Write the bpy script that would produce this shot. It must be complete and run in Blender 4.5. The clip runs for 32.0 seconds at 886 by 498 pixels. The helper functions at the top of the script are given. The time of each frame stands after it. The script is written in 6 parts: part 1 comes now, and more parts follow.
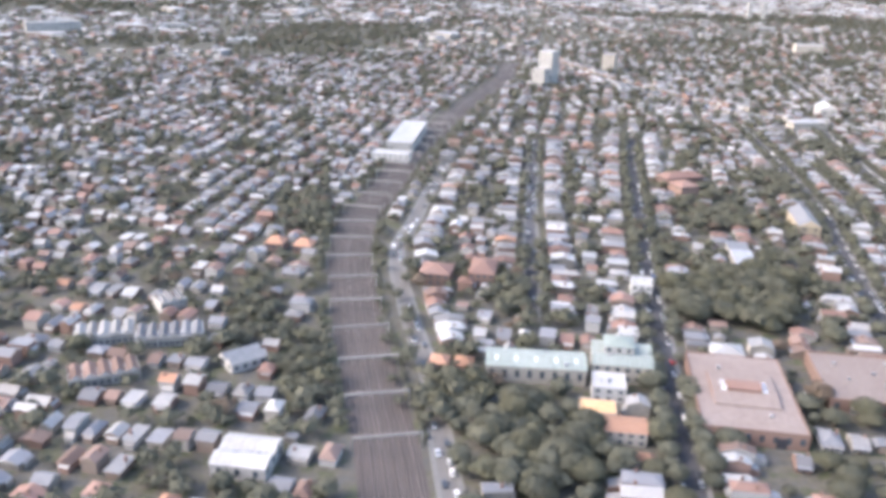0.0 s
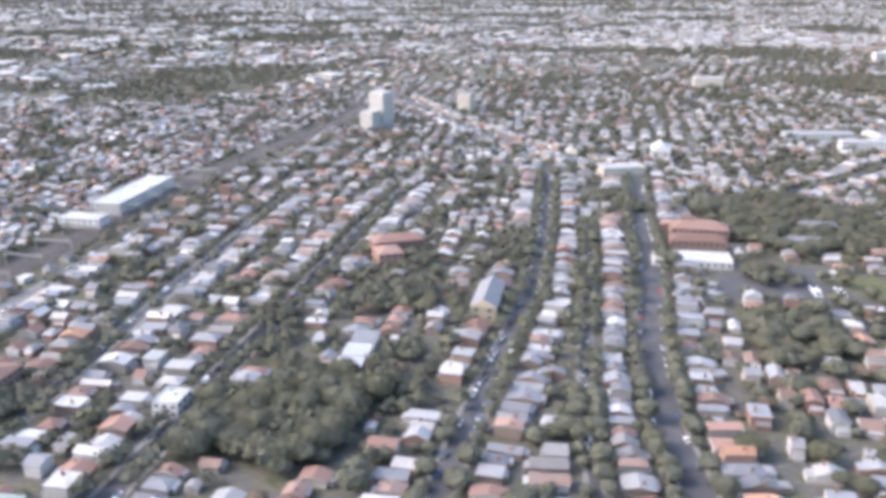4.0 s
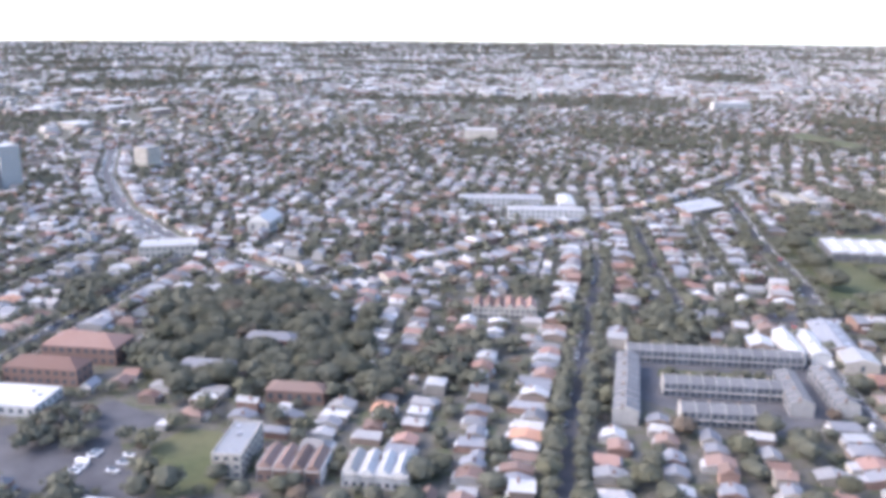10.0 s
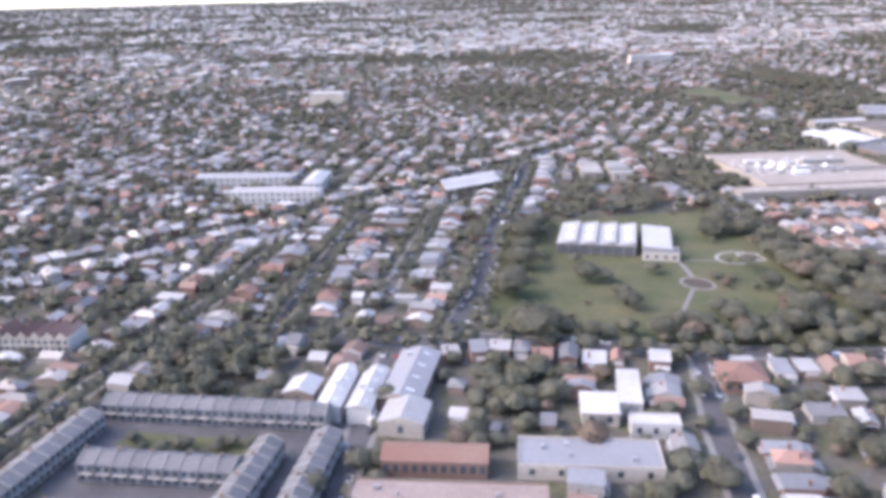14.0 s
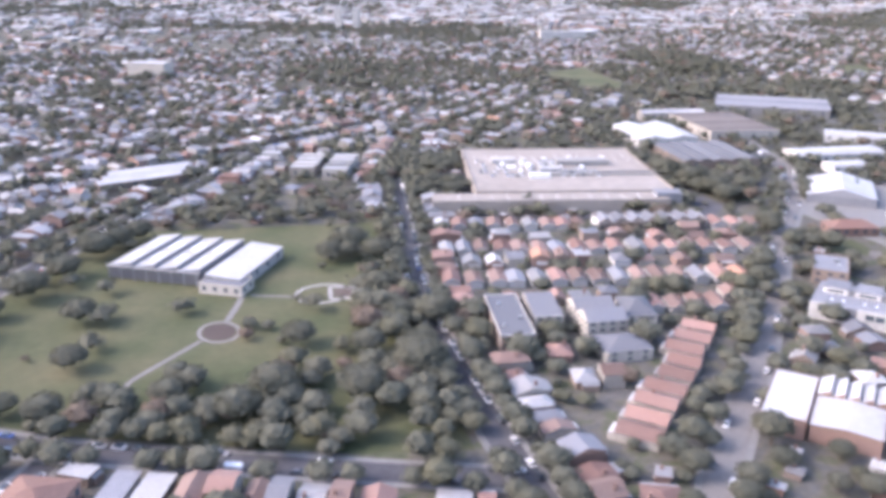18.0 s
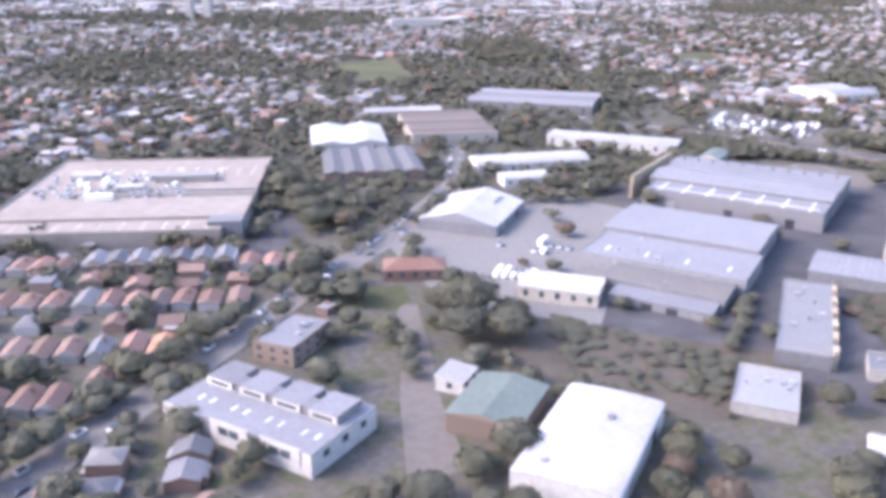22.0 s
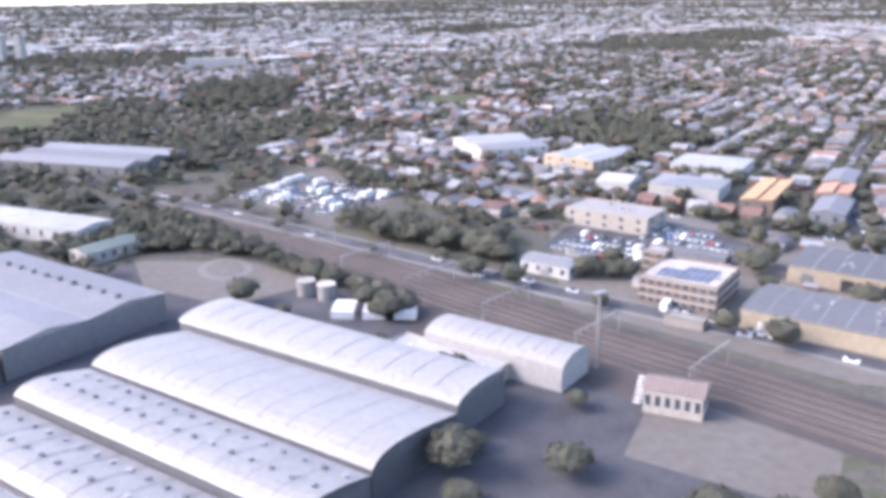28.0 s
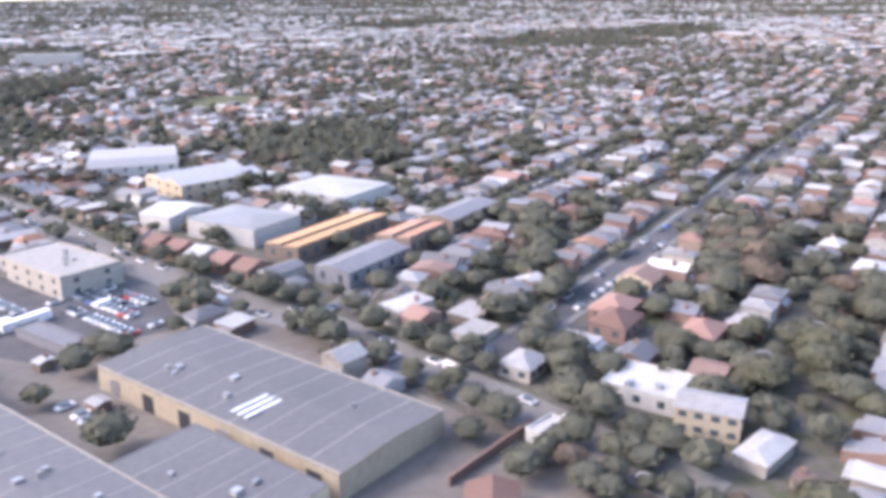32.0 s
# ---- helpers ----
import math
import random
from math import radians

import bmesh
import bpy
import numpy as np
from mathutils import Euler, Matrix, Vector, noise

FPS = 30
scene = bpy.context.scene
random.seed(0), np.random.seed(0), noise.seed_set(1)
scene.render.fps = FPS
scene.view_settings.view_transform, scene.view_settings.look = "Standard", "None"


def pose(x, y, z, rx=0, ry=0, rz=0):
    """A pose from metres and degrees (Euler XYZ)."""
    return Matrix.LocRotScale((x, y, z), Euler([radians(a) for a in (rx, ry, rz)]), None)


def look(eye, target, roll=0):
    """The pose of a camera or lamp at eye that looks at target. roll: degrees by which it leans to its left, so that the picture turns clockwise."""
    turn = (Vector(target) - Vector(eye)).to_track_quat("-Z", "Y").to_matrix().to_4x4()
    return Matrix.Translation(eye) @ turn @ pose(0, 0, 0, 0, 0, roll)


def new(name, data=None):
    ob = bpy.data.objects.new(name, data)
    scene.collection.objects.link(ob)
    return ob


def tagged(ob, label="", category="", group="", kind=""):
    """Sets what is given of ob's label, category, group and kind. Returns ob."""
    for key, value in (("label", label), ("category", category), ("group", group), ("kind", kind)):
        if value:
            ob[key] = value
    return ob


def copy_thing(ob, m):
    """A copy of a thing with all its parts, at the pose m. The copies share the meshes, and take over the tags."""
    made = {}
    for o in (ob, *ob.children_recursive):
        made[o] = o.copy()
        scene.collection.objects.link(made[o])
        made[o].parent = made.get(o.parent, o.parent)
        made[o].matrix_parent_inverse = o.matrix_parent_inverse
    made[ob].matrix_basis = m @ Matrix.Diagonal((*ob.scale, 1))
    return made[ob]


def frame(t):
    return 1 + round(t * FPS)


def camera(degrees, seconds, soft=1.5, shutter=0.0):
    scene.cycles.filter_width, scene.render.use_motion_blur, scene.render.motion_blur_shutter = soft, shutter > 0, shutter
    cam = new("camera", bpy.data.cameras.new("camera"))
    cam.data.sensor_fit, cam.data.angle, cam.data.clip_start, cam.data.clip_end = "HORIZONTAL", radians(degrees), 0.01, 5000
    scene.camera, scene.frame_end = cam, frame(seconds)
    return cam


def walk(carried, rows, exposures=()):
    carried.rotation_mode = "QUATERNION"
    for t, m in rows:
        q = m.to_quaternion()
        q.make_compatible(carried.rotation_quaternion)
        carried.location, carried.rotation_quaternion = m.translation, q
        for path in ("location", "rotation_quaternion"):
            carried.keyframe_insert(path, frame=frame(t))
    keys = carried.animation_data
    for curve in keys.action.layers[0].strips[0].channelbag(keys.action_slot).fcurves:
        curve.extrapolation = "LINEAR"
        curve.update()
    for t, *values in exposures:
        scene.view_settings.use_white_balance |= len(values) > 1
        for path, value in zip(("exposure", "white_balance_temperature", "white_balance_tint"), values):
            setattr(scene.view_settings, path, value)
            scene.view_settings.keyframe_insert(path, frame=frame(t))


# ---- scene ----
cam = camera(54.4, 32.0, soft=4.6)
SCALE = 0.6  # the walk is kept to a pace of 40 m/s
METRES, EYE, TILT, LEAN, TURN = 2000.0 * SCALE, 181.0 * SCALE, -20.0, -1.5, -27.9
ROWS = [
    (0.0, -0.00006, -0.00011, 0.00020, -0.01, -0.04, -0.01),
    (0.5, 0.01455, 0.00690, 0.00174, 0.39, 0.36, -0.30),
    (1.0, 0.02905, 0.01389, 0.00329, 1.33, -0.22, -0.42),
    (1.5, 0.04343, 0.02087, 0.00486, 1.31, 0.01, -0.19),
    (2.0, 0.05774, 0.02783, 0.00644, 0.76, 1.01, 0.45),
    (2.5, 0.07196, 0.03478, 0.00803, 1.37, 1.22, 1.00),
    (4.5, 0.12840, 0.06254, 0.01446, 0.67, 2.73, 0.94),
    (5.0, 0.14245, 0.06948, 0.01608, -1.67, 1.41, 1.60),
    (5.5, 0.15648, 0.07642, 0.01769, -3.19, 0.42, 1.97),
    (6.0, 0.17051, 0.08337, 0.01931, -3.80, 0.62, 1.91),
    (6.5, 0.18454, 0.09033, 0.02093, -2.37, 0.41, 1.96),
    (7.0, 0.19857, 0.09730, 0.02254, -2.60, 0.68, 1.69),
    (7.5, 0.21262, 0.10427, 0.02415, -3.58, 1.71, 1.86),
    (8.0, 0.22667, 0.11126, 0.02575, -3.30, 1.60, 2.03),
    (8.5, 0.24074, 0.11827, 0.02735, -2.95, 2.19, 1.44),
    (9.0, 0.25482, 0.12528, 0.02894, -2.39, 1.60, 1.18),
    (9.5, 0.26891, 0.13232, 0.03053, -2.45, 1.12, 1.23),
    (10.0, 0.28302, 0.13936, 0.03210, -0.61, 5.50, 1.25),
    (10.5, 0.29714, 0.14643, 0.03367, 4.56, 8.19, 0.61),
    (11.0, 0.31127, 0.15350, 0.03523, 5.58, 8.62, 0.34),
    (11.5, 0.32541, 0.16060, 0.03678, 2.69, 5.57, 0.31),
    (12.0, 0.33955, 0.16771, 0.03832, 0.69, 2.84, 1.65),
    (12.5, 0.35370, 0.17484, 0.03985, 0.04, 2.83, 2.58),
    (13.0, 0.36785, 0.18199, 0.04138, -0.19, 3.26, 2.63),
    (13.5, 0.38199, 0.18915, 0.04289, 0.13, 3.10, 2.54),
    (15.5, 0.43844, 0.21796, 0.04883, 1.84, 2.03, 2.57),
    (17.0, 0.48053, 0.23973, 0.05319, 0.93, 0.72, 1.61),
    (18.5, 0.52228, 0.26161, 0.05748, 2.32, 1.29, 0.34),
    (19.0, 0.53611, 0.26893, 0.05889, 2.12, 0.49, 0.71),
    (19.5, 0.54989, 0.27626, 0.06030, 0.93, 0.60, 1.47),
    (20.0, 0.56361, 0.28359, 0.06170, 0.71, 0.50, 0.98),
    (20.5, 0.57728, 0.29093, 0.06310, 0.87, 0.26, 0.71),
    (21.0, 0.59089, 0.29828, 0.06450, 1.23, -0.26, 1.22),
    (21.5, 0.60444, 0.30563, 0.06589, 0.74, 0.67, 1.55),
    (22.0, 0.61793, 0.31299, 0.06728, 0.99, 0.60, 1.31),
    (22.5, 0.63136, 0.32036, 0.06867, 0.90, 1.10, 0.60),
    (23.0, 0.64474, 0.32772, 0.07007, 1.42, 1.08, 0.49),
    (23.5, 0.65806, 0.33509, 0.07146, 1.69, 0.96, 0.97),
    (24.0, 0.67132, 0.34245, 0.07286, 2.20, -0.33, 1.24),
    (24.5, 0.68454, 0.34982, 0.07427, 1.67, 0.00, 0.44),
    (25.0, 0.69771, 0.35718, 0.07568, 2.21, -0.34, 0.38),
    (25.5, 0.71083, 0.36454, 0.07709, 2.00, 1.10, 0.47),
    (27.5, 0.76308, 0.39394, 0.08287, 3.18, 1.75, 1.20),
    (28.0, 0.77612, 0.40128, 0.08435, 2.95, 3.26, 1.31),
    (28.5, 0.78917, 0.40860, 0.08585, 3.27, 3.49, 0.87),
    (29.0, 0.80225, 0.41592, 0.08737, 2.90, 3.71, 0.58),
    (29.5, 0.81537, 0.42323, 0.08891, 2.86, 3.35, 0.94),
    (30.0, 0.82855, 0.43052, 0.09048, 2.79, 2.31, 1.03),
    (30.5, 0.84181, 0.43781, 0.09206, 3.36, 1.79, 1.20),
    (31.0, 0.85516, 0.44508, 0.09368, 3.99, 2.19, 0.69),
    (31.5, 0.86863, 0.45235, 0.09533, 4.26, 3.05, 0.65),
    (32.0, 0.88223, 0.45960, 0.09701, 4.18, 3.05, 0.86),
]
EXPOSURES = [(0.0, 2.20, 6510, 16), (2.5, 2.20, 6510, 16), (6.0, 2.26, 6150, 16), (9.0, 2.24, 6120, 20), (10.0, 2.21, 6040, 20), (11.0, 2.00, 5920, 20), (12.0, 1.88, 5870, 21), (13.0, 2.01, 6220, 24),
             (16.0, 2.16, 6220, 24), (20.0, 2.30, 6150, 26), (25.0, 2.27, 6130, 27), (28.0, 2.14, 6060, 23), (29.0, 2.14, 6070, 22), (32.0, 2.17, 6290, 23)]
walk(cam, [(t, pose(0, 0, EYE, TILT, LEAN, TURN) @ pose(METRES * x, METRES * y, METRES * z, 90 + pitch, roll, yaw)) for t, x, y, z, yaw, pitch, roll in ROWS], EXPOSURES)

# ---- world, sun ----
SUN_AZ, SUN_EL = 158.0, 38.0
world = bpy.data.worlds.new("sky")
scene.world = world
world.use_nodes = True
wn = world.node_tree.nodes
sky = wn.new("ShaderNodeTexSky")
sky.sky_type, sky.sun_disc = "NISHITA", False
sky.sun_elevation, sky.sun_rotation = radians(SUN_EL), radians(90 - SUN_AZ)
sky.air_density, sky.dust_density, sky.ozone_density = 1.2, 3.2, 1.0
wn["Background"].inputs[1].default_value = 0.15
# below the true horizon the haze goes on as it is just above it
coord, split, lift, join = wn.new("ShaderNodeTexCoord"), wn.new("ShaderNodeSeparateXYZ"), wn.new("ShaderNodeMath"), wn.new("ShaderNodeCombineXYZ")
lift.operation, lift.inputs[1].default_value = "MAXIMUM", 0.06
wl = world.node_tree.links
wl.new(coord.outputs["Generated"], split.inputs[0])
wl.new(split.outputs["Z"], lift.inputs[0])
wl.new(split.outputs["X"], join.inputs["X"])
wl.new(split.outputs["Y"], join.inputs["Y"])
wl.new(lift.outputs[0], join.inputs["Z"])
wl.new(join.outputs[0], sky.inputs["Vector"])
wl.new(sky.outputs[0], wn["Background"].inputs[0])
sun = new("sun", bpy.data.lights.new("sun", "SUN"))
sun.data.energy, sun.data.angle, sun.data.color = 0.62, radians(12.0), (1.0, 0.94, 0.86)
sun.matrix_world = look((0, 0, 0), (-math.cos(radians(SUN_AZ)) * math.cos(radians(SUN_EL)), -math.sin(radians(SUN_AZ)) * math.cos(radians(SUN_EL)), -math.sin(radians(SUN_EL))))

rng = np.random.default_rng(7)
MATS = {}


# ---- materials ----
def material(name, rgb, rough=0.85, metal=0.0, vary=0.25, scale=0.6, tint=None, by="Object", bump=0.0, stripe=0.0, big=0.05, leafy=0.0):
    """A weathered surface: base colour, variation from piece to piece, grain and large stains; stripe: spacing of sheet ribs in metres."""
    m = bpy.data.materials.new(name)
    m.use_nodes = True
    t = m.node_tree
    n, l = t.nodes, t.links
    b = n["Principled BSDF"]
    b.inputs["Roughness"].default_value, b.inputs["Metallic"].default_value = rough, metal
    b.inputs["Specular IOR Level"].default_value = 0.18 if rough > 0.55 else 0.4
    pos = n.new("ShaderNodeNewGeometry")
    oi = n.new("ShaderNodeObjectInfo")
    tc = n.new("ShaderNodeTexCoord")
    rnd = oi.outputs["Random"] if by == "Object" else pos.outputs["Random Per Island"]
    fine = n.new("ShaderNodeTexNoise")
    fine.inputs["Scale"].default_value, fine.inputs["Detail"].default_value = scale / SCALE, 5
    l.new(pos.outputs["Position"], fine.inputs["Vector"])
    stain = n.new("ShaderNodeTexNoise")
    stain.inputs["Scale"].default_value, stain.inputs["Detail"].default_value = big / SCALE, 3
    l.new(pos.outputs["Position"], stain.inputs["Vector"])

    def val(socket, lo, hi):
        r = n.new("ShaderNodeMapRange")
        r.inputs["From Min"].default_value, r.inputs["From Max"].default_value = 0.0, 1.0
        r.inputs["To Min"].default_value, r.inputs["To Max"].default_value = lo, hi
        l.new(socket, r.inputs["Value"])
        return r.outputs[0]

    def times(a, c):
        k = n.new("ShaderNodeMath")
        k.operation = "MULTIPLY"
        l.new(a, k.inputs[0])
        l.new(c, k.inputs[1])
        return k.outputs[0]

    f = times(val(rnd, 1 - vary, 1 + vary), val(fine.outputs["Fac"], *((0.88, 1.12) if leafy else (0.72, 1.28))))
    f = times(f, val(stain.outputs["Fac"], 0.72, 1.28))
    if stripe:
        w = n.new("ShaderNodeTexWave")
        w.inputs["Scale"].default_value = 0.314 / stripe
        w.inputs["Distortion"].default_value = 0.6
        l.new(tc.outputs["Object"], w.inputs["Vector"])
        f = times(f, val(w.outputs["Fac"], 0.86, 1.1))
    mix = n.new("ShaderNodeMix")
    mix.data_type = "RGBA"
    mix.inputs["A"].default_value, mix.inputs["B"].default_value = (*rgb, 1), (*(tint or rgb), 1)
    l.new(val(stain.outputs["Fac"], -0.6, 1.6), mix.inputs["Factor"])
    hsv = n.new("ShaderNodeHueSaturation")
    l.new(mix.outputs["Result"], hsv.inputs["Color"])
    l.new(f, hsv.inputs["Value"])
    l.new(hsv.outputs[0], b.inputs["Base Color"])
    if bump:
        bp = n.new("ShaderNodeBump")
        bp.inputs["Strength"].default_value, bp.inputs["Distance"].default_value = bump, 0.1
        l.new(fine.outputs["Fac"], bp.inputs["Height"])
        l.new(bp.outputs[0], b.inputs["Normal"])
    if leafy:
        # light that passes through the leaves
        thru, mx = n.new("ShaderNodeBsdfTranslucent"), n.new("ShaderNodeMixShader")
        l.new(hsv.outputs[0], thru.inputs["Color"])
        mx.inputs[0].default_value = leafy
        l.new(b.outputs[0], mx.inputs[1])
        l.new(thru.outputs[0], mx.inputs[2])
        l.new(mx.outputs[0], n["Material Output"].inputs["Surface"])
    MATS[name] = m
    return m


def pair(name, *a, **k):
    """The same surface for single things and, varied per island, for joined ones."""
    material(name, *a, **k)
    material(name + "_many", *a, **{**k, "by": "Island"})


pair("terracotta", (0.182, 0.11, 0.092), vary=0.35, tint=(0.155, 0.104, 0.09), bump=0.4, scale=1.5)
pair("brown_tile", (0.158, 0.105, 0.089), vary=0.3, tint=(0.128, 0.098, 0.088), bump=0.4, scale=1.5)
pair("orange_tile", (0.29, 0.16, 0.108), vary=0.25, tint=(0.25, 0.15, 0.108), bump=0.4, scale=1.5)
pair("zinc", (0.235, 0.242, 0.258), 0.5, 0.2, vary=0.4, tint=(0.195, 0.185, 0.178), stripe=0.8)
pair("slate", (0.135, 0.14, 0.158), 0.6, vary=0.3, tint=(0.115, 0.115, 0.122), bump=0.3, scale=1.5)
pair("white_roof", (0.275, 0.274, 0.28), 0.5, vary=0.15, tint=(0.31, 0.305, 0.3), stripe=1.0)
pair("weathered_white", (0.242, 0.238, 0.235), 0.55, vary=0.06, tint=(0.218, 0.214, 0.21), stripe=1.0)
pair("iron_roof", (0.195, 0.198, 0.207), 0.55, 0.1, vary=0.38, tint=(0.18, 0.168, 0.16), stripe=0.8)
pair("pale_iron", (0.262, 0.262, 0.268), 0.5, vary=0.24, tint=(0.25, 0.244, 0.238), stripe=1.0)
pair("tan_render", (0.25, 0.232, 0.21), vary=0.3, tint=(0.215, 0.2, 0.182))
pair("pale_render", (0.31, 0.305, 0.3), vary=0.2, tint=(0.265, 0.26, 0.255))
pair("grey_roof", (0.162, 0.167, 0.184), 0.7, 0.0, vary=0.18, tint=(0.142, 0.147, 0.162), stripe=1.0)
pair("worn_grey_roof", (0.108, 0.111, 0.12), 0.7, vary=0.12, tint=(0.094, 0.096, 0.103), stripe=1.0)
pair("cream_wall", (0.335, 0.31, 0.275), vary=0.2, tint=(0.295, 0.275, 0.25))
pair("white_wall", (0.385, 0.382, 0.376), vary=0.2, tint=(0.33, 0.325, 0.318))
pair("brick_red", (0.185, 0.118, 0.096), vary=0.25, tint=(0.162, 0.114, 0.098), scale=3.0, bump=0.3)
pair("brick_brown", (0.18, 0.138, 0.115), vary=0.25, tint=(0.155, 0.128, 0.112), scale=3.0, bump=0.3)
material("asphalt", (0.052, 0.053, 0.06), 0.9, vary=0.1, tint=(0.072, 0.072, 0.077), scale=0.8, big=0.08)
material("pale_asphalt", (0.145, 0.138, 0.134), 0.9, vary=0.1, tint=(0.12, 0.116, 0.114), scale=0.6, big=0.06)
material("sleeper", (0.085, 0.074, 0.068), 0.95, vary=0.2, tint=(0.07, 0.062, 0.058), scale=2.0)
material("concrete", (0.25, 0.245, 0.24), 0.9, vary=0.1, tint=(0.205, 0.2, 0.195), scale=0.5, bump=0.2)
material("pavement", (0.16, 0.157, 0.155), 0.9, vary=0.1, tint=(0.13, 0.13, 0.127), scale=0.5)
material("grass", (0.048, 0.061, 0.029), 0.95, vary=0.12, tint=(0.078, 0.074, 0.042), scale=0.25, big=0.03, bump=0.5)
material("scrub", (0.07, 0.062, 0.05), 0.95, vary=0.15, tint=(0.09, 0.08, 0.066), scale=0.5, big=0.06, bump=0.5)
material("dry_grass", (0.078, 0.072, 0.05), 0.95, vary=0.1, tint=(0.06, 0.062, 0.042), scale=0.25, big=0.04, bump=0.5)
material("ballast", (0.062, 0.055, 0.053), 0.95, vary=0.1, tint=(0.076, 0.064, 0.06), scale=1.2, big=0.05, bump=0.5)
material("dirt", (0.118, 0.106, 0.096), 0.95, vary=0.1, tint=(0.1, 0.094, 0.087), scale=0.3, bump=0.4)
pair("foliage", (0.075, 0.08, 0.061), 0.85, vary=0.1, tint=(0.086, 0.086, 0.066), scale=0.8, big=0.09, bump=0.6, leafy=0.22)
pair("foliage_light", (0.085, 0.087, 0.06), 0.85, vary=0.1, tint=(0.078, 0.077, 0.054), scale=0.8, big=0.09, bump=0.6, leafy=0.22)
pair("foliage_autumn", (0.112, 0.086, 0.066), 0.85, vary=0.1, tint=(0.098, 0.08, 0.063), scale=0.8, big=0.09, bump=0.6, leafy=0.22)
material("soil", (0.055, 0.047, 0.042), 0.95, tint=(0.07, 0.055, 0.048), scale=1.0, bump=0.4)
material("bark", (0.12, 0.095, 0.075), 0.95, scale=2.0)
material("glass", (0.05, 0.065, 0.08), 0.12, vary=0.2)
material("dark_opening", (0.035, 0.037, 0.045), 0.8)
material("steel", (0.3, 0.305, 0.315), 0.4, 0.6, scale=2.0)
material("rail_steel", (0.2, 0.175, 0.16), 0.5, 0.4, scale=2.0)
material("rubber", (0.025, 0.025, 0.027), 0.9)
material("solar", (0.075, 0.085, 0.135), 0.3, scale=2.0)
material("skylight", (0.52, 0.55, 0.6), 0.3, scale=1.0)
material("green_roof", (0.2, 0.236, 0.22), 0.6, vary=0.1, tint=(0.21, 0.24, 0.226), stripe=1.0)
material("dark_green_roof", (0.096, 0.122, 0.111), 0.6, vary=0.1, tint=(0.105, 0.126, 0.115), stripe=1.0)
material("yellow_wall", (0.345, 0.292, 0.22), 0.85, tint=(0.31, 0.27, 0.21))
material("yellow_roof", (0.42, 0.25, 0.13), 0.7, tint=(0.38, 0.25, 0.14))
material("blue_panel", (0.12, 0.17, 0.36), 0.6, vary=0.1, tint=(0.15, 0.19, 0.35), scale=0.6)
material("rust", (0.14, 0.082, 0.067), 0.8, tint=(0.118, 0.08, 0.067), scale=1.0)
material("paint_white", (0.55, 0.55, 0.55), 0.35, vary=0.06)
material("paint_silver", (0.5, 0.51, 0.53), 0.3, 0.4, vary=0.15)
material("paint_dark", (0.05, 0.055, 0.065), 0.3, vary=0.3)
material("paint_red", (0.38, 0.04, 0.035), 0.35, vary=0.2)
material("paint_blue", (0.06, 0.11, 0.28), 0.35, vary=0.2)
material("line_white", (0.5, 0.5, 0.49), 0.8)
material("pink_roof", (0.185, 0.148, 0.134), 0.85, vary=0.1, tint=(0.165, 0.138, 0.128), scale=0.5, stripe=1.2)
material("deck", (0.225, 0.2, 0.178), 0.9, vary=0.1, tint=(0.2, 0.182, 0.165), scale=0.15, big=0.03)


def ground_material():
    """Yards, paths, sheds and lawns too small to build: a mosaic of soil, grass and paving."""
    m = bpy.data.materials.new("ground")
    m.use_nodes = True
    n, l = m.node_tree.nodes, m.node_tree.links
    b = n["Principled BSDF"]
    b.inputs["Roughness"].default_value, b.inputs["Specular IOR Level"].default_value = 0.95, 0.1
    pos = n.new("ShaderNodeNewGeometry")
    patch = n.new("ShaderNodeTexNoise")
    patch.inputs["Scale"].default_value, patch.inputs["Detail"].default_value, patch.inputs["Roughness"].default_value = 0.09 / SCALE, 8, 0.72
    l.new(pos.outputs["Position"], patch.inputs["Vector"])
    ramp = n.new("ShaderNodeValToRGB")
    stops = ((0.30, (0.045, 0.056, 0.032)), (0.42, (0.066, 0.072, 0.046)), (0.50, (0.088, 0.082, 0.07)), (0.58, (0.068, 0.07, 0.068)), (0.66, (0.108, 0.1, 0.094)), (0.75, (0.066, 0.076, 0.044)))
    e = ramp.color_ramp.elements
    e[0].position, e[0].color = stops[0][0], (*stops[0][1], 1)
    e[1].position, e[1].color = stops[1][0], (*stops[1][1], 1)
    for p, c in stops[2:]:
        k = e.new(p)
        k.color = (*c, 1)
    l.new(patch.outputs["Fac"], ramp.inputs[0])
    fine = n.new("ShaderNodeTexNoise")
    fine.inputs["Scale"].default_value, fine.inputs["Detail"].default_value = 0.35 / SCALE, 6
    l.new(pos.outputs["Position"], fine.inputs["Vector"])
    hsv = n.new("ShaderNodeHueSaturation")
    r = n.new("ShaderNodeMapRange")
    r.inputs["To Min"].default_value, r.inputs["To Max"].default_value = 0.55, 1.45
    l.new(fine.outputs["Fac"], r.inputs["Value"])
    l.new(r.outputs[0], hsv.inputs["Value"])
    l.new(ramp.outputs[0], hsv.inputs["Color"])
    l.new(hsv.outputs[0], b.inputs["Base Color"])
    MATS["ground"] = m


ground_material()


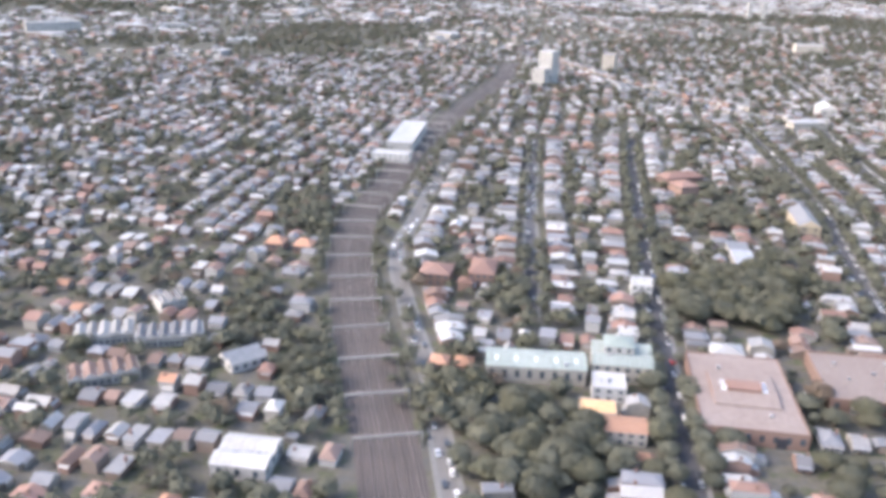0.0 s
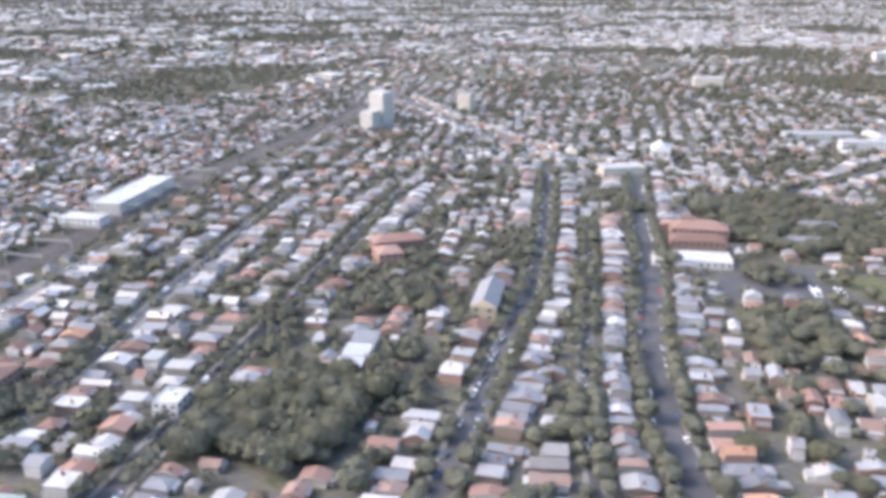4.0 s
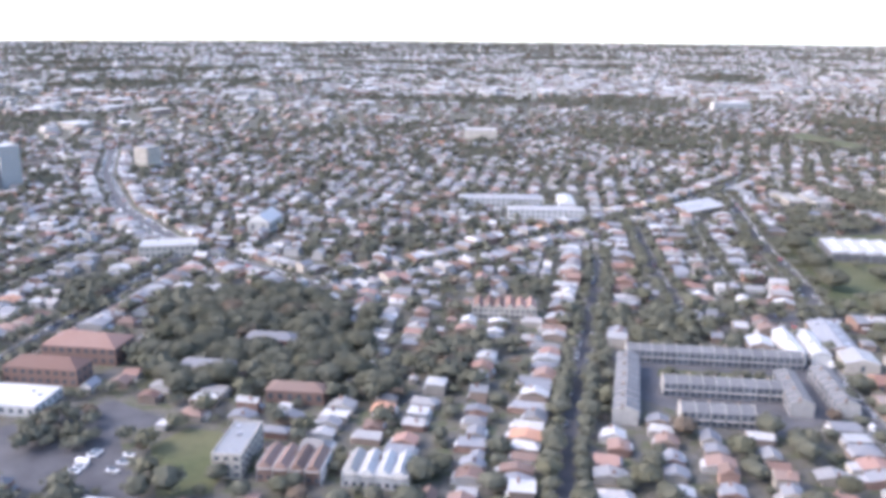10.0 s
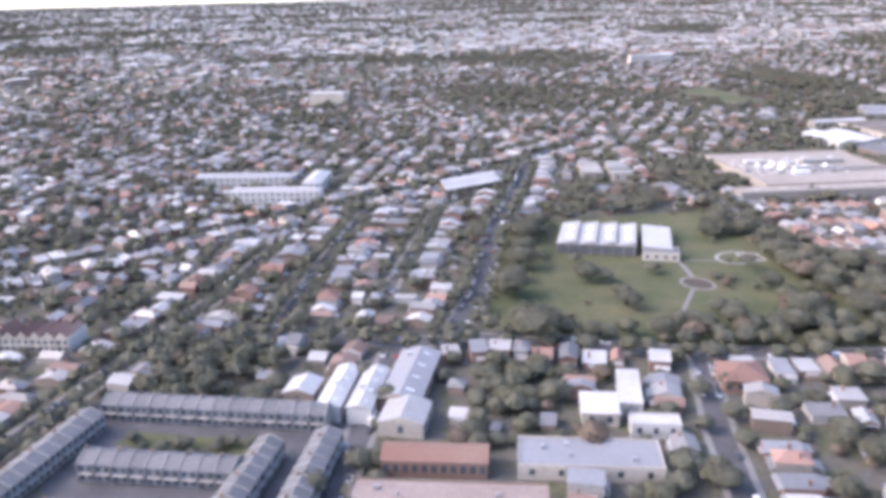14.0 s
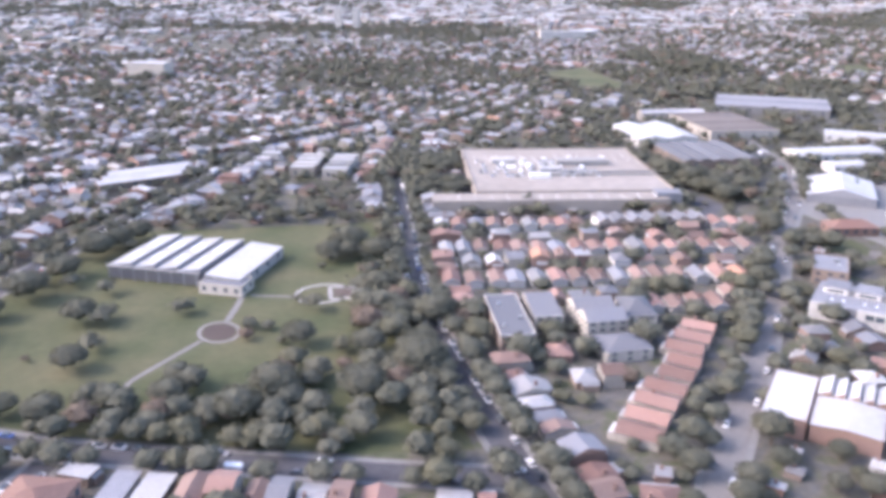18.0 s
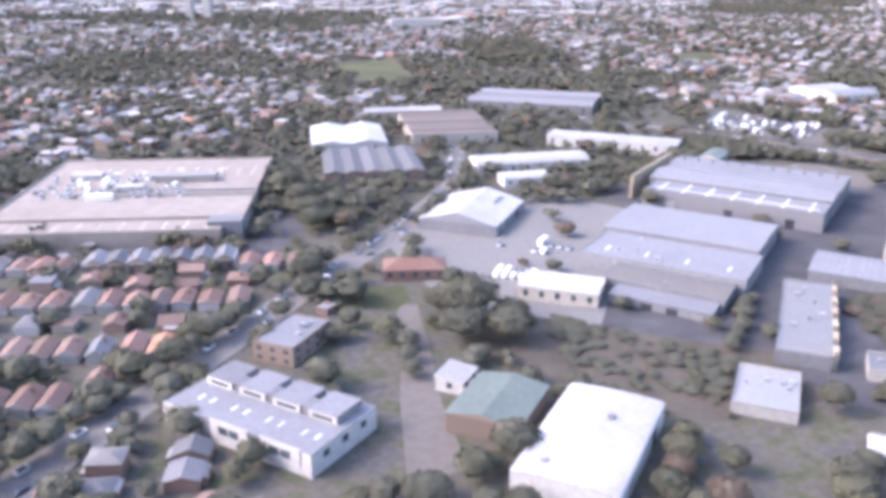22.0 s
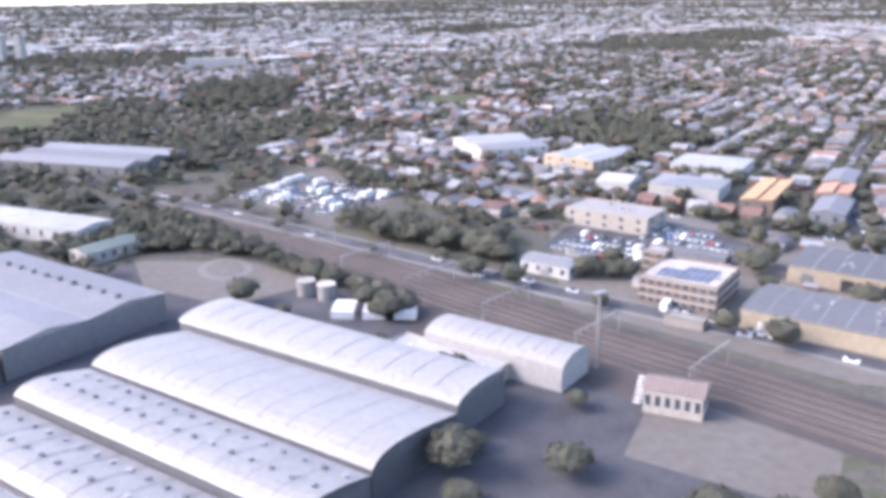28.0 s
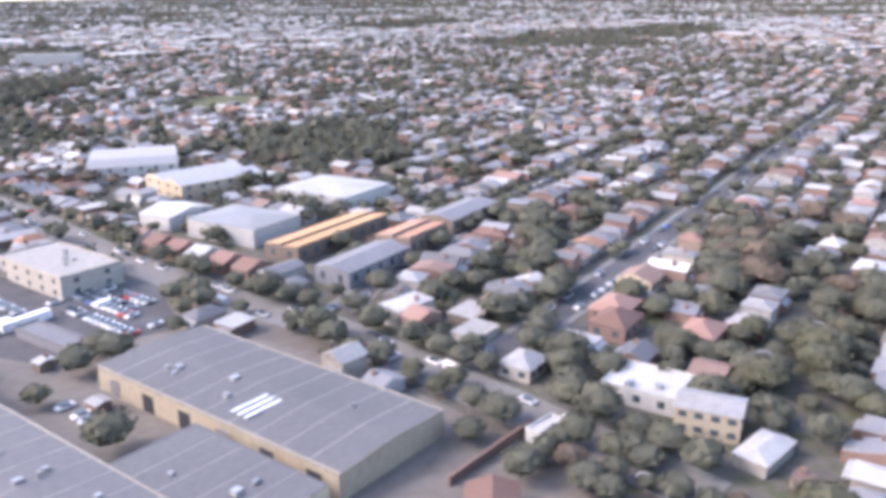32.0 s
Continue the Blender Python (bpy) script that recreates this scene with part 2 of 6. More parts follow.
# ---- mesh tools ----
class Geo:
    """Collects faces with material slots."""

    def __init__(self):
        self.v, self.f, self.m = [], [], []

    def face(self, pts, m=0):
        k = len(self.v)
        self.v += [tuple(p) for p in pts]
        self.f.append(tuple(range(k, k + len(pts))))
        self.m.append(m)

    def box(self, x, y, z0, z1, lx, ly, ang=0.0, m=0, bottom=False):
        c, s = math.cos(radians(ang)), math.sin(radians(ang))
        k = len(self.v)
        for z in (z0, z1):
            for a, b in ((-1, -1), (1, -1), (1, 1), (-1, 1)):
                p, q = a * lx / 2, b * ly / 2
                self.v.append((x + p * c - q * s, y + p * s + q * c, z))
        for q in ((0, 1, 5, 4), (1, 2, 6, 5), (2, 3, 7, 6), (3, 0, 4, 7), (4, 5, 6, 7)) + (((3, 2, 1, 0),) if bottom else ()):
            self.f.append(tuple(k + i for i in q))
            self.m.append(m)
        return self

    def rod(self, a, b, r, m=0, n=5):
        a, b = Vector(a), Vector(b)
        d = (b - a).normalized()
        u = d.orthogonal().normalized()
        w = d.cross(u)
        k = len(self.v)
        for p in (a, b):
            for i in range(n):
                t = 2 * math.pi * i / n
                self.v.append(tuple(p + u * r * math.cos(t) + w * r * math.sin(t)))
        for i in range(n):
            j = (i + 1) % n
            self.f.append((k + i, k + j, k + n + j, k + n + i))
            self.m.append(m)
        self.f.append(tuple(k + n + i for i in range(n)))
        self.m.append(m)
        return self

    def prism(self, profile, x0, x1, m_side=0, m_end=1, axis="x"):
        """A closed profile of (y, z) pairs, swept along x (or, with axis y, pairs of (x, z) along y)."""
        put = (lambda t, p: (t, p[0], p[1])) if axis == "x" else (lambda t, p: (p[0], t, p[1]))
        n = len(profile)
        for i in range(n):
            a, b = profile[i], profile[(i + 1) % n]
            self.face([put(x0, a), put(x1, a), put(x1, b), put(x0, b)], m_side if isinstance(m_side, int) else m_side[i])
        self.face([put(x0, p) for p in profile][::-1], m_end)
        self.face([put(x1, p) for p in profile], m_end)
        return self

    def mesh(self, name, *mats):
        me = bpy.data.meshes.new(name)
        me.from_pydata(self.v, [], self.f)
        for k in mats:
            me.materials.append(MATS[k] if isinstance(k, str) else k)
        me.polygons.foreach_set("material_index", np.array(self.m, dtype=np.int32))
        me.update()
        return me


def part(name, geo, mats, parent, label="", at=None):
    """One mesh object under a thing or a part. geo: a Geo or a ready mesh."""
    me = geo if isinstance(geo, bpy.types.Mesh) else geo.mesh(name, *((mats,) if isinstance(mats, str) else mats))
    ob = new(name, me)
    ob.parent = parent
    if at is not None:
        ob.matrix_basis = at
    return tagged(ob, label)


def thing(name, label, category, x=0.0, y=0.0, z=0.0, ang=0.0, group="", kind=""):
    ob = new(name)
    ob.matrix_world = pose(x, y, z, 0, 0, ang)
    return tagged(ob, label, category, group, kind)


def structure(name, geo, mats, label, category):
    ob = new(name, geo.mesh(name, *((mats,) if isinstance(mats, str) else mats)))
    return tagged(ob, label, category, "", "structure")


def big_mesh(name, verts, faces_n, loops, mat_index, mats):
    """A mesh from arrays: loops are vertex numbers face by face, faces_n the corners of each."""
    me = bpy.data.meshes.new(name)
    me.vertices.add(len(verts))
    me.vertices.foreach_set("co", np.ascontiguousarray(verts, dtype=np.float32).ravel())
    me.loops.add(len(loops))
    me.loops.foreach_set("vertex_index", loops.astype(np.int32))
    me.polygons.add(len(faces_n))
    starts = np.concatenate(([0], np.cumsum(faces_n)[:-1])).astype(np.int32)
    me.polygons.foreach_set("loop_start", starts)
    me.polygons.foreach_set("loop_total", faces_n.astype(np.int32))
    for k in mats:
        me.materials.append(MATS[k])
    me.polygons.foreach_set("material_index", mat_index.astype(np.int32))
    me.update(calc_edges=True)
    me.validate()
    me.shade_flat()
    return me


# ---- plan: ground, occupancy ----
def hill(x, y):
    """Height of the land: level under the walk, low hills far off."""
    x, y = np.asarray(x, float), np.asarray(y, float)
    dx = np.maximum(0, np.maximum(-x, x - 2000))
    d = np.hypot(dx, y)
    k = np.clip((d - 4200) / 2600, 0, 1)
    return 22 * k * k * (3 - 2 * k) * (1 + 0.10 * np.sin(x / 310.0) * np.sin(y / 270.0 + x / 900.0))


gx = np.concatenate((np.arange(-8000, -600, 400), np.arange(-600, 3600, 100), np.arange(3600, 10001, 200)))
gy = np.concatenate((np.arange(-8000, -400, 400), np.arange(-400, 2600, 100), np.arange(2600, 8001, 150)))
X, Y = np.meshgrid(gx, gy)
Z = hill(X, Y)
V = np.stack((X, Y, Z), -1).reshape(-1, 3)
nx, ny = len(gx), len(gy)
I = (np.arange(ny - 1)[:, None] * nx + np.arange(nx - 1)[None]).ravel()
loops = np.stack((I, I + 1, I + 1 + nx, I + nx), -1)
ob = new("ground", big_mesh("ground", V, np.full(len(I), 4), loops.ravel(), np.zeros(len(I)), ["ground"]))
tagged(ob, "suburban ground of yards, lawns and paving running to low hills", "ground", "", "structure")
for p in ob.data.polygons:
    p.use_smooth = True

CELL, OX, OY = 2.0, -300.0, -240.0
occ = np.zeros((1900, 900), dtype=np.uint8)  # 0 free, 1 road, 2 thing, 3 park or yard


def cells(x, y):
    return np.clip(((np.asarray(x) - OX) / CELL).astype(int), 0, occ.shape[0] - 1), np.clip(((np.asarray(y) - OY) / CELL).astype(int), 0, occ.shape[1] - 1)


def mark_rect(x, y, L, W, ang, val=2, grow=1.0):
    n = int(max(L, W) / 1.5) + 3
    a, b = np.meshgrid(np.linspace(-L / 2 - grow, L / 2 + grow, n), np.linspace(-W / 2 - grow, W / 2 + grow, n))
    c, s = math.cos(radians(ang)), math.sin(radians(ang))
    i, j = cells(x + a * c - b * s, y + a * s + b * c)
    occ[i, j] = val


def free_rect(x, y, L, W, ang):
    a, b = np.meshgrid(np.linspace(-L / 2, L / 2, 5), np.linspace(-W / 2, W / 2, 5))
    c, s = math.cos(radians(ang)), math.sin(radians(ang))
    i, j = cells(x + a * c - b * s, y + a * s + b * c)
    return not occ[i, j].any()


def inside(px, py, poly):
    px, py = np.asarray(px, float), np.asarray(py, float)
    r = np.zeros(px.shape, bool)
    for (x0, y0), (x1, y1) in zip(poly, poly[1:] + poly[:1]):
        r ^= ((y0 > py) != (y1 > py)) & (px < (x1 - x0) * (py - y0) / (y1 - y0 + 1e-9) + x0)
    return r


def mark_poly(poly, val=3):
    x, y = np.meshgrid(np.arange(occ.shape[0]) * CELL + OX, np.arange(occ.shape[1]) * CELL + OY, indexing="ij")
    occ[inside(x, y, poly)] = val


def resample(line, step):
    pts = [Vector(p) for p in line]
    out, left = [], 0.0
    for a, b in zip(pts, pts[1:]):
        d = (b - a).length
        t = left
        while t < d:
            out.append((a.lerp(b, t / d), (b - a).normalized()))
            t += step
        left = t - d
    return out


def offset(line, off):
    """The line moved to its left by off, with mitred corners."""
    pts = [Vector(p) for p in line]
    out = []
    for i, p in enumerate(pts):
        a = (p - pts[i - 1]).normalized() if i else None
        b = (pts[i + 1] - p).normalized() if i + 1 < len(pts) else None
        d = ((a or b) + (b or a)).normalized()
        out.append(p + Vector((-d.y, d.x)) * off)
    return out


def ribbon(geo, line, w0, w1, z, m=0, z1=None):
    """A strip along a line between two offsets; with z1 also its upright edges down to z1."""
    a, b = offset(line, w0), offset(line, w1)
    for i in range(len(a) - 1):
        geo.face([(a[i].x, a[i].y, z), (b[i].x, b[i].y, z), (b[i + 1].x, b[i + 1].y, z), (a[i + 1].x, a[i + 1].y, z)][::-1], m)
        if z1 is not None:
            for q in (a, b):
                geo.face([(q[i].x, q[i].y, z1), (q[i + 1].x, q[i + 1].y, z1), (q[i + 1].x, q[i + 1].y, z), (q[i].x, q[i].y, z)], m)


STREETS = []


def street(line, width, houses=True, trees=0.3, cars=0.5, paved=True, surface="asphalt"):
    """A road with kerbed pavements on both sides."""
    n = len(STREETS)
    h = width / 2
    g = Geo()
    z = 0.06 + 0.004 * n
    ribbon(g, line, -h, h, z)
    structure("road" if not n else "road_%d" % n, g, surface, "grey asphalt street between kerbed pavements" if surface == "asphalt" else "pale worn asphalt road between kerbed pavements", "road")
    if paved:
        for s in (-1, 1):
            g = Geo()
            ribbon(g, line, s * h, s * (h + 2.2), 0.18 + 0.001 * n, 0, 0.0)
            structure("pavement_%d" % (2 * n + (s > 0)), g, "pavement", "pale concrete pavement with a kerb along the street", "pavement")
    for p, d in resample(line, 2.0):
        mark_rect(p.x, p.y, 3, width + (5.0 if paved else 1.0), math.degrees(math.atan2(d.y, d.x)), 1, 0.5)
    STREETS.append((line, width, houses, trees, cars))


street([(118, 205), (130, 236), (153, 291), (167, 339), (189, 402), (206, 440), (238, 481), (282, 543), (331, 608)], 6, True, 0.12, 0.5, surface="pale_asphalt")
street([(225, 320), (252, 359), (324, 470), (390, 566), (450, 650)], 6, True, 0.56, 0.4)
street([(190, 165), (225, 214), (249, 247), (281, 289), (322, 345), (469, 534), (540, 620)], 9, True, 0.88, 0.6)
street([(340, 180), (374, 224), (406, 261), (465, 325), (508, 372), (580, 466), (645, 560), (690, 625)], 9, True, 0.88, 0.7)
street([(420, 195), (443, 232), (476, 278), (515, 330), (570, 401), (620, 470)], 4, True, 0.88, 0.2)
street([(430, 140), (472, 217), (521, 285), (600, 378), (660, 460), (740, 560), (765, 590)], 13, True, 0.95, 0.7)
street([(768, 600), (754, 620), (735, 760), (745, 950), (780, 1150)], 12, True, 0.08, 0.8)
street([(760, 135), (809, 207), (876, 284), (979, 397), (1020, 450)], 8, True, 0.95, 0.5)
street([(775, 560), (813, 465), (918, 480), (1033, 512), (1188, 545), (1276, 582), (1400, 640)], 8, True, 0.48, 0.5)
street([(920, 130), (953, 185), (982, 226), (1020, 282)], 8, True, 0.32, 0.6)
street([(983, 325), (1029, 399), (1105, 506)], 8, True, 0.88, 0.5)
street([(1050, 350), (1061, 367), (1146, 480)], 5, True, 0.40, 0.3)
street([(1055, 290), (1088, 325), (1160, 425), (1225, 500), (1283, 575)], 10, True, 0.80, 0.8)
street([(975, 338), (1027, 291), (1060, 277), (1134, 219), (1215, 170), (1250, 150)], 9, True, 0.64, 0.4)
street([(1130, 213), (1095, 170), (1060, 120)], 8, True, 0.40, 0.5)
street([(1245, 100), (1255, 165), (1262, 205), (1272, 252), (1291, 316), (1315, 374), (1352, 480), (1400, 560)], 9, True, 0.95, 0.9)
street([(1270, 95), (1300, 125), (1363, 172), (1416, 215), (1475, 265), (1540, 315), (1603, 376), (1680, 520)], 9, False, 0.5, 0.5, surface="pale_asphalt")
street([(1760, 520), (1809, 420), (1857, 330), (1890, 267), (1909, 229), (1926, 201), (1953, 153), (1975, 105)], 8, False, 0.16, 0.2)
street([(1935, 460), (1971, 381), (2005, 298), (2036, 240), (2055, 212), (2081, 150), (2100, 100)], 10, True, 0.55, 0.4, surface="pale_asphalt")
street([(2091, 173), (2143, 205), (2207, 246), (2369, 349), (2560, 470)], 9, True, 0.30, 0.6)
street([(2062, 222), (2095, 254), (2160, 309), (2300, 400)], 7, True, 0.40, 0.5)


# ---- open ground: parks, yards, railways ----
def area(name, poly, mat, label, category, z=0.03, val=3):
    g = Geo()
    g.face([(x, y, z) for x, y in poly])
    if val:
        mark_poly(poly, val)
    return structure(name, g, mat, label, category)


PARK = [(1068, 286), (1134, 228), (1215, 180), (1246, 168), (1253, 205), (1262, 252), (1280, 316), (1300, 385), (1170, 425)]
area("park_lawn", PARK, "grass", "mown park lawn with worn patches", "lawn")
area("oval_lawn", [(673, 262), (690, 255), (709, 285), (706, 300), (694, 310), (678, 300)], "grass", "small bright green lawn beside a car park", "lawn")
area("school_yard", [(668, 316), (690, 318), (672, 350), (625, 345), (600, 318), (640, 280), (668, 262)], "asphalt", "asphalt school car park", "yard")
area("rail_yard", [(1838, 290), (1868, 240), (1900, 160), (1945, 100), (1925, 90), (1885, 150), (1850, 215)], "ballast", "brown ballast of a railway yard", "yard", 0.02)
area("far_oval", [(1700, 862), (1790, 878), (1735, 703), (1689, 723)], "grass", "green sports oval", "lawn")
area("far_oval", [(2097, 764), (2155, 756), (2115, 680), (2062, 698)], "grass", "green sports field", "lawn")
area("corner_lawn", [(1490, 245), (1495, 264), (1514, 255), (1512, 242), (1502, 235)], "grass", "small green lawn at a road corner", "lawn", 0.05)
area("industrial_yard", [(1528, 300), (1560, 330), (1640, 330), (1660, 290), (1560, 190), (1520, 215)], "pavement", "worn grey industrial yard", "yard", 0.02, 0)
area("vacant_lot", [(1510, 200), (1530, 225), (1600, 150), (1590, 122), (1548, 128), (1528, 160)], "scrub", "overgrown vacant lot with dark scrub", "yard", 0.025)
area("dirt_lane", [(1462, 138), (1478, 178), (1491, 205), (1505, 240), (1512, 237), (1500, 202), (1488, 170), (1480, 140)], "dirt", "dusty lane beside the shed", "lane", 0.028)
mark_poly([(1452, 165), (1468, 215), (1486, 212), (1492, 190), (1480, 138), (1448, 138)])
area("scrub_lot", [(1640, 130), (1700, 160), (1710, 140), (1670, 100), (1640, 105)], "scrub", "overgrown yard with dark scrub", "yard", 0.025)
area("dirt_lot", [(1775, 335), (1820, 310), (1835, 275), (1800, 265), (1775, 300)], "dirt", "bare dirt lot with wheel tracks", "yard", 0.025)
area("car_yard", [(1833, 430), (1900, 474), (1926, 392), (1862, 345)], "dirt", "vehicle yard packed with cars", "yard", 0.025)
area("car_park", [(1935, 275), (1966, 300), (2012, 277), (2016, 229), (1975, 222), (1955, 240)], "asphalt", "asphalt car park beside the offices", "yard", 0.03)
mark_poly([(880, 245), (905, 300), (985, 240), (945, 190), (880, 205)])
mark_poly([(1915, 215), (1945, 150), (1985, 95), (1960, 85), (1925, 140), (1900, 200)])
mark_poly([(2035, 85), (2105, 85), (2098, 135), (2062, 165), (2040, 130)])
area("estate_court", [(880, 245), (905, 300), (985, 240), (950, 190), (900, 195)], "asphalt", "dark asphalt courts of the townhouse estate", "yard", 0.02, 0)
area("estate_lawn", [(905, 262), (912, 268), (958, 234), (952, 226)], "grass", "narrow green between the townhouse rows", "lawn", 0.04, 0)
area("works_ground", [(1560, 190), (1660, 290), (1660, 335), (1790, 330), (1880, 215), (1908, 112), (1890, 80), (1600, 90), (1590, 150)], "asphalt", "patched asphalt between the warehouses", "yard", 0.015, 0)
area("gravel_strip", [(2045, 224), (2034, 212), (2056, 183), (2073, 152), (2050, 130), (2068, 128), (2084, 150), (2067, 192)], "dirt", "worn gravel track behind the warehouse", "yard", 0.05)
area("works_ground", [(1945, 130), (1905, 215), (1960, 310), (2040, 225), (2085, 110), (2000, 85)], "dirt", "patched asphalt round the grey warehouses", "yard", 0.012, 0)
area("mall_ground", [(1335, 370), (1370, 480), (1520, 430), (1500, 330), (1478, 315)], "asphalt", "asphalt round the shopping centre", "yard", 0.012, 0)
area("car_park", [(1865, 128), (1905, 160), (1930, 120), (1890, 90)], "dirt", "gravel siding yard", "yard", 0.027)


WOODS = []


def wood(poly, r0=3.5, r1=6.5, mix=(0.8, 0.12, 0.08), room=27.0, keep=True, tall=None):
    """Ground kept for close-set trees, or for low scrub of a given height to its radius."""
    if keep:
        mark_poly(poly, 3)
    P = poly + poly[:1]
    size = abs(sum(a[0] * b[1] - b[0] * a[1] for a, b in zip(P, P[1:]))) / 2
    WOODS.append((poly, int(size / room), r0, r1, mix, tall))


wood([(104, 351), (118, 343), (97, 281), (85, 285)], 3.5, 5.5)
wood([(89, 397), (115, 391), (104, 345), (81, 351)], 3, 5)
wood([(173, 566), (205, 560), (180, 484), (150, 496)], 3.5, 6)
wood([(145, 286), (173, 279), (154, 242), (130, 255)], 4, 7, (0.6, 0.4, 0))
wood([(158, 251), (188, 250), (190, 225), (165, 193), (132, 206)], 4.5, 7.5, (0.6, 0.4, 0))
wood([(231, 367), (246, 358), (222, 319), (206, 326)], 3.5, 6)
wood([(313, 318), (360, 322), (390, 300), (330, 250), (290, 284)], 5, 8, (0.5, 0.5, 0))
wood([(155, 360), (163, 356), (125, 272), (118, 277)], 2.5, 4, (0.7, 0.3, 0))
wood([(426, 439), (462, 415), (446, 371), (405, 383)], 3.5, 6)
wood([(583, 287), (630, 280), (597, 228), (553, 238)], 4, 7, (0.75, 0.2, 0.05))
wood([(362, 414), (379, 405), (360, 330), (345, 335)], 3, 5)
wood([(535, 465), (560, 485), (570, 470), (530, 410), (515, 419)], 3, 5)
wood([(398, 334), (420, 334), (397, 270), (380, 276)], 3, 5)
wood([(715, 490), (790, 455), (822, 415), (800, 340), (776, 290), (716, 318), (680, 360)], 4.5, 8.0, (0.88, 0.06, 0.06), 70, False)
wood([(725, 470), (770, 460), (800, 420), (790, 370), (765, 335), (740, 330), (700, 345), (690, 380)], 4.5, 7.5, (0.84, 0.08, 0.08), 62)
wood([(826, 346), (845, 331), (816, 294), (796, 300)], 4.5, 7)
wood([(640, 353), (668, 336), (655, 306), (632, 318)], 3.5, 5.5)
wood([(672, 540), (700, 535), (680, 468), (660, 475)], 3.5, 5.5)
wood([(932, 344), (975, 323), (951, 275), (926, 285)], 4, 6.5)
wood([(917, 415), (938, 403), (921, 372), (905, 380)], 3, 5)
wood([(1045, 253), (1072, 234), (1045, 207), (1022, 218)], 3.5, 5.5, (0.4, 0.5, 0.1))
wood([(1375, 515), (1420, 480), (1363, 465), (1330, 460)], 4, 6.5)
wood([(1355, 465), (1372, 460), (1352, 412), (1336, 416)], 4, 6)
mark_poly([(1510, 234), (1522, 238), (1546, 230), (1542, 198), (1513, 188), (1503, 202)])
wood([(1514, 440), (1540, 412), (1520, 335), (1500, 330)], 4, 6.5, (0.95, 0.05, 0), 34)
wood([(1648, 160), (1663, 170), (1688, 160), (1692, 146), (1668, 150), (1654, 126), (1645, 108), (1636, 132)], 1.8, 3.4, (0.68, 0.17, 0.15), 4.5, tall=0.65)
wood([(1690, 232), (1684, 226), (1600, 166), (1585, 150), (1592, 163)], 2.6, 4.2, (0.8, 0.1, 0.1), 12)
wood([(1551, 209), (1564, 186), (1583, 161), (1587, 152), (1561, 135), (1543, 155), (1535, 177)], 1.6, 3.4, (0.72, 0.2, 0.08), 13.0, tall=0.5)
wood([(1838, 294), (1864, 282), (1876, 246), (1860, 236), (1846, 256)], 3, 5, (0.85, 0.15, 0), 24)
wood([(1742, 346), (1764, 389), (1804, 396), (1831, 353), (1854, 287), (1863, 236), (1844, 227), (1839, 256), (1824, 307), (1795, 339), (1766, 345)], 3.0, 5.4, (0.9, 0.1, 0), 22)
wood([(1872, 350), (1928, 287), (1914, 255), (1870, 325)], 4, 6.5, (1, 0, 0))
wood([(1893, 963), (2015, 956), (1946, 723), (1864, 771)], 5, 8, room=70)
wood([(1836, 646), (1873, 625), (1844, 498), (1817, 513)], 4, 7, room=50)
wood([(2225, 240), (2243, 222), (2188, 176), (2172, 185)], 4, 7, (0.5, 0.1, 0.4))
wood([(2096, 552), (2195, 528), (2155, 415), (2080, 436)], 4, 7, room=48)
wood([(2163, 289), (2177, 282), (2132, 218), (2124, 222)], 3.5, 6)


def path(line, width, name="park_path", surface="pale_asphalt"):
    g = Geo()
    ribbon(g, line, -width / 2, width / 2, 0.05)
    structure(name, g, surface, "pale worn footpath through the park", "path")


path([(1138, 232), (1160, 256), (1186, 276)], 2.2)
path([(1199, 290), (1207, 305), (1212, 316)], 2.6)
ring = [(1243 + 12 * math.cos(a), 301 + 10 * math.sin(a)) for a in np.linspace(0, 2 * math.pi, 25)]
path(ring, 1.8, surface="concrete")
path([(1194 + 7.6 * math.cos(a), 281 + 9.4 * math.sin(a)) for a in np.linspace(0, 2 * math.pi, 19)], 1.6)
path([(1807 + 9 * math.cos(a), 307 + 12 * math.sin(a)) for a in np.linspace(0, 2 * math.pi, 25)], 3.2, "turning_circle")
path([(1230, 303), (1214, 312)], 2.0)
area("planting_bed", [(1194 + 6.4 * math.cos(a), 281 + 8.0 * math.sin(a)) for a in np.linspace(0, 2 * math.pi, 20)[:-1]], "soil", "round bed of dark soil inside a path", "bed", 0.07)
area("rose_bed", [(1249, 304), (1256, 301), (1253, 293), (1246, 296)], "soil", "square bed of dark soil with low roses", "bed", 0.07)
for a, b in (((1248, 307), (1258, 302)), ((1258, 302), (1254, 290)), ((1254, 290), (1244, 294)), ((1244, 294), (1248, 307))):
    path([a, b], 1.9, surface="concrete")


def railway(line, width, tracks, name):
    g = Geo()
    ribbon(g, line, -width / 2, width / 2, 0.035)
    structure(name, g, "ballast", "brown ballast bed of a railway", "railway")
    for p, d in resample(line, 2.0):
        mark_rect(p.x, p.y, 3, width + 4, math.degrees(math.atan2(d.y, d.x)), 1, 0.5)
    for k in range(tracks):
        off = (k - (tracks - 1) / 2) * 4.0
        track = thing("railway_track", "steel railway track on sleepers", "railway track", group="railway tracks")
        for s in (-0.75, 0.75):
            g = Geo()
            ribbon(g, line, off + s - 0.09, off + s + 0.09, 0.30, 0, 0.1)
            part("rail", g, "rail_steel", track)
        g = Geo()
        for p, d in resample(line[:7], 1.6):
            q = p + Vector((-d.y, d.x)) * off
            g.box(q.x, q.y, 0.035, 0.14, 0.25, 2.5, math.degrees(math.atan2(d.y, d.x)))
        tagged(part("sleeper_run", g, "sleeper", track), kind="stuff")


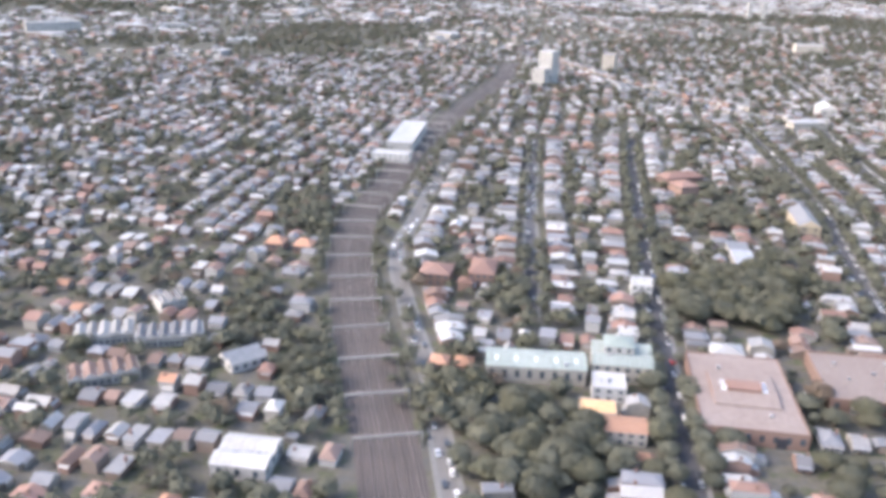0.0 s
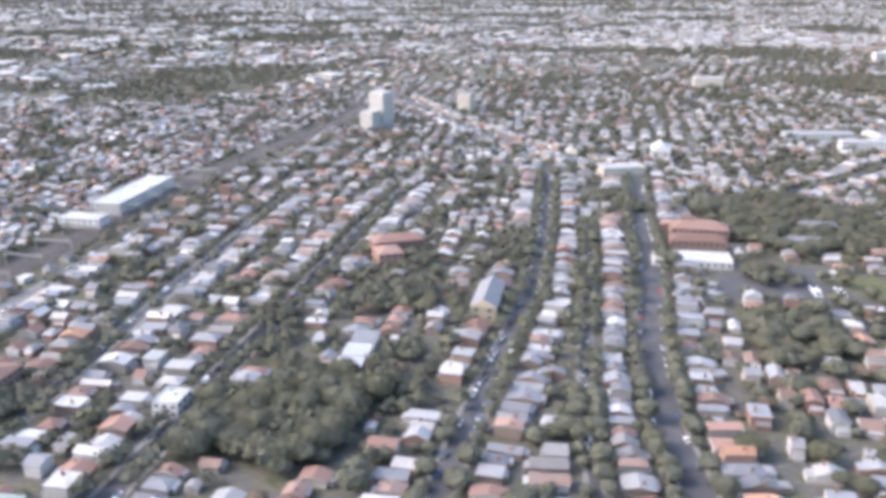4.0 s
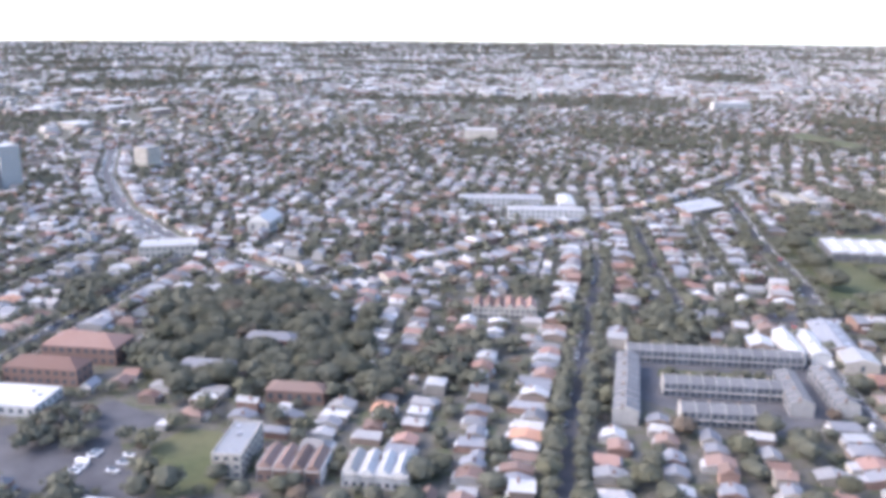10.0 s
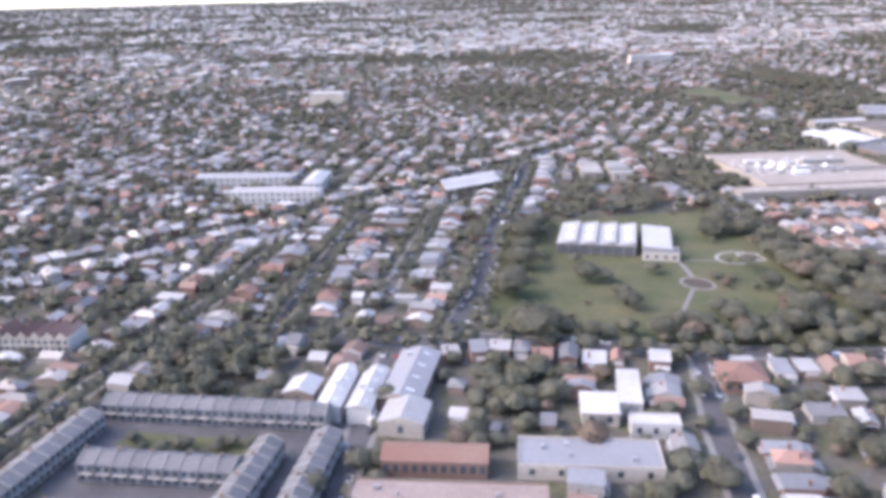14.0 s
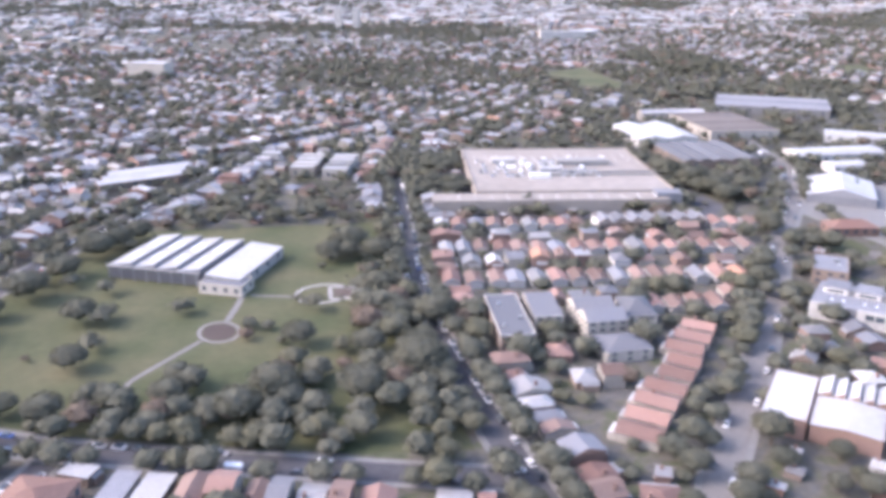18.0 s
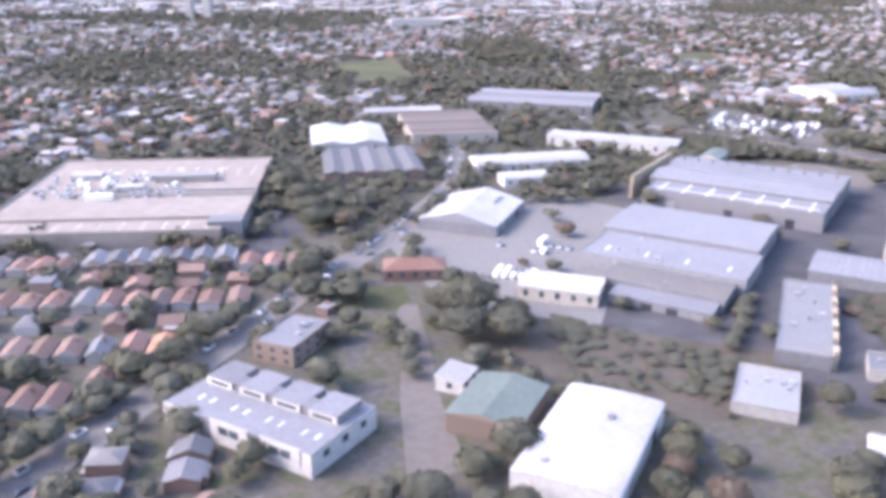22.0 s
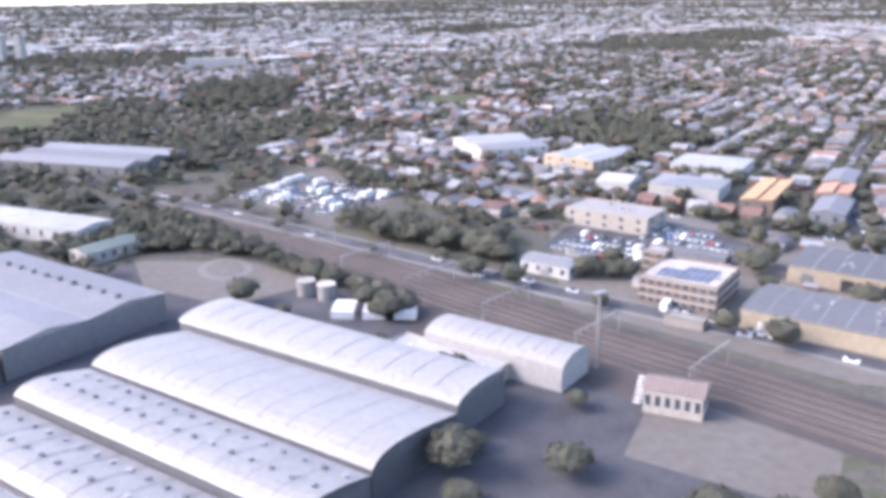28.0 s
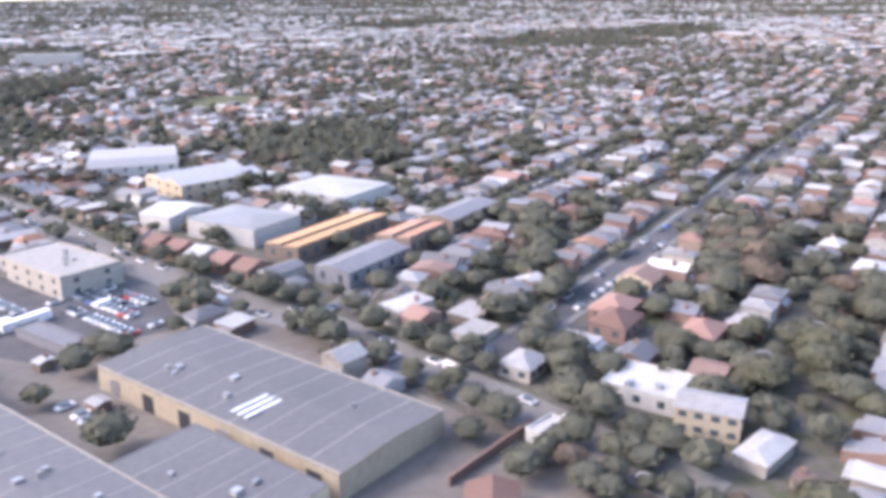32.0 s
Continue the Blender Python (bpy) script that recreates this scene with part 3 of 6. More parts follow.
RAIL = [(92, 190), (111, 244), (127, 297), (143, 351), (171, 432), (203, 496), (255, 562), (328, 663), (420, 768), (515, 870), (610, 968), (700, 1090)]
RAIL2 = [(1800, 455), (1846, 318), (1878, 232), (1896, 187), (1916, 140), (1945, 70)]
railway(RAIL, 25, 6, "railway_bed")
railway(RAIL2, 32, 6, "railway_bed")


def gantry(x, y, ang, span, thick=1.0):
    t = thing("rail_gantry", "pale steel portal over the railway tracks", "gantry", x, y, 0, ang, "gantries over the railway")
    for s in (-1, 1):
        part("post", Geo().box(0, s * span / 2, 0, 7.6, 0.4 * thick, 0.4 * thick), "steel", t)
    part("beam", Geo().box(0, 0, 7.4 - 0.8 * thick, 7.4, 0.7 * thick, span + 0.8, bottom=True), "concrete", t)
    for k in range(6):
        part("dropper", Geo().rod((0, (k - 2.5) * span / 6.4, 5.3), (0, (k - 2.5) * span / 6.4, 6.62), 0.08), "steel", t)


for p, d in resample(RAIL[1:9], 31.0):
    gantry(p.x, p.y, math.degrees(math.atan2(d.y, d.x)), 26)
for p, d in resample(RAIL2[1:5], 36.0):
    gantry(p.x, p.y, math.degrees(math.atan2(d.y, d.x)), 25, 0.5)


# ---- large buildings ----
CURVE = [(0.0, 0.3), (0.012, 0.36), (0.05, 0.64), (0.13, 0.9), (0.24, 1.0), (0.36, 0.96), (0.62, 0.68), (1.0, 0.05)]  # across a bay: share of width, share of rise


def building(label, category, x, y, L, W, ang, h, roof="flat", rise=2.0, wall="cream_wall", roofing="grey_roof", bays=1,
             windows=0, storeys=1, doors=0, skylights=0, vents=0, ribs=0.0, name="", flip=False, parapet=0.6, z0=0.0, band="", face="", rim=""):
    """A building L long (along ang) and W deep, with its bays of roof side by side across W."""
    b = thing(name or category.replace(" ", "_"), label, category, x, y, z0, ang)
    mark_rect(x, y, L, W, ang)
    t = 0.25
    if roof == "flat":
        part("wall", Geo().box(0, 0, 0, h, L, W), wall, b)
        part("roof", Geo().box(0, 0, h, h + 0.06, L - 2 * t, W - 2 * t), roofing, b)
        for s in (-1, 1):
            part("parapet", Geo().box(0, s * (W / 2 - t / 2), h, h + parapet, L, t), rim or wall, b)
            part("parapet", Geo().box(s * (L / 2 - t / 2), 0, h, h + parapet, t, W - 2 * t), rim or wall, b)
        top = lambda u, v: h + 0.06
    else:
        part("wall", Geo().box(0, 0, 0, h, L, W), wall, b)
        bw = W / bays
        for k in range(bays):
            y0 = -W / 2 + k * bw
            g = Geo()
            e = 0.35
            if roof == "gable":
                prof = [(y0 - (e if k == 0 else 0), h - 0.05), (y0 + bw + (e if k == bays - 1 else 0), h - 0.05), (y0 + bw / 2, h + rise)]
                g.prism(prof, -L / 2 - e, L / 2 + e, 0, 1)
            elif roof == "saw":
                prof = [(y0, h - 0.02), (y0 + bw, h - 0.02), (y0 + bw, h + 0.15), (y0 + 0.3, h + rise), (y0, h + rise - 0.1)]
                if flip:
                    prof = [(2 * y0 + bw - a, z) for a, z in prof][::-1]
                    g.prism(prof, -L / 2 - 0.1, L / 2 + 0.1, (2, 0, 0, 0, 0), 1)
                else:
                    g.prism(prof, -L / 2 - 0.1, L / 2 + 0.1, (0, 0, 0, 0, 2), 1)
            elif roof == "curved saw":
                prof = [(y0, h - 0.02), (y0 + bw, h - 0.02), (y0 + bw, h + 0.05 * rise)] + [(y0 + f * bw, h + q * rise) for f, q in CURVE[::-1][1:]]
                g.prism(prof, -L / 2 - 0.1, L / 2 + 0.1, (0,) * (len(prof) - 1) + (2,), 1)
            elif roof == "vault":
                arc = [(y0 + bw / 2 - (bw / 2 + e * 0.3) * math.cos(a), h - 0.05 + rise * math.sin(a)) for a in np.linspace(0, math.pi, 13)]
                g.prism([(y0 + bw + e * 0.3, h - 0.06), *arc[::-1][1:-1], (y0 - e * 0.3, h - 0.06)][::-1], -L / 2 - e, L / 2 + e, 0, 1)
            elif roof == "hip":
                q = min(bw / 2, L / 2 - 0.5)
                A = [(-L / 2 - e, y0 - e, h), (L / 2 + e, y0 - e, h), (L / 2 + e, y0 + bw + e, h), (-L / 2 - e, y0 + bw + e, h)]
                r0, r1 = (-L / 2 + q, y0 + bw / 2, h + rise), (L / 2 - q, y0 + bw / 2, h + rise)
                g.face([A[0], A[1], r1, r0])
                g.face([A[2], A[3], r0, r1])
                g.face([A[1], A[2], r1])
                g.face([A[3], A[0], r0])
                g.face(A[::-1], 1)
            elif roof == "skillion":
                g.prism([(y0 - e, h - 0.05), (y0 + bw + e, h - 0.05), (y0 + bw + e, h + rise)], -L / 2 - e, L / 2 + e, 0, 1)
            part("roof", g, (roofing, wall, face or wall), b)

        def top(_, v):
            k = min(bays - 1, max(0, int((v + W / 2) / bw)))
            f = (v + W / 2 - k * bw) / bw
            if roof == "gable":
                return h + rise * (1 - abs(2 * f - 1))
            if roof == "vault":
                return h + rise * math.sqrt(max(0, 1 - (2 * f - 1) ** 2))
            if roof == "curved saw":
                return h + rise * float(np.interp(f, *zip(*CURVE)))
            if roof == "saw":
                return h + rise * ((f if flip else 1 - f) * 0.95 + 0.05)
            if roof == "skillion":
                return h + rise * f
            return h + rise * (1 - abs(2 * f - 1))
    if ribs:
        g = Geo()
        n = int(L / ribs)
        for i in range(1, n):
            u = -L / 2 + i * L / n
            vs = np.linspace(-W / 2 + 0.3, W / 2 - 0.3, 2 if roof == "flat" else 1 + (16 if roof == "curved saw" else 6) * bays)
            for va, vb in zip(vs, vs[1:]):
                za, zb = top(u, va + 0.01) + 0.07, top(u, vb - 0.01) + 0.07
                g.face([(u - 0.16, va, za), (u + 0.16, va, za), (u + 0.16, vb, zb), (u - 0.16, vb, zb)])
        if g.f:
            tagged(part("roof_ribbing", g, {"grey_roof": "zinc", "worn_grey_roof": "iron_roof", "weathered_white": "slate"}.get(roofing, "iron_roof"), b), kind="stuff")
    for i in range(skylights):
        rows = 2 if skylights > 5 else 1
        per = math.ceil(skylights / rows)
        u = -L / 2 + (i % per + 0.5) * L / per
        v = (-0.22 if i < per else 0.26) * W if rows == 2 else -0.2 * W
        dv = 0.09 * W
        g = Geo()
        za, zb = top(u, v - dv) + 0.09, top(u, v + dv) + 0.09
        g.face([(u - 0.5, v - dv, za), (u + 0.5, v - dv, za), (u + 0.5, v + dv, zb), (u - 0.5, v + dv, zb)])
        part("skylight", g, "skylight", b)
    for i in range(vents):
        u, v = rng.uniform(-0.4, 0.4) * L, rng.uniform(-0.38, 0.38) * W
        z = top(u, v)
        s = rng.uniform(0.7, 1.8)
        part("roof_vent", Geo().box(u, v, z - 0.5, z + rng.uniform(0.6, 1.3), s, s * rng.uniform(0.7, 1.3)), "steel", b)
    sh = h / storeys
    for s in range(storeys):
        zc = s * sh + sh * 0.35
        row = Geo()
        for side in (-1, 1):
            m = int(windows * W / L)
            spots = [(-L / 2 + (i + 0.5) * L / windows, side * (W / 2 + 0.01), min(1.8, L / windows * 0.55), 0.12) for i in range(windows)]
            spots += [(side * (L / 2 + 0.01), -W / 2 + (i + 0.5) * W / m, 0.12, min(1.8, W / m * 0.55)) for i in range(m)]
            for u, v, lx, ly in spots:
                nx, ny = (0, side) if ly == 0.12 else (side, 0)
                if nx * math.sin(radians(ang)) + ny * math.cos(radians(ang)) > 0.55:
                    continue  # the back, away from the walk, is blank
                if storeys > 2 and (y > 470 or storeys > 3):
                    row.box(u, v, zc, zc + sh * 0.42, lx, ly, bottom=True)
                else:
                    part("window", Geo().box(u, v, zc, zc + sh * 0.42, lx, ly, bottom=True), "glass", b)
        if row.f:
            tagged(part("glazing", row, "glass", b), kind="stuff")
    for i in range(doors):
        u = -L / 2 + (i + 0.5) * L / doors
        part("roller_door", Geo().box(u, -W / 2 - 0.02, 0, min(4.5, h * 0.7), min(4.2, L / doors * 0.5), 0.2), "dark_opening" if i % 3 else "steel", b)
    if band:
        for s in range(storeys):
            part("spandrel_band", Geo().box(0, 0, s * sh + sh * 0.9, s * sh + sh * 1.0, L + 0.3, W + 0.3, bottom=True), band, b)
    return b


def terrace_row(label, x, y, L, W, ang, n, h=6.0, rise=2.2, wall="white_wall", roofing="slate", storeys=2, across=True):
    """A row of joined houses, each with its own gable, party walls between them."""
    b = thing("terrace_row", label, "terraced houses", x, y, 0, ang)
    mark_rect(x, y, L, W, ang)
    w = L / n
    wall_me = Geo().box(0, 0, 0, h, w - 0.24, W).mesh("unit_wall", wall)
    g = Geo()
    if across:
        g.prism([(-w / 2, h - 0.04), (w / 2, h - 0.04), (w / 2, h + 0.1), (0, h + rise), (-w / 2, h + 0.1)], -W / 2 - 0.3, W / 2 + 0.3, 0, 1, "y")
    else:
        g.prism([(-W / 2 - 0.4, h - 0.04), (W / 2 + 0.4, h - 0.04), (0, h + rise)], -w / 2 + 0.12, w / 2 - 0.12, 0, 1)
    roof_me = g.mesh("unit_roof", roofing, wall)
    party = Geo()
    if across:
        party.box(0, 0, 0, h + 0.5, 0.24, W + 0.6)
    else:
        party.prism([(-W / 2 - 0.5, 0), (W / 2 + 0.5, 0), (W / 2 + 0.5, h + 0.3), (0, h + rise + 0.4), (-W / 2 - 0.5, h + 0.3)], -0.12, 0.12, 0, 0)
    party_me = party.mesh("party_wall", "concrete" if wall == "grey_roof" else "white_wall")
    win_me = Geo().box(0, 0, 0, 1.5, min(1.5, w * 0.3), 0.14, bottom=True).mesh("window", "glass")
    chim_me = Geo().box(0, 0, 0, 2.2, 0.7, 1.0).mesh("chimney", "brick_brown")
    balc = Geo().box(0, 0, 0, 0.15, w * 0.8, 1.3, bottom=True).mesh("balcony", "concrete")
    for i in range(n):
        u = -L / 2 + (i + 0.5) * w
        part("unit_wall", wall_me, None, b, at=pose(u, 0, 0))
        part("roof", roof_me, None, b, at=pose(u, 0, 0))
        for s in (-1, 1):
            for k in range(storeys):
                for q in (-0.25, 0.25):
                    part("window", win_me, None, b, at=pose(u + q * w, s * (W / 2 + 0.02), 0.9 + k * h / storeys))
        part("balcony", balc, None, b, at=pose(u, -W / 2 - 0.6, h / storeys - 0.1))
        if i % 2 == 0:
            part("chimney", chim_me, None, b, at=pose(u - w / 2 + 0.1, W * 0.15, h + rise * 0.3))
    for i in range(n + 1):
        part("party_wall", party_me, None, b, at=pose(-L / 2 + i * w, 0, 0))
    return b


# first stretch: school hall by the railway, brick sheds
B = building
B("school hall with a pale green metal roof and rooflights", "school hall", 194, 270, 43, 17, -32, 8, "gable", 2.2, "cream_wall", "green_roof", 1, 8, 1, 0, 5, 2, 2.0)
B("two-storey school block with a pale green roof", "school building", 231, 257, 26, 24, -36, 8.5, "gable", 2.0, "cream_wall", "green_roof", 2, 6, 2, 0, 0, 3, 2.0)
B("raised roof lantern block clad in pale green metal", "school building", 233, 262, 13, 12, -36, 12, "hip", 1.5, "white_wall", "green_roof", 1, 3, 3)
B("low school building with a bluish white roof", "school building", 213, 243, 14, 14, -36, 6.5, "flat", 1, "white_wall", "white_roof", 1, 3, 2, 0, 0, 3)
B("flat building with a yellow deck roof", "school building", 196, 229, 15, 11, -36, 6, "flat", 1, "cream_wall", "yellow_roof", 1, 4, 2)
B("orange brick building with a shallow roof", "school building", 198, 214, 16, 12, -36, 6, "gable", 1.6, "cream_wall", "orange_tile", 1, 4, 2)
works = B("large brick works with a faded pink roof and raised lantern", "brick works", 259, 213, 40, 64, -37, 6.5, "flat", 1, "brick_red", "pink_roof", 1, 8, 1, 2, 0, 3)
part("raised_roof", Geo().prism([(-14, 6.5), (14, 6.5), (14, 7.3), (0, 8.3), (-14, 7.3)], -13, 13, 0, 1), ("pink_roof", "brick_red"), works)
lan = part("lantern", Geo().prism([(-4, 7.4), (4, 7.4), (4, 9.4), (0, 10.4), (-4, 9.4)], -7, 7, 0, 1), ("terracotta", "brick_red"), works)
for i in range(3):
    for q in (-8, 8):
        part("rooflight", Geo().box(q, -3 + i * 3, 7.6, 8.9, 2.4, 1.0), "skylight", lan)
B("long low brick works with a faded pink roof", "brick works", 318, 198, 42, 44, -37, 6, "flat", 1, "brick_red", "pink_roof", 1, 7, 1, 2, 0, 5)
B("two-storey white house beside the works", "house", 281, 243, 14, 13, -37, 6.5, "hip", 2.5, "white_wall", "zinc", 1, 3, 2)
B("red brick school with terracotta hipped roof", "school building", 470, 478, 34, 16, -8, 8, "hip", 3.5, "brick_red", "terracotta", 1, 8, 2)
B("red brick school wing with hipped tile roof", "school building", 455, 458, 16, 18, -8, 8, "hip", 3.0, "brick_red", "terracotta", 1, 4, 2)
B("brick flats with a bright red tiled roof", "apartment building", 204, 383, 17, 18, -36, 7, "hip", 3, "brick_red", "terracotta", 1, 4, 2)
B("pair of red tiled brick flats", "apartment building", 230, 376, 14, 26, -36, 7, "hip", 3, "brick_red", "terracotta", 1, 4, 2)
B("house with an orange pyramid roof", "house", 138, 466, 11, 12, -36, 5, "hip", 3.6, "brick_red", "orange_tile", 1, 3, 1)
B("house with an orange pyramid roof", "house", 152, 455, 11, 12, -36, 5, "hip", 3.6, "brick_red", "orange_tile", 1, 3, 1)
B("low house with an orange tiled roof", "house", 158, 292, 8, 9, -36, 5, "hip", 2.4, "brick_red", "orange_tile", 1, 2, 1)
B("low house with an orange tiled roof", "house", 167, 286, 8, 9, -36, 5, "hip", 2.4, "brick_red", "orange_tile", 1, 2, 1)
B("white flat-roofed commercial building", "shop building", 298, 322, 11, 14, -37, 7, "flat", 1, "white_wall", "white_roof", 1, 3, 2, 1, 0, 2)
for i in range(3):
    B("small shed with a zinc skillion roof", "shed", 385 + (i - 1) * 9, 333 + (i - 1) * 12, 12, 11, -37, 5, "skillion", 1.2, "cream_wall", "zinc", 1, 2)
B("long white apartment block beside the railway", "apartment building", 333, 690, 24, 95, -35, 9, "flat", 1, "white_wall", "white_roof", 1, 6, 3, 0, 0, 5)
B("long white low building beside the railway", "shop building", 290, 631, 32, 16, -36, 7, "flat", 1, "white_wall", "white_roof", 1, 7, 2)
B("cream two-storey hall with steep slate roof", "church hall", 473, 362, 40, 14, 52, 8, "gable", 4.5, "yellow_wall", "slate", 1, 8, 2)
B("red brick school with large terracotta roof", "school building", 668, 408, 38, 20, -36, 9, "hip", 4.5, "brick_red", "terracotta", 1, 9, 2)
B("red brick school wing with terracotta roof", "school building", 648, 388, 36, 14, -36, 8, "hip", 4, "brick_red", "terracotta", 1, 9, 2)
B("white flat-roofed hall with stepped roof", "school hall", 632, 366, 34, 22, -36, 4.4, "flat", 1, "white_wall", "white_roof", 1, 8, 1, 0, 0, 4)
B("white flat-roofed school annex building", "school hall", 610, 377, 14, 12, -36, 5, "flat", 1, "white_wall", "white_roof", 1, 3, 1)
B("cream corner hotel with parapet", "hotel", 742, 585, 40, 22, -18, 9, "flat", 1, "cream_wall", "white_roof", 1, 10, 2, 0, 0, 5)
B("white church hall with tall front gable", "church", 826, 628, 32, 18, 52, 10, "gable", 6, "white_wall", "zinc", 1, 5, 1)
B("cream brick block of flats beside the lawn", "apartment building", 706, 274, 11, 28, -34, 9.5, "flat", 1, "cream_wall", "zinc", 1, 3, 3, 0, 0, 2)
terrace_row("row of six red-roofed terraces with white gabled fronts", 887, 368, 36, 16, -33, 6, 6.5, 3, "cream_wall", "terracotta")
terrace_row("row of brick terraces with ribbed gable roofs", 722, 256, 24, 16, -36, 4, 5.5, 2.6, "brick_red", "brown_tile", 1)
terrace_row("row of terraces with zinc and red gables", 748, 238, 24, 16, -36, 4, 5.5, 2.6, "white_wall", "zinc", 1)
B("white tower block of flats", "tower block", 648, 918, 22, 20, 30, 42, "flat", 1, "white_wall", "white_roof", 1, 6, 13)
B("lower white wing of the tower block", "tower block", 628, 905, 18, 18, 30, 22, "flat", 1, "white_wall", "white_roof", 1, 5, 7)
B("cream block of flats", "tower block", 795, 974, 24, 18, 40, 25, "flat", 1, "cream_wall", "grey_roof", 1, 6, 7)
B("pale concrete block of flats on the skyline", "tower block", 105, 1640, 90, 20, 5, 22, "flat", 1, "white_wall", "white_roof", 1, 12, 6)
B("long cream block of flats", "tower block", 1268, 1018, 46, 24, -36, 17, "flat", 1, "cream_wall", "white_roof", 1, 10, 5)
for dx, dy in ((0, 0), (28, -20)):
    B("slim white tower block on the skyline", "tower block", 1690 + dx, 1545 + dy, 12, 14, -36, 42, "flat", 1, "white_wall", "white_roof", 1, 4, 14)
B("pale school around a court, northern wing", "school building", 1050, 625, 78, 14, -30, 8, "hip", 2.5, "white_wall", "zinc", 1, 16, 2)
B("pale school around a court, southern wing", "school building", 1058, 565, 66, 14, -30, 8, "hip", 2.5, "white_wall", "zinc", 1, 14, 2)
B("pale school around a court, end wing", "school building", 1098, 590, 46, 14, 58, 8, "hip", 2.5, "white_wall", "zinc", 1, 10, 2)
for k in (-1, 0, 1):
    B("railway shed with a long white roof", "railway shed", 1198 + k * 4, 526 + k * 11, 52, 9, 8, 5.5, "gable", 1.5, "brick_brown", "white_roof", 1, 6, 1)

# townhouse estate and works by the park
G2 = "grey townhouses with stepped gable roofs"
terrace_row(G2, 941, 262, 84, 10, -36, 14, 6.5, 2.0, "grey_roof", "worn_grey_roof", 2, False)
terrace_row(G2, 916, 233, 52, 10, -36, 9, 6.5, 2.0, "grey_roof", "worn_grey_roof", 2, False)
terrace_row(G2, 878.5, 253.5, 66, 10, 48.5, 11, 6.5, 2.0, "grey_roof", "worn_grey_roof", 2, False)
terrace_row(G2, 940, 214, 36, 9, 52, 6, 6.5, 2.0, "grey_roof", "worn_grey_roof", 2, False)
terrace_row(G2, 958, 207, 42, 9, 54, 7, 6.5, 2.0, "grey_roof", "worn_grey_roof", 2, False)
terrace_row(G2, 893, 214, 30, 10, -36, 5, 6.5, 2.0, "grey_roof", "worn_grey_roof", 2, False)
for k in (-1, 1):
    B("twin long workshop with bluish white roof", "workshop", 990 + k * 4.6, 250 - k * 3.4, 34, 9, 54, 6.5, "gable", 1.6, "white_wall", "white_roof", 1, 0, 1, 0, 4, 1)
B("workshop with zinc gable roof", "workshop", 974, 262, 14, 12, 52, 5.5, "gable", 2, "brick_brown", "zinc", 1, 2, 1, 1)
B("long works building with grey gable roof", "workshop", 1014, 250, 44, 16, 52, 6, "gable", 2.2, "brick_brown", "grey_roof", 1, 6, 1, 0, 4, 2)
B("works shed with pale grey roof", "workshop", 999, 224, 17, 16, 52, 6, "gable", 2.4, "cream_wall", "zinc", 1, 2, 1, 1)
B("long brick building with a dull red roof", "brick works", 996, 195, 34, 12, -33, 6, "gable", 2.4, "brick_red", "rust", 1, 11, 1)
B("wide concrete deck roof", "works building", 988, 172, 60, 18, -33, 5, "flat", 1, "brick_brown", "pink_roof", 1, 6, 1, 0, 0, 4)
B("workshop with white roof", "workshop", 1063, 196, 13, 15, -33, 5.5, "skillion", 0.8, "cream_wall", "white_roof", 1, 2, 1, 1)
B("workshop with a low white roof", "workshop", 1073, 178, 17, 8, -33, 5, "flat", 1, "white_wall", "white_roof", 1, 3, 1)
B("wide low building with pale grey-green roof", "workshop", 1040, 172, 46, 18, -33, 5, "flat", 1, "cream_wall", "grey_roof", 1, 5, 1, 0, 0, 4)
B("workshop with white sheet roof", "workshop", 1080, 200, 8, 26, -36, 6, "skillion", 1, "white_wall", "white_roof", 1, 1, 1, 1)
B("works house with dark red hipped roof", "works building", 1127, 190, 17, 18, -33, 5.5, "hip", 3, "brick_red", "rust", 1, 4, 1)

# sports hall in the park
# solid slate walls: the shade of the open space under the roof, as colour
hall = B("sports hall with five sloping white roof bays", "sports hall", 1192.7, 361.8, 44, 45, 50, 6.0, "saw", 1.8, "slate", "weathered_white", 4, 0, 1, 0, 0, 0, 0)
for k in range(4):
    for q in (-9, 7):
        v = -22.5 + 11.25 * k + 4.8
        g = Geo()
        g.box(q, v, 7.0, 7.35, 9, 3.0)
        part("rooflight", g, "skylight", hall)
for k in range(8):
    part("column", Geo().rod((-23.4, -21.7 + k * 6.2, 0), (-23.4, -21.7 + k * 6.2, 6.2), 0.25, n=8), "grey_roof", hall)
part("eaves_beam", Geo().box(-23.4, 0, 6.1, 6.6, 0.6, 45.6, bottom=True), "pale_iron", hall)
B("end bay of the sports hall with a blue-grey roof", "sports hall", 1219, 340, 46, 16, 50, 5.5, "skillion", 1.2, "concrete", "pale_iron", 1, 4, 1)
B("low grey annex of the sports hall", "sports hall", 1206, 322, 20, 12, -40, 4.5, "flat", 1, "cream_wall", "grey_roof", 1, 4, 1)
B("factory with white north-light roof", "factory", 1303, 512, 16, 46, -30, 6, "saw", 1.6, "tan_render", "white_roof", 4, 2)
B("factory with blue-grey north-light roof", "factory", 1322, 500, 16, 50, -30, 6, "saw", 1.6, "tan_render", "zinc", 4, 2)

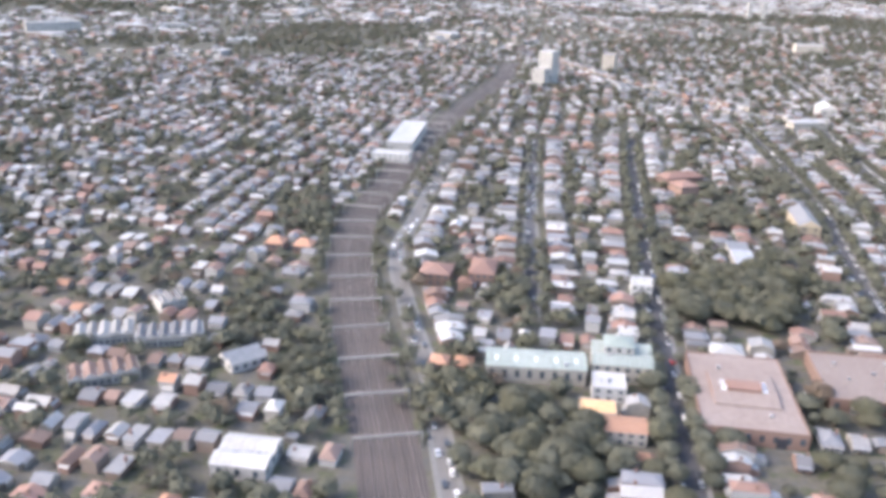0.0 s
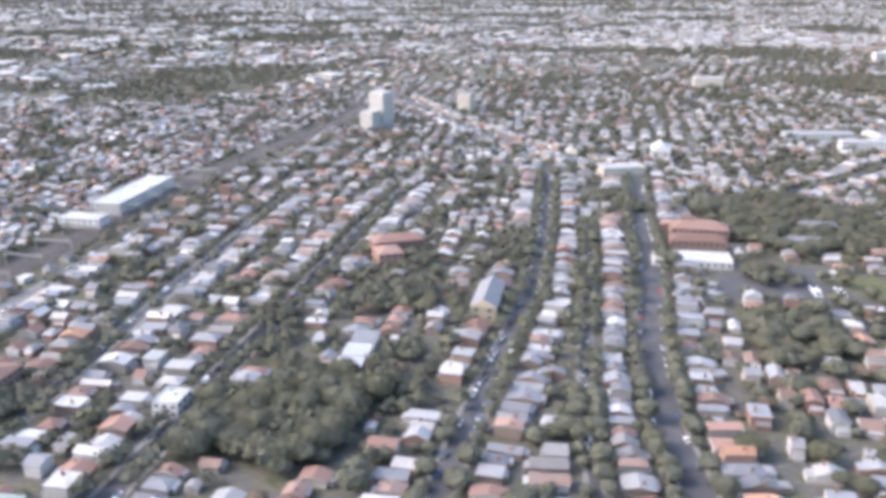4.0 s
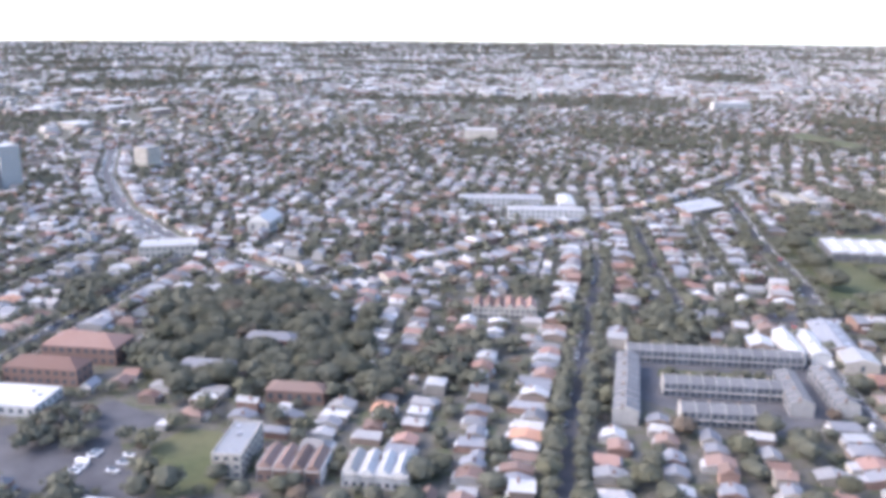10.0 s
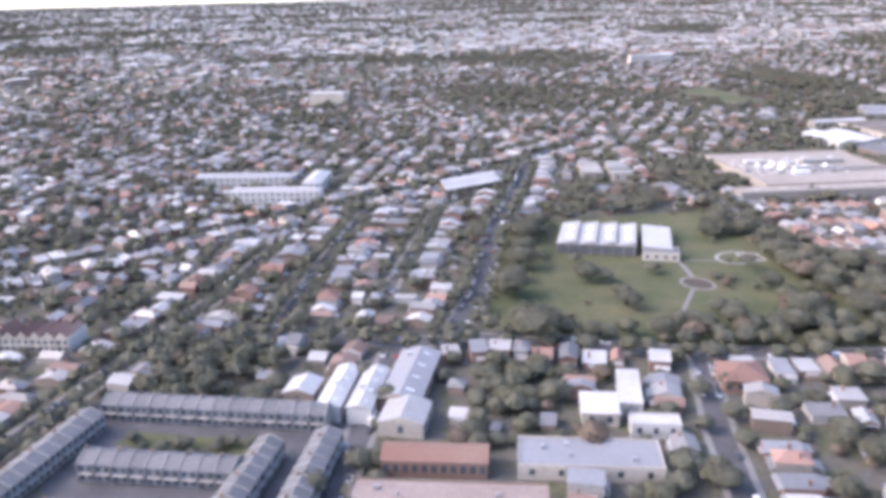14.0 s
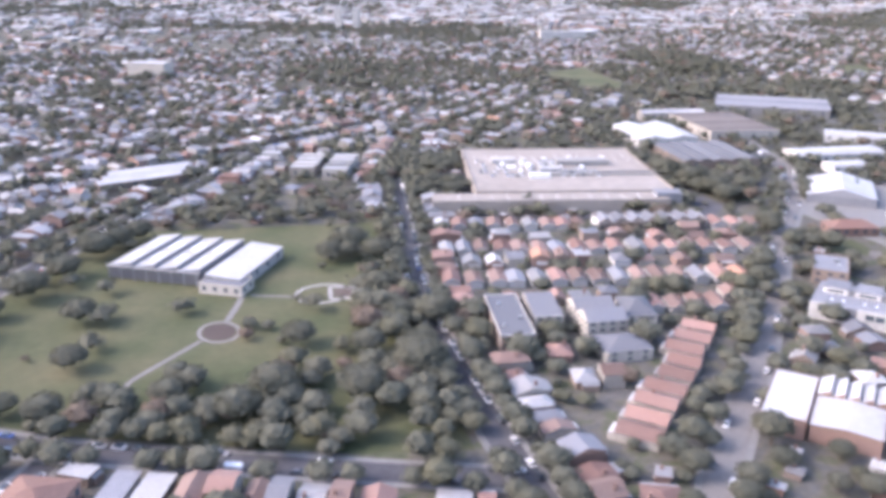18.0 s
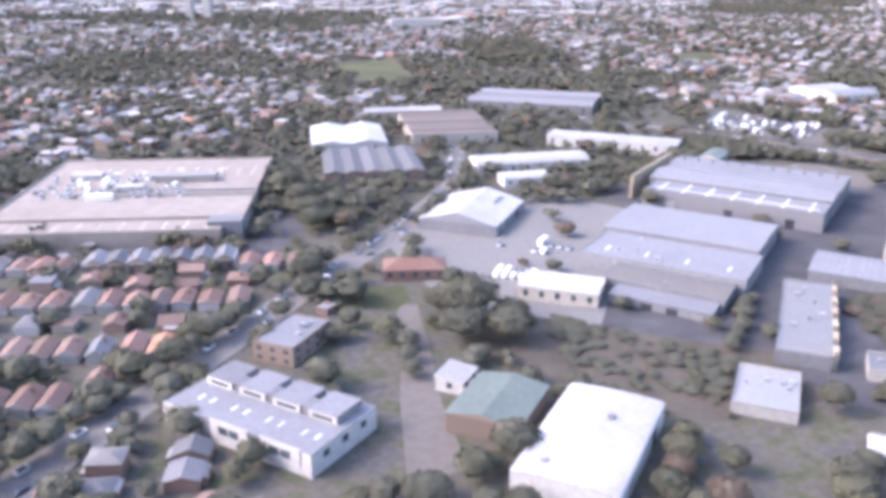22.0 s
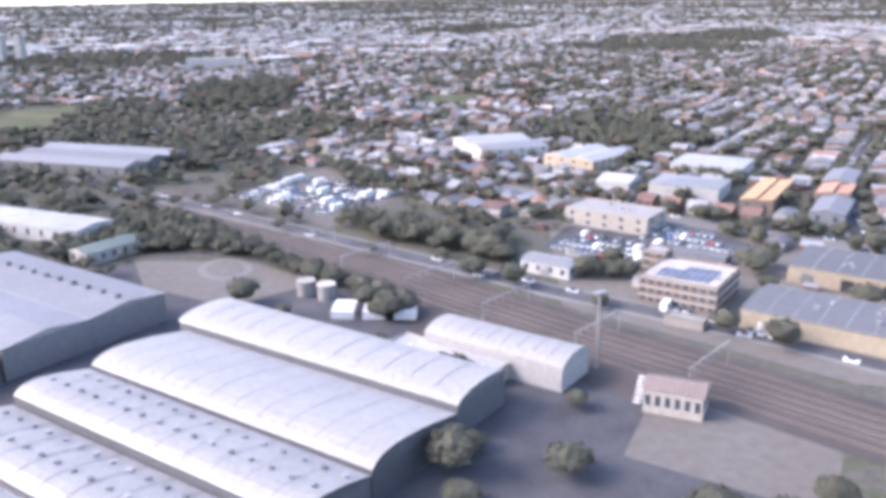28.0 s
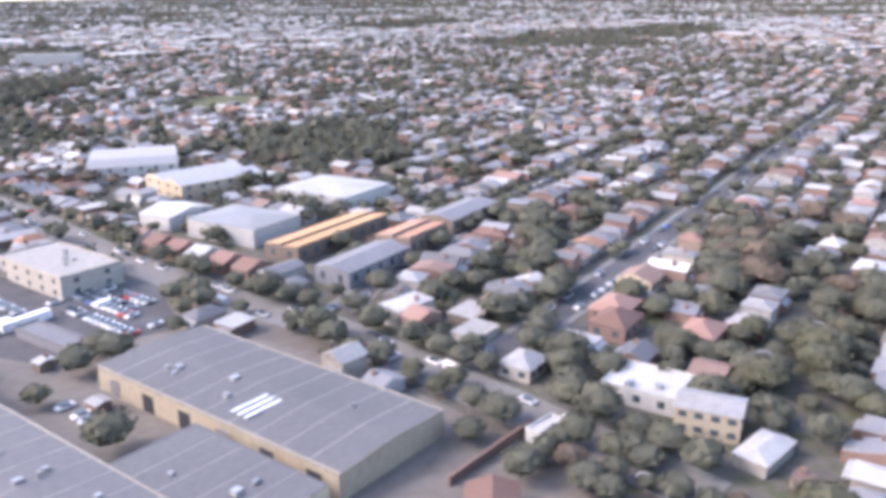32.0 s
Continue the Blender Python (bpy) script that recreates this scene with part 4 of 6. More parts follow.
# shopping centre with a roof car park
mall = B("shopping centre with a rooftop car park deck", "shopping centre", 1442.7, 419.4, 118, 118, -23, 7.5, "flat", 1, "deck", "deck", 1, 0, 1, 0, 0, 0, 0, parapet=1.1)
for i in range(14):
    part("parking_line", Geo().box(-52 + i * 8, 30, 7.56, 7.575, 0.25, 20), "line_white", mall)
part("plant_room", Geo().box(18, 12, 7.56, 11, 34, 9), "concrete", mall)
part("plant_room", Geo().box(-6, -6, 7.56, 10, 14, 6), "white_wall", mall)
part("ramp_wall", Geo().box(20, -12, 7.56, 8.9, 80, 0.4), "concrete", mall)
part("ramp_wall", Geo().box(20, -20, 7.56, 8.9, 80, 0.4), "concrete", mall)
part("stair_tower", Geo().box(52, -66, 0, 9.6, 15, 10), "grey_roof", mall)
part("lower_deck", Geo().box(-17, -68.2, 0, 7.45, 136, 18), "deck", mall)
part("deck_rail", Geo().box(-17, -77.0, 7.45, 8.1, 136, 0.3), "deck", mall)
for i in range(13):
    part("parking_line", Geo().box(-70 + i * 9.5, -68, 7.46, 7.48, 0.25, 12), "line_white", mall)
part("delivery_box", Geo().box(-16, -24, 7.56, 10.4, 13, 4), "paint_white", mall)
part("plant_room", Geo().box(-34, 18, 7.56, 10.6, 16, 8), "white_wall", mall)
for i in range(9):
    part("air_unit", Geo().box(rng.uniform(-30, 45), rng.uniform(5, 30), 7.56, 9.3, 2.6, 2.0), "paint_white", mall)

B("long brick school wing among trees", "school building", 715, 359, 26, 11, -36, 6, "hip", 2.6, "brick_red", "slate", 1, 6, 1)
B("long brick school wing among trees", "school building", 744, 315, 26, 11, -36, 6, "hip", 2.6, "brick_red", "brown_tile", 1, 6, 1)
B("long brick school wing among trees", "school building", 753, 380, 26, 11, -36, 6, "hip", 2.6, "brick_red", "slate", 1, 6, 1)

# terraces and cottages beyond the railway
terrace_row("row of terraces with dark roofs and white party walls", 56, 369, 30, 14, -14, 6, 5.0, 2.0, "pale_render", "slate", 1)
terrace_row("row of terraces with grey roofs and white party walls", 29, 382, 26, 14, -10, 5, 5.0, 2.0, "pale_render", "iron_roof", 1)
terrace_row("short row of white-fronted terraces", 63, 404, 13, 12, 8, 3, 6.0, 2.0, "white_wall", "slate", 2)
terrace_row("row of cottages with brown roofs and pale party walls", 24, 344, 28, 13, -3, 5, 4.6, 2.0, "pale_render", "brown_tile", 1)
B("pale grey works with a ribbed low roof", "works building", 62, 258, 20, 20, -36, 6, "gable", 1.6, "pale_render", "white_roof", 2, 3, 1, 0, 0, 3, 2.5)
B("cottage pair with broad white gables", "house", 81, 332, 17, 12, 10, 4.2, "gable", 2.6, "pale_render", "iron_roof", 2, 4, 1)

# flats and townhouses between the park and the mall
B("dark flat-roofed block of flats with a white parapet", "apartment building", 1296, 234, 13, 40, -20, 7.5, "flat", 1, "brick_brown", "slate", 1, 3, 3, 0, 0, 3, rim="white_wall")
B("cream block of flats with blue-grey roof", "apartment building", 1313, 236, 11, 22, -20, 7.5, "skillion", 1.2, "cream_wall", "slate", 1, 3, 3)
B("cream block of flats with peaked slate roof", "apartment building", 1330, 224, 16, 24, -14, 7.5, "gable", 3, "cream_wall", "slate", 2, 4, 3)
B("block of flats with dark slate roof", "apartment building", 1347, 221, 12, 20, -24, 7, "hip", 3, "cream_wall", "slate", 1, 3, 3)
B("low garage block with slate roof", "apartment building", 1325, 201, 18, 15, -14, 4.5, "hip", 2.5, "cream_wall", "slate", 1, 3, 2)
tw = B("white townhouse block with a grey metal roof and roof pavilions", "townhouses", 1440, 181, 52, 28, -58, 7, "flat", 1, "white_wall", "grey_roof", 1, 0, 2, 0, 0, 2, 0, parapet=0.15, rim="grey_roof")
for i in range(8):
    part("skylight", Geo().box(-22 + i * 6.1 + (1.6 if i % 2 else 3.4), -6.5, 7.1, 7.22, 0.7, 2.6), "skylight", tw)
for i in range(4):
    u = -18.5 + i * 12.3
    pv = part("roof_pavilion", Geo().box(u, 6, 7, 9.6, 9.6, 11), ("grey_roof",), tw)
    part("pavilion_front", Geo().box(u, 0.4, 7.06, 9.2, 9.4, 0.25), "white_wall", pv)
    part("window", Geo().box(u, 0.24, 7.7, 8.7, 6.5, 0.15), "glass", pv)
    if i < 3:
        # solid slate block, its dark colour standing for shade between the pavilions
        part("stair_recess", Geo().box(u + 6.15, 3.2, 7.06, 9.6, 2.4, 5), "slate", tw)
for i in range(3):
    u = -19 + i * 17.5
    fp = part("front_panel", Geo().box(u, -14.1, 2.6, 7.4, 13.0, 0.5), "white_wall", tw)
    part("window", Geo().box(u - 1.9, -14.42, 3.8, 6.0, 3.2, 0.16), "glass", fp)
    part("window", Geo().box(u + 1.9, -14.42, 3.8, 6.0, 3.2, 0.16), "glass", fp)
    if i < 2:
        # slate panel on the front; the shade of a recess is its colour
        part("dark_recess", Geo().box(u + 8.75, -14.05, 0.1, 7.1, 4.2, 0.35), "slate", tw)
for i in range(3):
    part("window", Geo().box(26.05, -8 + i * 8, 3.6, 5.6, 0.14, 2.4), "glass", tw)
B("house with grey metal roof", "works building", 1460, 223, 15, 24, -50, 6.5, "flat", 1, "brick_brown", "grey_roof", 1, 3, 2, 0, 0, 4)
B("factory with a flat white roof", "factory", 1348, 144.7, 33, 13.5, 35, 6.5, "flat", 1, "brick_red", "white_roof", 1, 0, 1, 1, parapet=0.2)
B("factory with white north-light roof", "factory", 1367.4, 137.0, 13, 20.5, 35, 6.2, "saw", 1.9, "brick_red", "white_roof", 5, 0)
B("lower factory roof of dull white sheets", "factory", 1353.6, 127.4, 20, 20, 35, 6.0, "gable", 0.8, "brick_red", "pale_iron", 1, 0)
B("long shed with dark green roof", "shed", 1499, 157, 26, 21, 38, 6.0, "gable", 1.6, "brick_brown", "dark_green_roof", 1, 0)
B("small white house with a zinc roof", "house", 1497, 178, 11, 9, 38, 4.5, "skillion", 0.8, "white_wall", "zinc", 1, 2)
B("big shed with a curved white roof", "warehouse", 1511, 130, 48, 27, 37, 6.5, "vault", 1.0, "white_wall", "white_roof", 1, 0, 1, 2, 0, 2)
# walls grey instead of white: the shade on the gable front is painted in
gw = B("white warehouse with a broad gable", "warehouse", 1580, 316, 46, 38, 42, 5.0, "gable", 5, "grey_roof", "white_roof", 1, 0, 1, 2, 0, 2, 3.0)
for i in range(4):
    # dark faded lettering on the roof, kept as bars
    u, v = 6 + i * 3.2, -9.0
    part("roof_bar", Geo().box(u, v, 5.0 + 5 * (1 - 9 / 19.0) + 0.05, 5.0 + 5 * (1 - 9 / 19.0) + 0.25, 1.6, 3.4), "dark_green_roof", gw)
B("red brick house with a dark red hipped roof", "house", 1524, 264, 25, 14, -24, 4.5, "hip", 3, "brick_red", "rust", 1, 5, 1)
B("white workshop with pale striped roof", "workshop", 1565, 220, 30, 18, -46, 5.5, "gable", 1.8, "cream_wall", "white_roof", 2, 5, 1, 0, 8)
B("big grey metal warehouse", "warehouse", 1650, 242.5, 66, 41, -58, 8.3, "gable", 0.8, "grey_roof", "grey_roof", 1, 0, 1, 3, 0, 0)
B("grey metal warehouse with low-pitched roof", "warehouse", 1619.8, 221.6, 66, 31.6, -58, 7.0, "flat", 1, "grey_roof", "grey_roof", 1, 0, 1, 2, 4, 5, parapet=0.25, rim="grey_roof")
B("lower grey warehouse annex", "warehouse", 1602, 202.9, 46, 17.6, -58, 5.6, "gable", 0.6, "grey_roof", "pale_asphalt", 1, 0, 1, 2, 0, 1)
B("low grey loading shed with roller doors", "warehouse", 1591.2, 193.8, 38, 9.6, -58, 3.6, "skillion", 0.5, "slate", "grey_roof", 1, 0, 1, 4)
big = B("large blue-grey warehouse with roof vents", "warehouse", 1731.5, 285.6, 90, 56, -60, 10, "gable", 1.8, "zinc", "grey_roof", 2, 0, 1, 3, 0, 0, 0)
for i in range(11):
    part("ridge_vent", Geo().box(-40 + i * 8, 14.0, 11.4, 13.0, 1.2, 1.6), "slate", big)
# slate walls: the facing wall's shade is put into the material
low = B("large grey warehouse with a striped roof", "warehouse", 1699, 265, 86, 20, -60, 9, "flat", 1, "slate", "grey_roof", 1, 0, 1, 3)
for i in range(7):
    part("roof_walkway", Geo().box(-36 + i * 12, 0, 9.06, 9.2, 0.7, 18), "paint_white", low)
part("roof_walkway", Geo().box(0, -3, 9.07, 9.24, 80, 0.7), "paint_white", low)
B("tall yellow gable wall beside the warehouse", "boundary wall", 1697.5, 323.5, 62, 1.2, 30, 12.4, "flat", 1, "yellow_wall", "yellow_wall", parapet=0.1)
B("long white warehouse with rounded eaves", "warehouse", 1735, 404, 84, 22, -50, 7, "gable", 1.2, "white_wall", "white_roof", 1, 10, 1, 0, 0, 2, 4.0)
B("low cream building with an olive roof", "workshop", 1765, 345, 26, 12, 30, 5.5, "gable", 1.5, "cream_wall", "dark_green_roof", 1, 5)
B("warehouse with a curved cream roof", "warehouse", 1657, 385, 68, 22, -15, 6, "vault", 2.4, "white_wall", "white_roof", 1, 8, 1)
B("shed with a curved white roof", "warehouse", 1636, 358, 26, 14, -15, 5, "vault", 1.6, "white_wall", "white_roof", 1, 4, 1)
B("warehouse with twin pale blue gables", "warehouse", 1583, 492, 60, 48, 72, 7, "gable", 2.5, "white_wall", "white_roof", 2, 4, 1, 0, 6)
B("warehouse with grey ribbed bays", "warehouse", 1572, 425, 60, 56, 72, 6, "gable", 1.4, "brick_brown", "worn_grey_roof", 5, 4, 1)
B("long factory with brown ribbed roof", "factory", 1660, 500, 58, 90, -18, 7, "saw", 1.4, "tan_render", "pink_roof", 9, 4, 1)
B("factory with long white rooflight", "factory", 1650, 550, 58, 14, -18, 8, "gable", 2, "tan_render", "white_roof", 1, 8, 1)
B("very long grey warehouse", "warehouse", 1770, 548, 100, 60, -45, 8, "gable", 2.5, "zinc", "grey_roof", 3, 8, 1)

# white shed roofs side by side, with vents
c, s = math.cos(radians(-60)), math.sin(radians(-60))
# dark grey valley faces: upright glazing, with the shade of the gap painted in
for v, wide, n_v, up in ((-43.0, 21.3, 16, 0.0), (-21.5, 21.3, 16, 0.0), (0.0, 21.3, 16, 1.3), (27.1, 32.4, 0, 0.9)):
    hall = B("bay of a white-roofed factory with round roof vents" if n_v else "wide bay of a white-roofed factory with translucent seams", "factory hall", 1769.5 - v * s, 169.4 + v * c, 98, wide, -60, 6.8 + up, "curved saw", 3.2 if n_v else 3.6, "worn_grey_roof" if up else "pale_render", "weathered_white", 1, 0, 1, 0, 0, 0, 8.2, face="worn_grey_roof" if v > -43 else "")
    for i in range(n_v):
        for r in (-0.1, 0.28):
            u = -45 + i * 6.0 + (1.5 if r > 0 else 0)
            z = 6.8 + up + 3.2 * float(np.interp(r + 0.5, *zip(*CURVE)))
            part("roof_vent", Geo().rod((u, r * 21.3, z - 0.4), (u, r * 21.3, z + 0.7), 0.75, n=8), "zinc", hall)
v = 54.75
# clerestory wall in the same dark grey, valley shade included
B("high factory hall with a rounded white roof and grey clerestory wall", "factory hall", 1768.5 - v * s, 171.2 + v * c, 102, 22.3, -60, 9.4, "vault", 2.4, "worn_grey_roof", "weathered_white", 1, 0, 1, 0, 0, 0, 8.2)
B("vaulted white shed with a glazed end", "factory hall", 1864.5, 183.5, 46, 16, -61, 6.6, "vault", 3.2, "pale_render", "weathered_white", 1, 0, 1, 0, 0, 0, 5.0)
B("flat white annex with rooflights", "factory hall", 1848.5, 188.5, 38, 9, -61, 4.6, "flat", 1, "cream_wall", "white_roof", 1, 4, 1, 0, 3)
ho = B("cream signal house with a row of tall windows", "signal house", 1891.2, 140.5, 15, 10, -50, 6.6, "gable", 1.8, "cream_wall", "pink_roof", 1, 6, 1)
for i in range(7):
    part("stair_tread", Geo().box(-9.6, 3.5 - i * 0.9, 5.6 - i * 0.8, 5.85 - i * 0.8, 2.0, 0.7, bottom=True), "paint_white", ho)
for dx, dy in ((0, 0), (5.5, -7)):
    t = thing("storage_tank", "pale round storage tank", "tank", 1828 + dx, 264 + dy)
    part("shell", Geo().rod((0, 0, 0), (0, 0, 5.5), 3.4, n=20), "concrete", t)
    part("lid", Geo().rod((0, 0, 5.5), (0, 0, 5.9), 3.5, n=20), "cream_wall", t)
    mark_rect(1828 + dx, 264 + dy, 17, 17, 0)
mast = thing("railway_mast", "tall steel railway light mast", "mast", 1886.5, 168.5)
part("shaft", Geo().rod((0, 0, 0), (0, 0, 23), 0.38, n=8), "steel", mast)
hd = part("head_frame", Geo().box(0, 0, 23, 23.6, 3.8, 1.8, bottom=True), "steel", mast)
for i in range(4):
    part("floodlight", Geo().box(-1.4 + i * 0.9, -0.9, 23.4, 24.1, 0.6, 0.4, bottom=True), "paint_silver", hd)

B("low blue-grey warehouse with ribbed roof", "warehouse", 1683, 177, 44, 27, -57, 5, "gable", 1.0, "grey_roof", "grey_roof", 1, 0, 1, 2, 0, 2, 2.5)
# wall in dark slate, the shadow below the fascia given as its colour
bf = B("blue-grey low warehouse with a blue fascia", "warehouse", 1711, 137, 52, 24, -58, 4.6, "gable", 0.9, "slate", "grey_roof", 1, 0, 1, 3, 0, 2, 2.5)
part("blue_fascia", Geo().box(3, -12.2, 3.3, 4.5, 43, 0.3, bottom=True), "blue_panel", bf)
part("end_panel", Geo().box(-22.4, -12.2, 2.6, 4.5, 6.6, 0.3, bottom=True), "concrete", bf)
st = B("long strip of factory units with blue and white fronts", "factory units", 1624, 159, 66, 17, 40, 5, "flat", 1, "grey_roof", "zinc", 1, 0, 1, 0, 0, 6, 3.0)
for i in range(6):
    un = part("unit_front", Geo().box(-28 + i * 11, -9.2, 0, 6.4, 5, 1.6), "yellow_wall", st)
    part("blue_panel", Geo().box(-22.6 + i * 11, -8.7, 0, 4.6, 3.4, 0.5), "blue_panel", st)
    part("window", Geo().box(-28 + i * 11, -10.05, 1, 2.6, 3.4, 0.12), "glass", un)
    part("window", Geo().box(-28 + i * 11, -10.05, 3.6, 5.2, 3.4, 0.12), "glass", un)
B("factory unit with grey roof and white front", "factory units", 1575, 131, 26, 18, 40, 3.4, "flat", 1, "concrete", "zinc", 1, 0, 1, 2, 0, 5, 3.0)
B("small white unit among scrub", "factory units", 1620, 124, 14, 13, 40, 3.6, "flat", 1, "concrete", "zinc", 1, 2, 1, 0, 0, 2)

# offices, car yard, grey warehouse at the end
of = B("cream office block with strip windows and pale roof", "office building", 1983, 289, 41, 22, -62, 7.5, "flat", 1, "tan_render", "concrete", 1, 5, 2, 0, 0, 5)
so = B("brick office block with white bands and solar panels", "office building", 1949, 201, 27, 26, -60, 9.5, "flat", 1, "brick_brown", "cream_wall", 1, 9, 3, 0, 0, 2, band="white_wall")
for i in range(8):
    for j in range(3):
        if j < 2 or i > 2:
            part("solar_panel", Geo().box(-8.4 + i * 2.4, -7 + j * 5.2, 9.7, 9.9, 1.7, 4.6), "solar", so)
B("stair tower of the brick offices", "office building", 1951, 221, 9, 8, -60, 12, "flat", 1, "brick_brown", "concrete", 1, 2, 4, band="white_wall")
B("low white workshop beside the railway", "workshop", 1921, 246, 21, 12, -62, 4.8, "gable", 1.5, "white_wall", "zinc", 1, 4, 1, 1)
B("carport with a flat white roof", "carport", 1931, 182, 13, 5, -60, 2.8, "flat", 1, "tan_render", "concrete")
B("large grey-roofed warehouse with yellow brick walls", "warehouse", 1977.5, 147.1, 78, 30, -62, 6.5, "gable", 1.0, "yellow_wall", "worn_grey_roof", 1, 0, 1, 0, 0, 8, 7.8)
B("low grey roof joining the two warehouses", "warehouse", 2010.4, 137.0, 40, 24, -62, 6.3, "flat", 1, "yellow_wall", "worn_grey_roof", 1, 0, 1, 0, 0, 4, 8.0, parapet=0.15, rim="worn_grey_roof")
gb = B("grey-roofed warehouse with roller doors in a yellow wall", "warehouse", 2027.0, 170.0, 83, 32.5, -62, 6.5, "gable", 0.9, "yellow_wall", "worn_grey_roof", 1, 0, 1, 6, 0, 6, 8.3)
for i in range(3):
    part("rooflight_strip", Geo().box(6 + i * 2.2, -6, 7.1, 7.25, 0.9, 14), "skylight", gb)
B("pale warehouse with white roof", "warehouse", 2099, 351, 40, 34, -56, 7.5, "hip", 1.6, "white_wall", "white_roof", 1, 0, 1, 1)
B("pale blue-grey warehouse with hipped roof", "warehouse", 2051, 316, 36, 27, -56, 7.5, "hip", 1.6, "white_wall", "zinc", 1, 0, 1, 1)
B("small white warehouse with a broad gable", "warehouse", 2028, 345, 18, 24, -56, 6, "gable", 2.4, "white_wall", "white_roof", 1)
B("row of units with orange skillion roofs", "factory units", 2079, 290, 54, 16, 33, 5.5, "saw", 1.2, "brick_brown", "yellow_roof", 2, 8)
B("row of units with orange roofs", "factory units", 2106, 272, 24, 16, 33, 6.5, "saw", 1.6, "brick_brown", "orange_tile", 2, 5)
B("long grey metal shed", "factory units", 2080, 252, 34, 15, 33, 6, "gable", 1.6, "grey_roof", "grey_roof", 1, 5)
B("long brown shed with a slate roof", "factory units", 2137, 294, 36, 15, 33, 6, "gable", 1.6, "brick_brown", "slate", 1, 5)
B("pale two-storey store with zinc roof", "warehouse", 2019, 463, 45, 56, -6, 8, "gable", 2, "white_wall", "zinc", 2, 6, 2)
B("cream two-storey store with zinc roof", "warehouse", 2048, 402, 44, 36, 20, 8, "gable", 2, "yellow_wall", "zinc", 2, 6, 2)
B("white flat-roofed corner building", "shop building", 2114, 139, 18, 15, -58, 4.2, "flat", 1, "white_wall", "white_roof", 1, 3, 1, 0, 0, 2)
B("cream two-storey flats with low roof", "apartment building", 2117, 121, 14, 10, -50, 6.5, "gable", 1.5, "yellow_wall", "zinc", 1, 4, 2)
B("brick house with a red tiled roof", "house", 2129, 173, 14, 11, 32, 4.5, "hip", 3, "brick_red", "terracotta", 1, 3, 1)
B("low brick house with a rust-red roof", "house", 2058, 112, 13, 10, 62, 3.6, "gable", 1.6, "brick_brown", "rust", 1, 3)
B("red brick boundary wall along the yard", "boundary wall", 2068, 131, 30, 0.5, 27, 2.2, "flat", 1, "brick_red", "brick_red", parapet=0.1)
B("small white caravan shelter", "shed", 2082, 133, 9, 4, 20, 2.8, "flat", 1, "white_wall", "white_roof")
B("tan house with a front gable", "house", 2157, 199, 12, 12, 32, 4.5, "gable", 2.4, "yellow_wall", "brown_tile", 1, 3)
B("brick house with a broad red tiled roof", "house", 2136, 183, 15, 11, 32, 4.0, "hip", 2.8, "brick_red", "terracotta", 1, 4)
B("brick house with a red tiled roof", "house", 2147, 158, 13, 10, 32, 4.0, "hip", 2.6, "brick_red", "terracotta", 1, 3)
B("flat grey carport roof behind houses", "carport", 2096, 199, 12, 9, 32, 3.0, "skillion", 0.4, "brick_brown", "concrete")
B("flat grey carport roof with a cream edge", "carport", 2091, 186, 12, 8, 32, 3.0, "skillion", 0.4, "cream_wall", "concrete")
B("weatherboard house with a grey hipped roof", "house", 2093, 162, 11, 9, 32, 3.6, "hip", 2.2, "cream_wall", "iron_roof", 1, 3)
B("long open carport with a blue-grey roof", "carport", 1981, 233, 26, 7, -60, 2.8, "flat", 1, "slate", "grey_roof")
for k in range(6):
    B("small brick house with a red gable roof" if k != 3 else "small white-gabled house with a pale roof", "house", 2012 + k * 6.4, 320 - k * 11.0, 8.4, 12, -60, 4.0, "gable", 2.4, "brick_red" if k % 3 else "cream_wall", "terracotta" if k != 3 else "pale_iron", 1, 2)
B("long white block of flats", "apartment building", 1965, 1185, 80, 16, -20, 16, "flat", 1, "white_wall", "white_roof", 1, 14, 4)


# ---- houses ----
ROOFS = ["terracotta", "brown_tile", "orange_tile", "iron_roof", "slate", "pale_iron", "grey_roof", "white_roof"]
WALLS = ["tan_render", "pale_render", "brick_red", "brick_brown"]
HOUSES = []  # x, y, angle, width, depth, height, rise, roof shape, roofing, walling


def roof_pick(x, y):
    """Red tiles prevail by the mall and the railway, pale iron elsewhere."""
    red = 0.3
    if 1270 < x < 1480 and y < 350:
        red = 0.75 if y > 190 else 0.35
    elif 290 < x < 700 and y < 480:
        red = 0.34
    elif x > 1850:
        red = 0.2
    elif y > 480:
        red = 0.22
    if rng.random() < red:
        return int(rng.choice([0, 1, 2], p=[0.34, 0.63, 0.03] if 1270 < x < 1480 else [0.48, 0.47, 0.05]))
    return int(rng.choice([3, 4, 5, 6, 7], p=[0.28, 0.26, 0.18, 0.2, 0.08] if x < 900 else [0.3, 0.32, 0.12, 0.2, 0.06]))


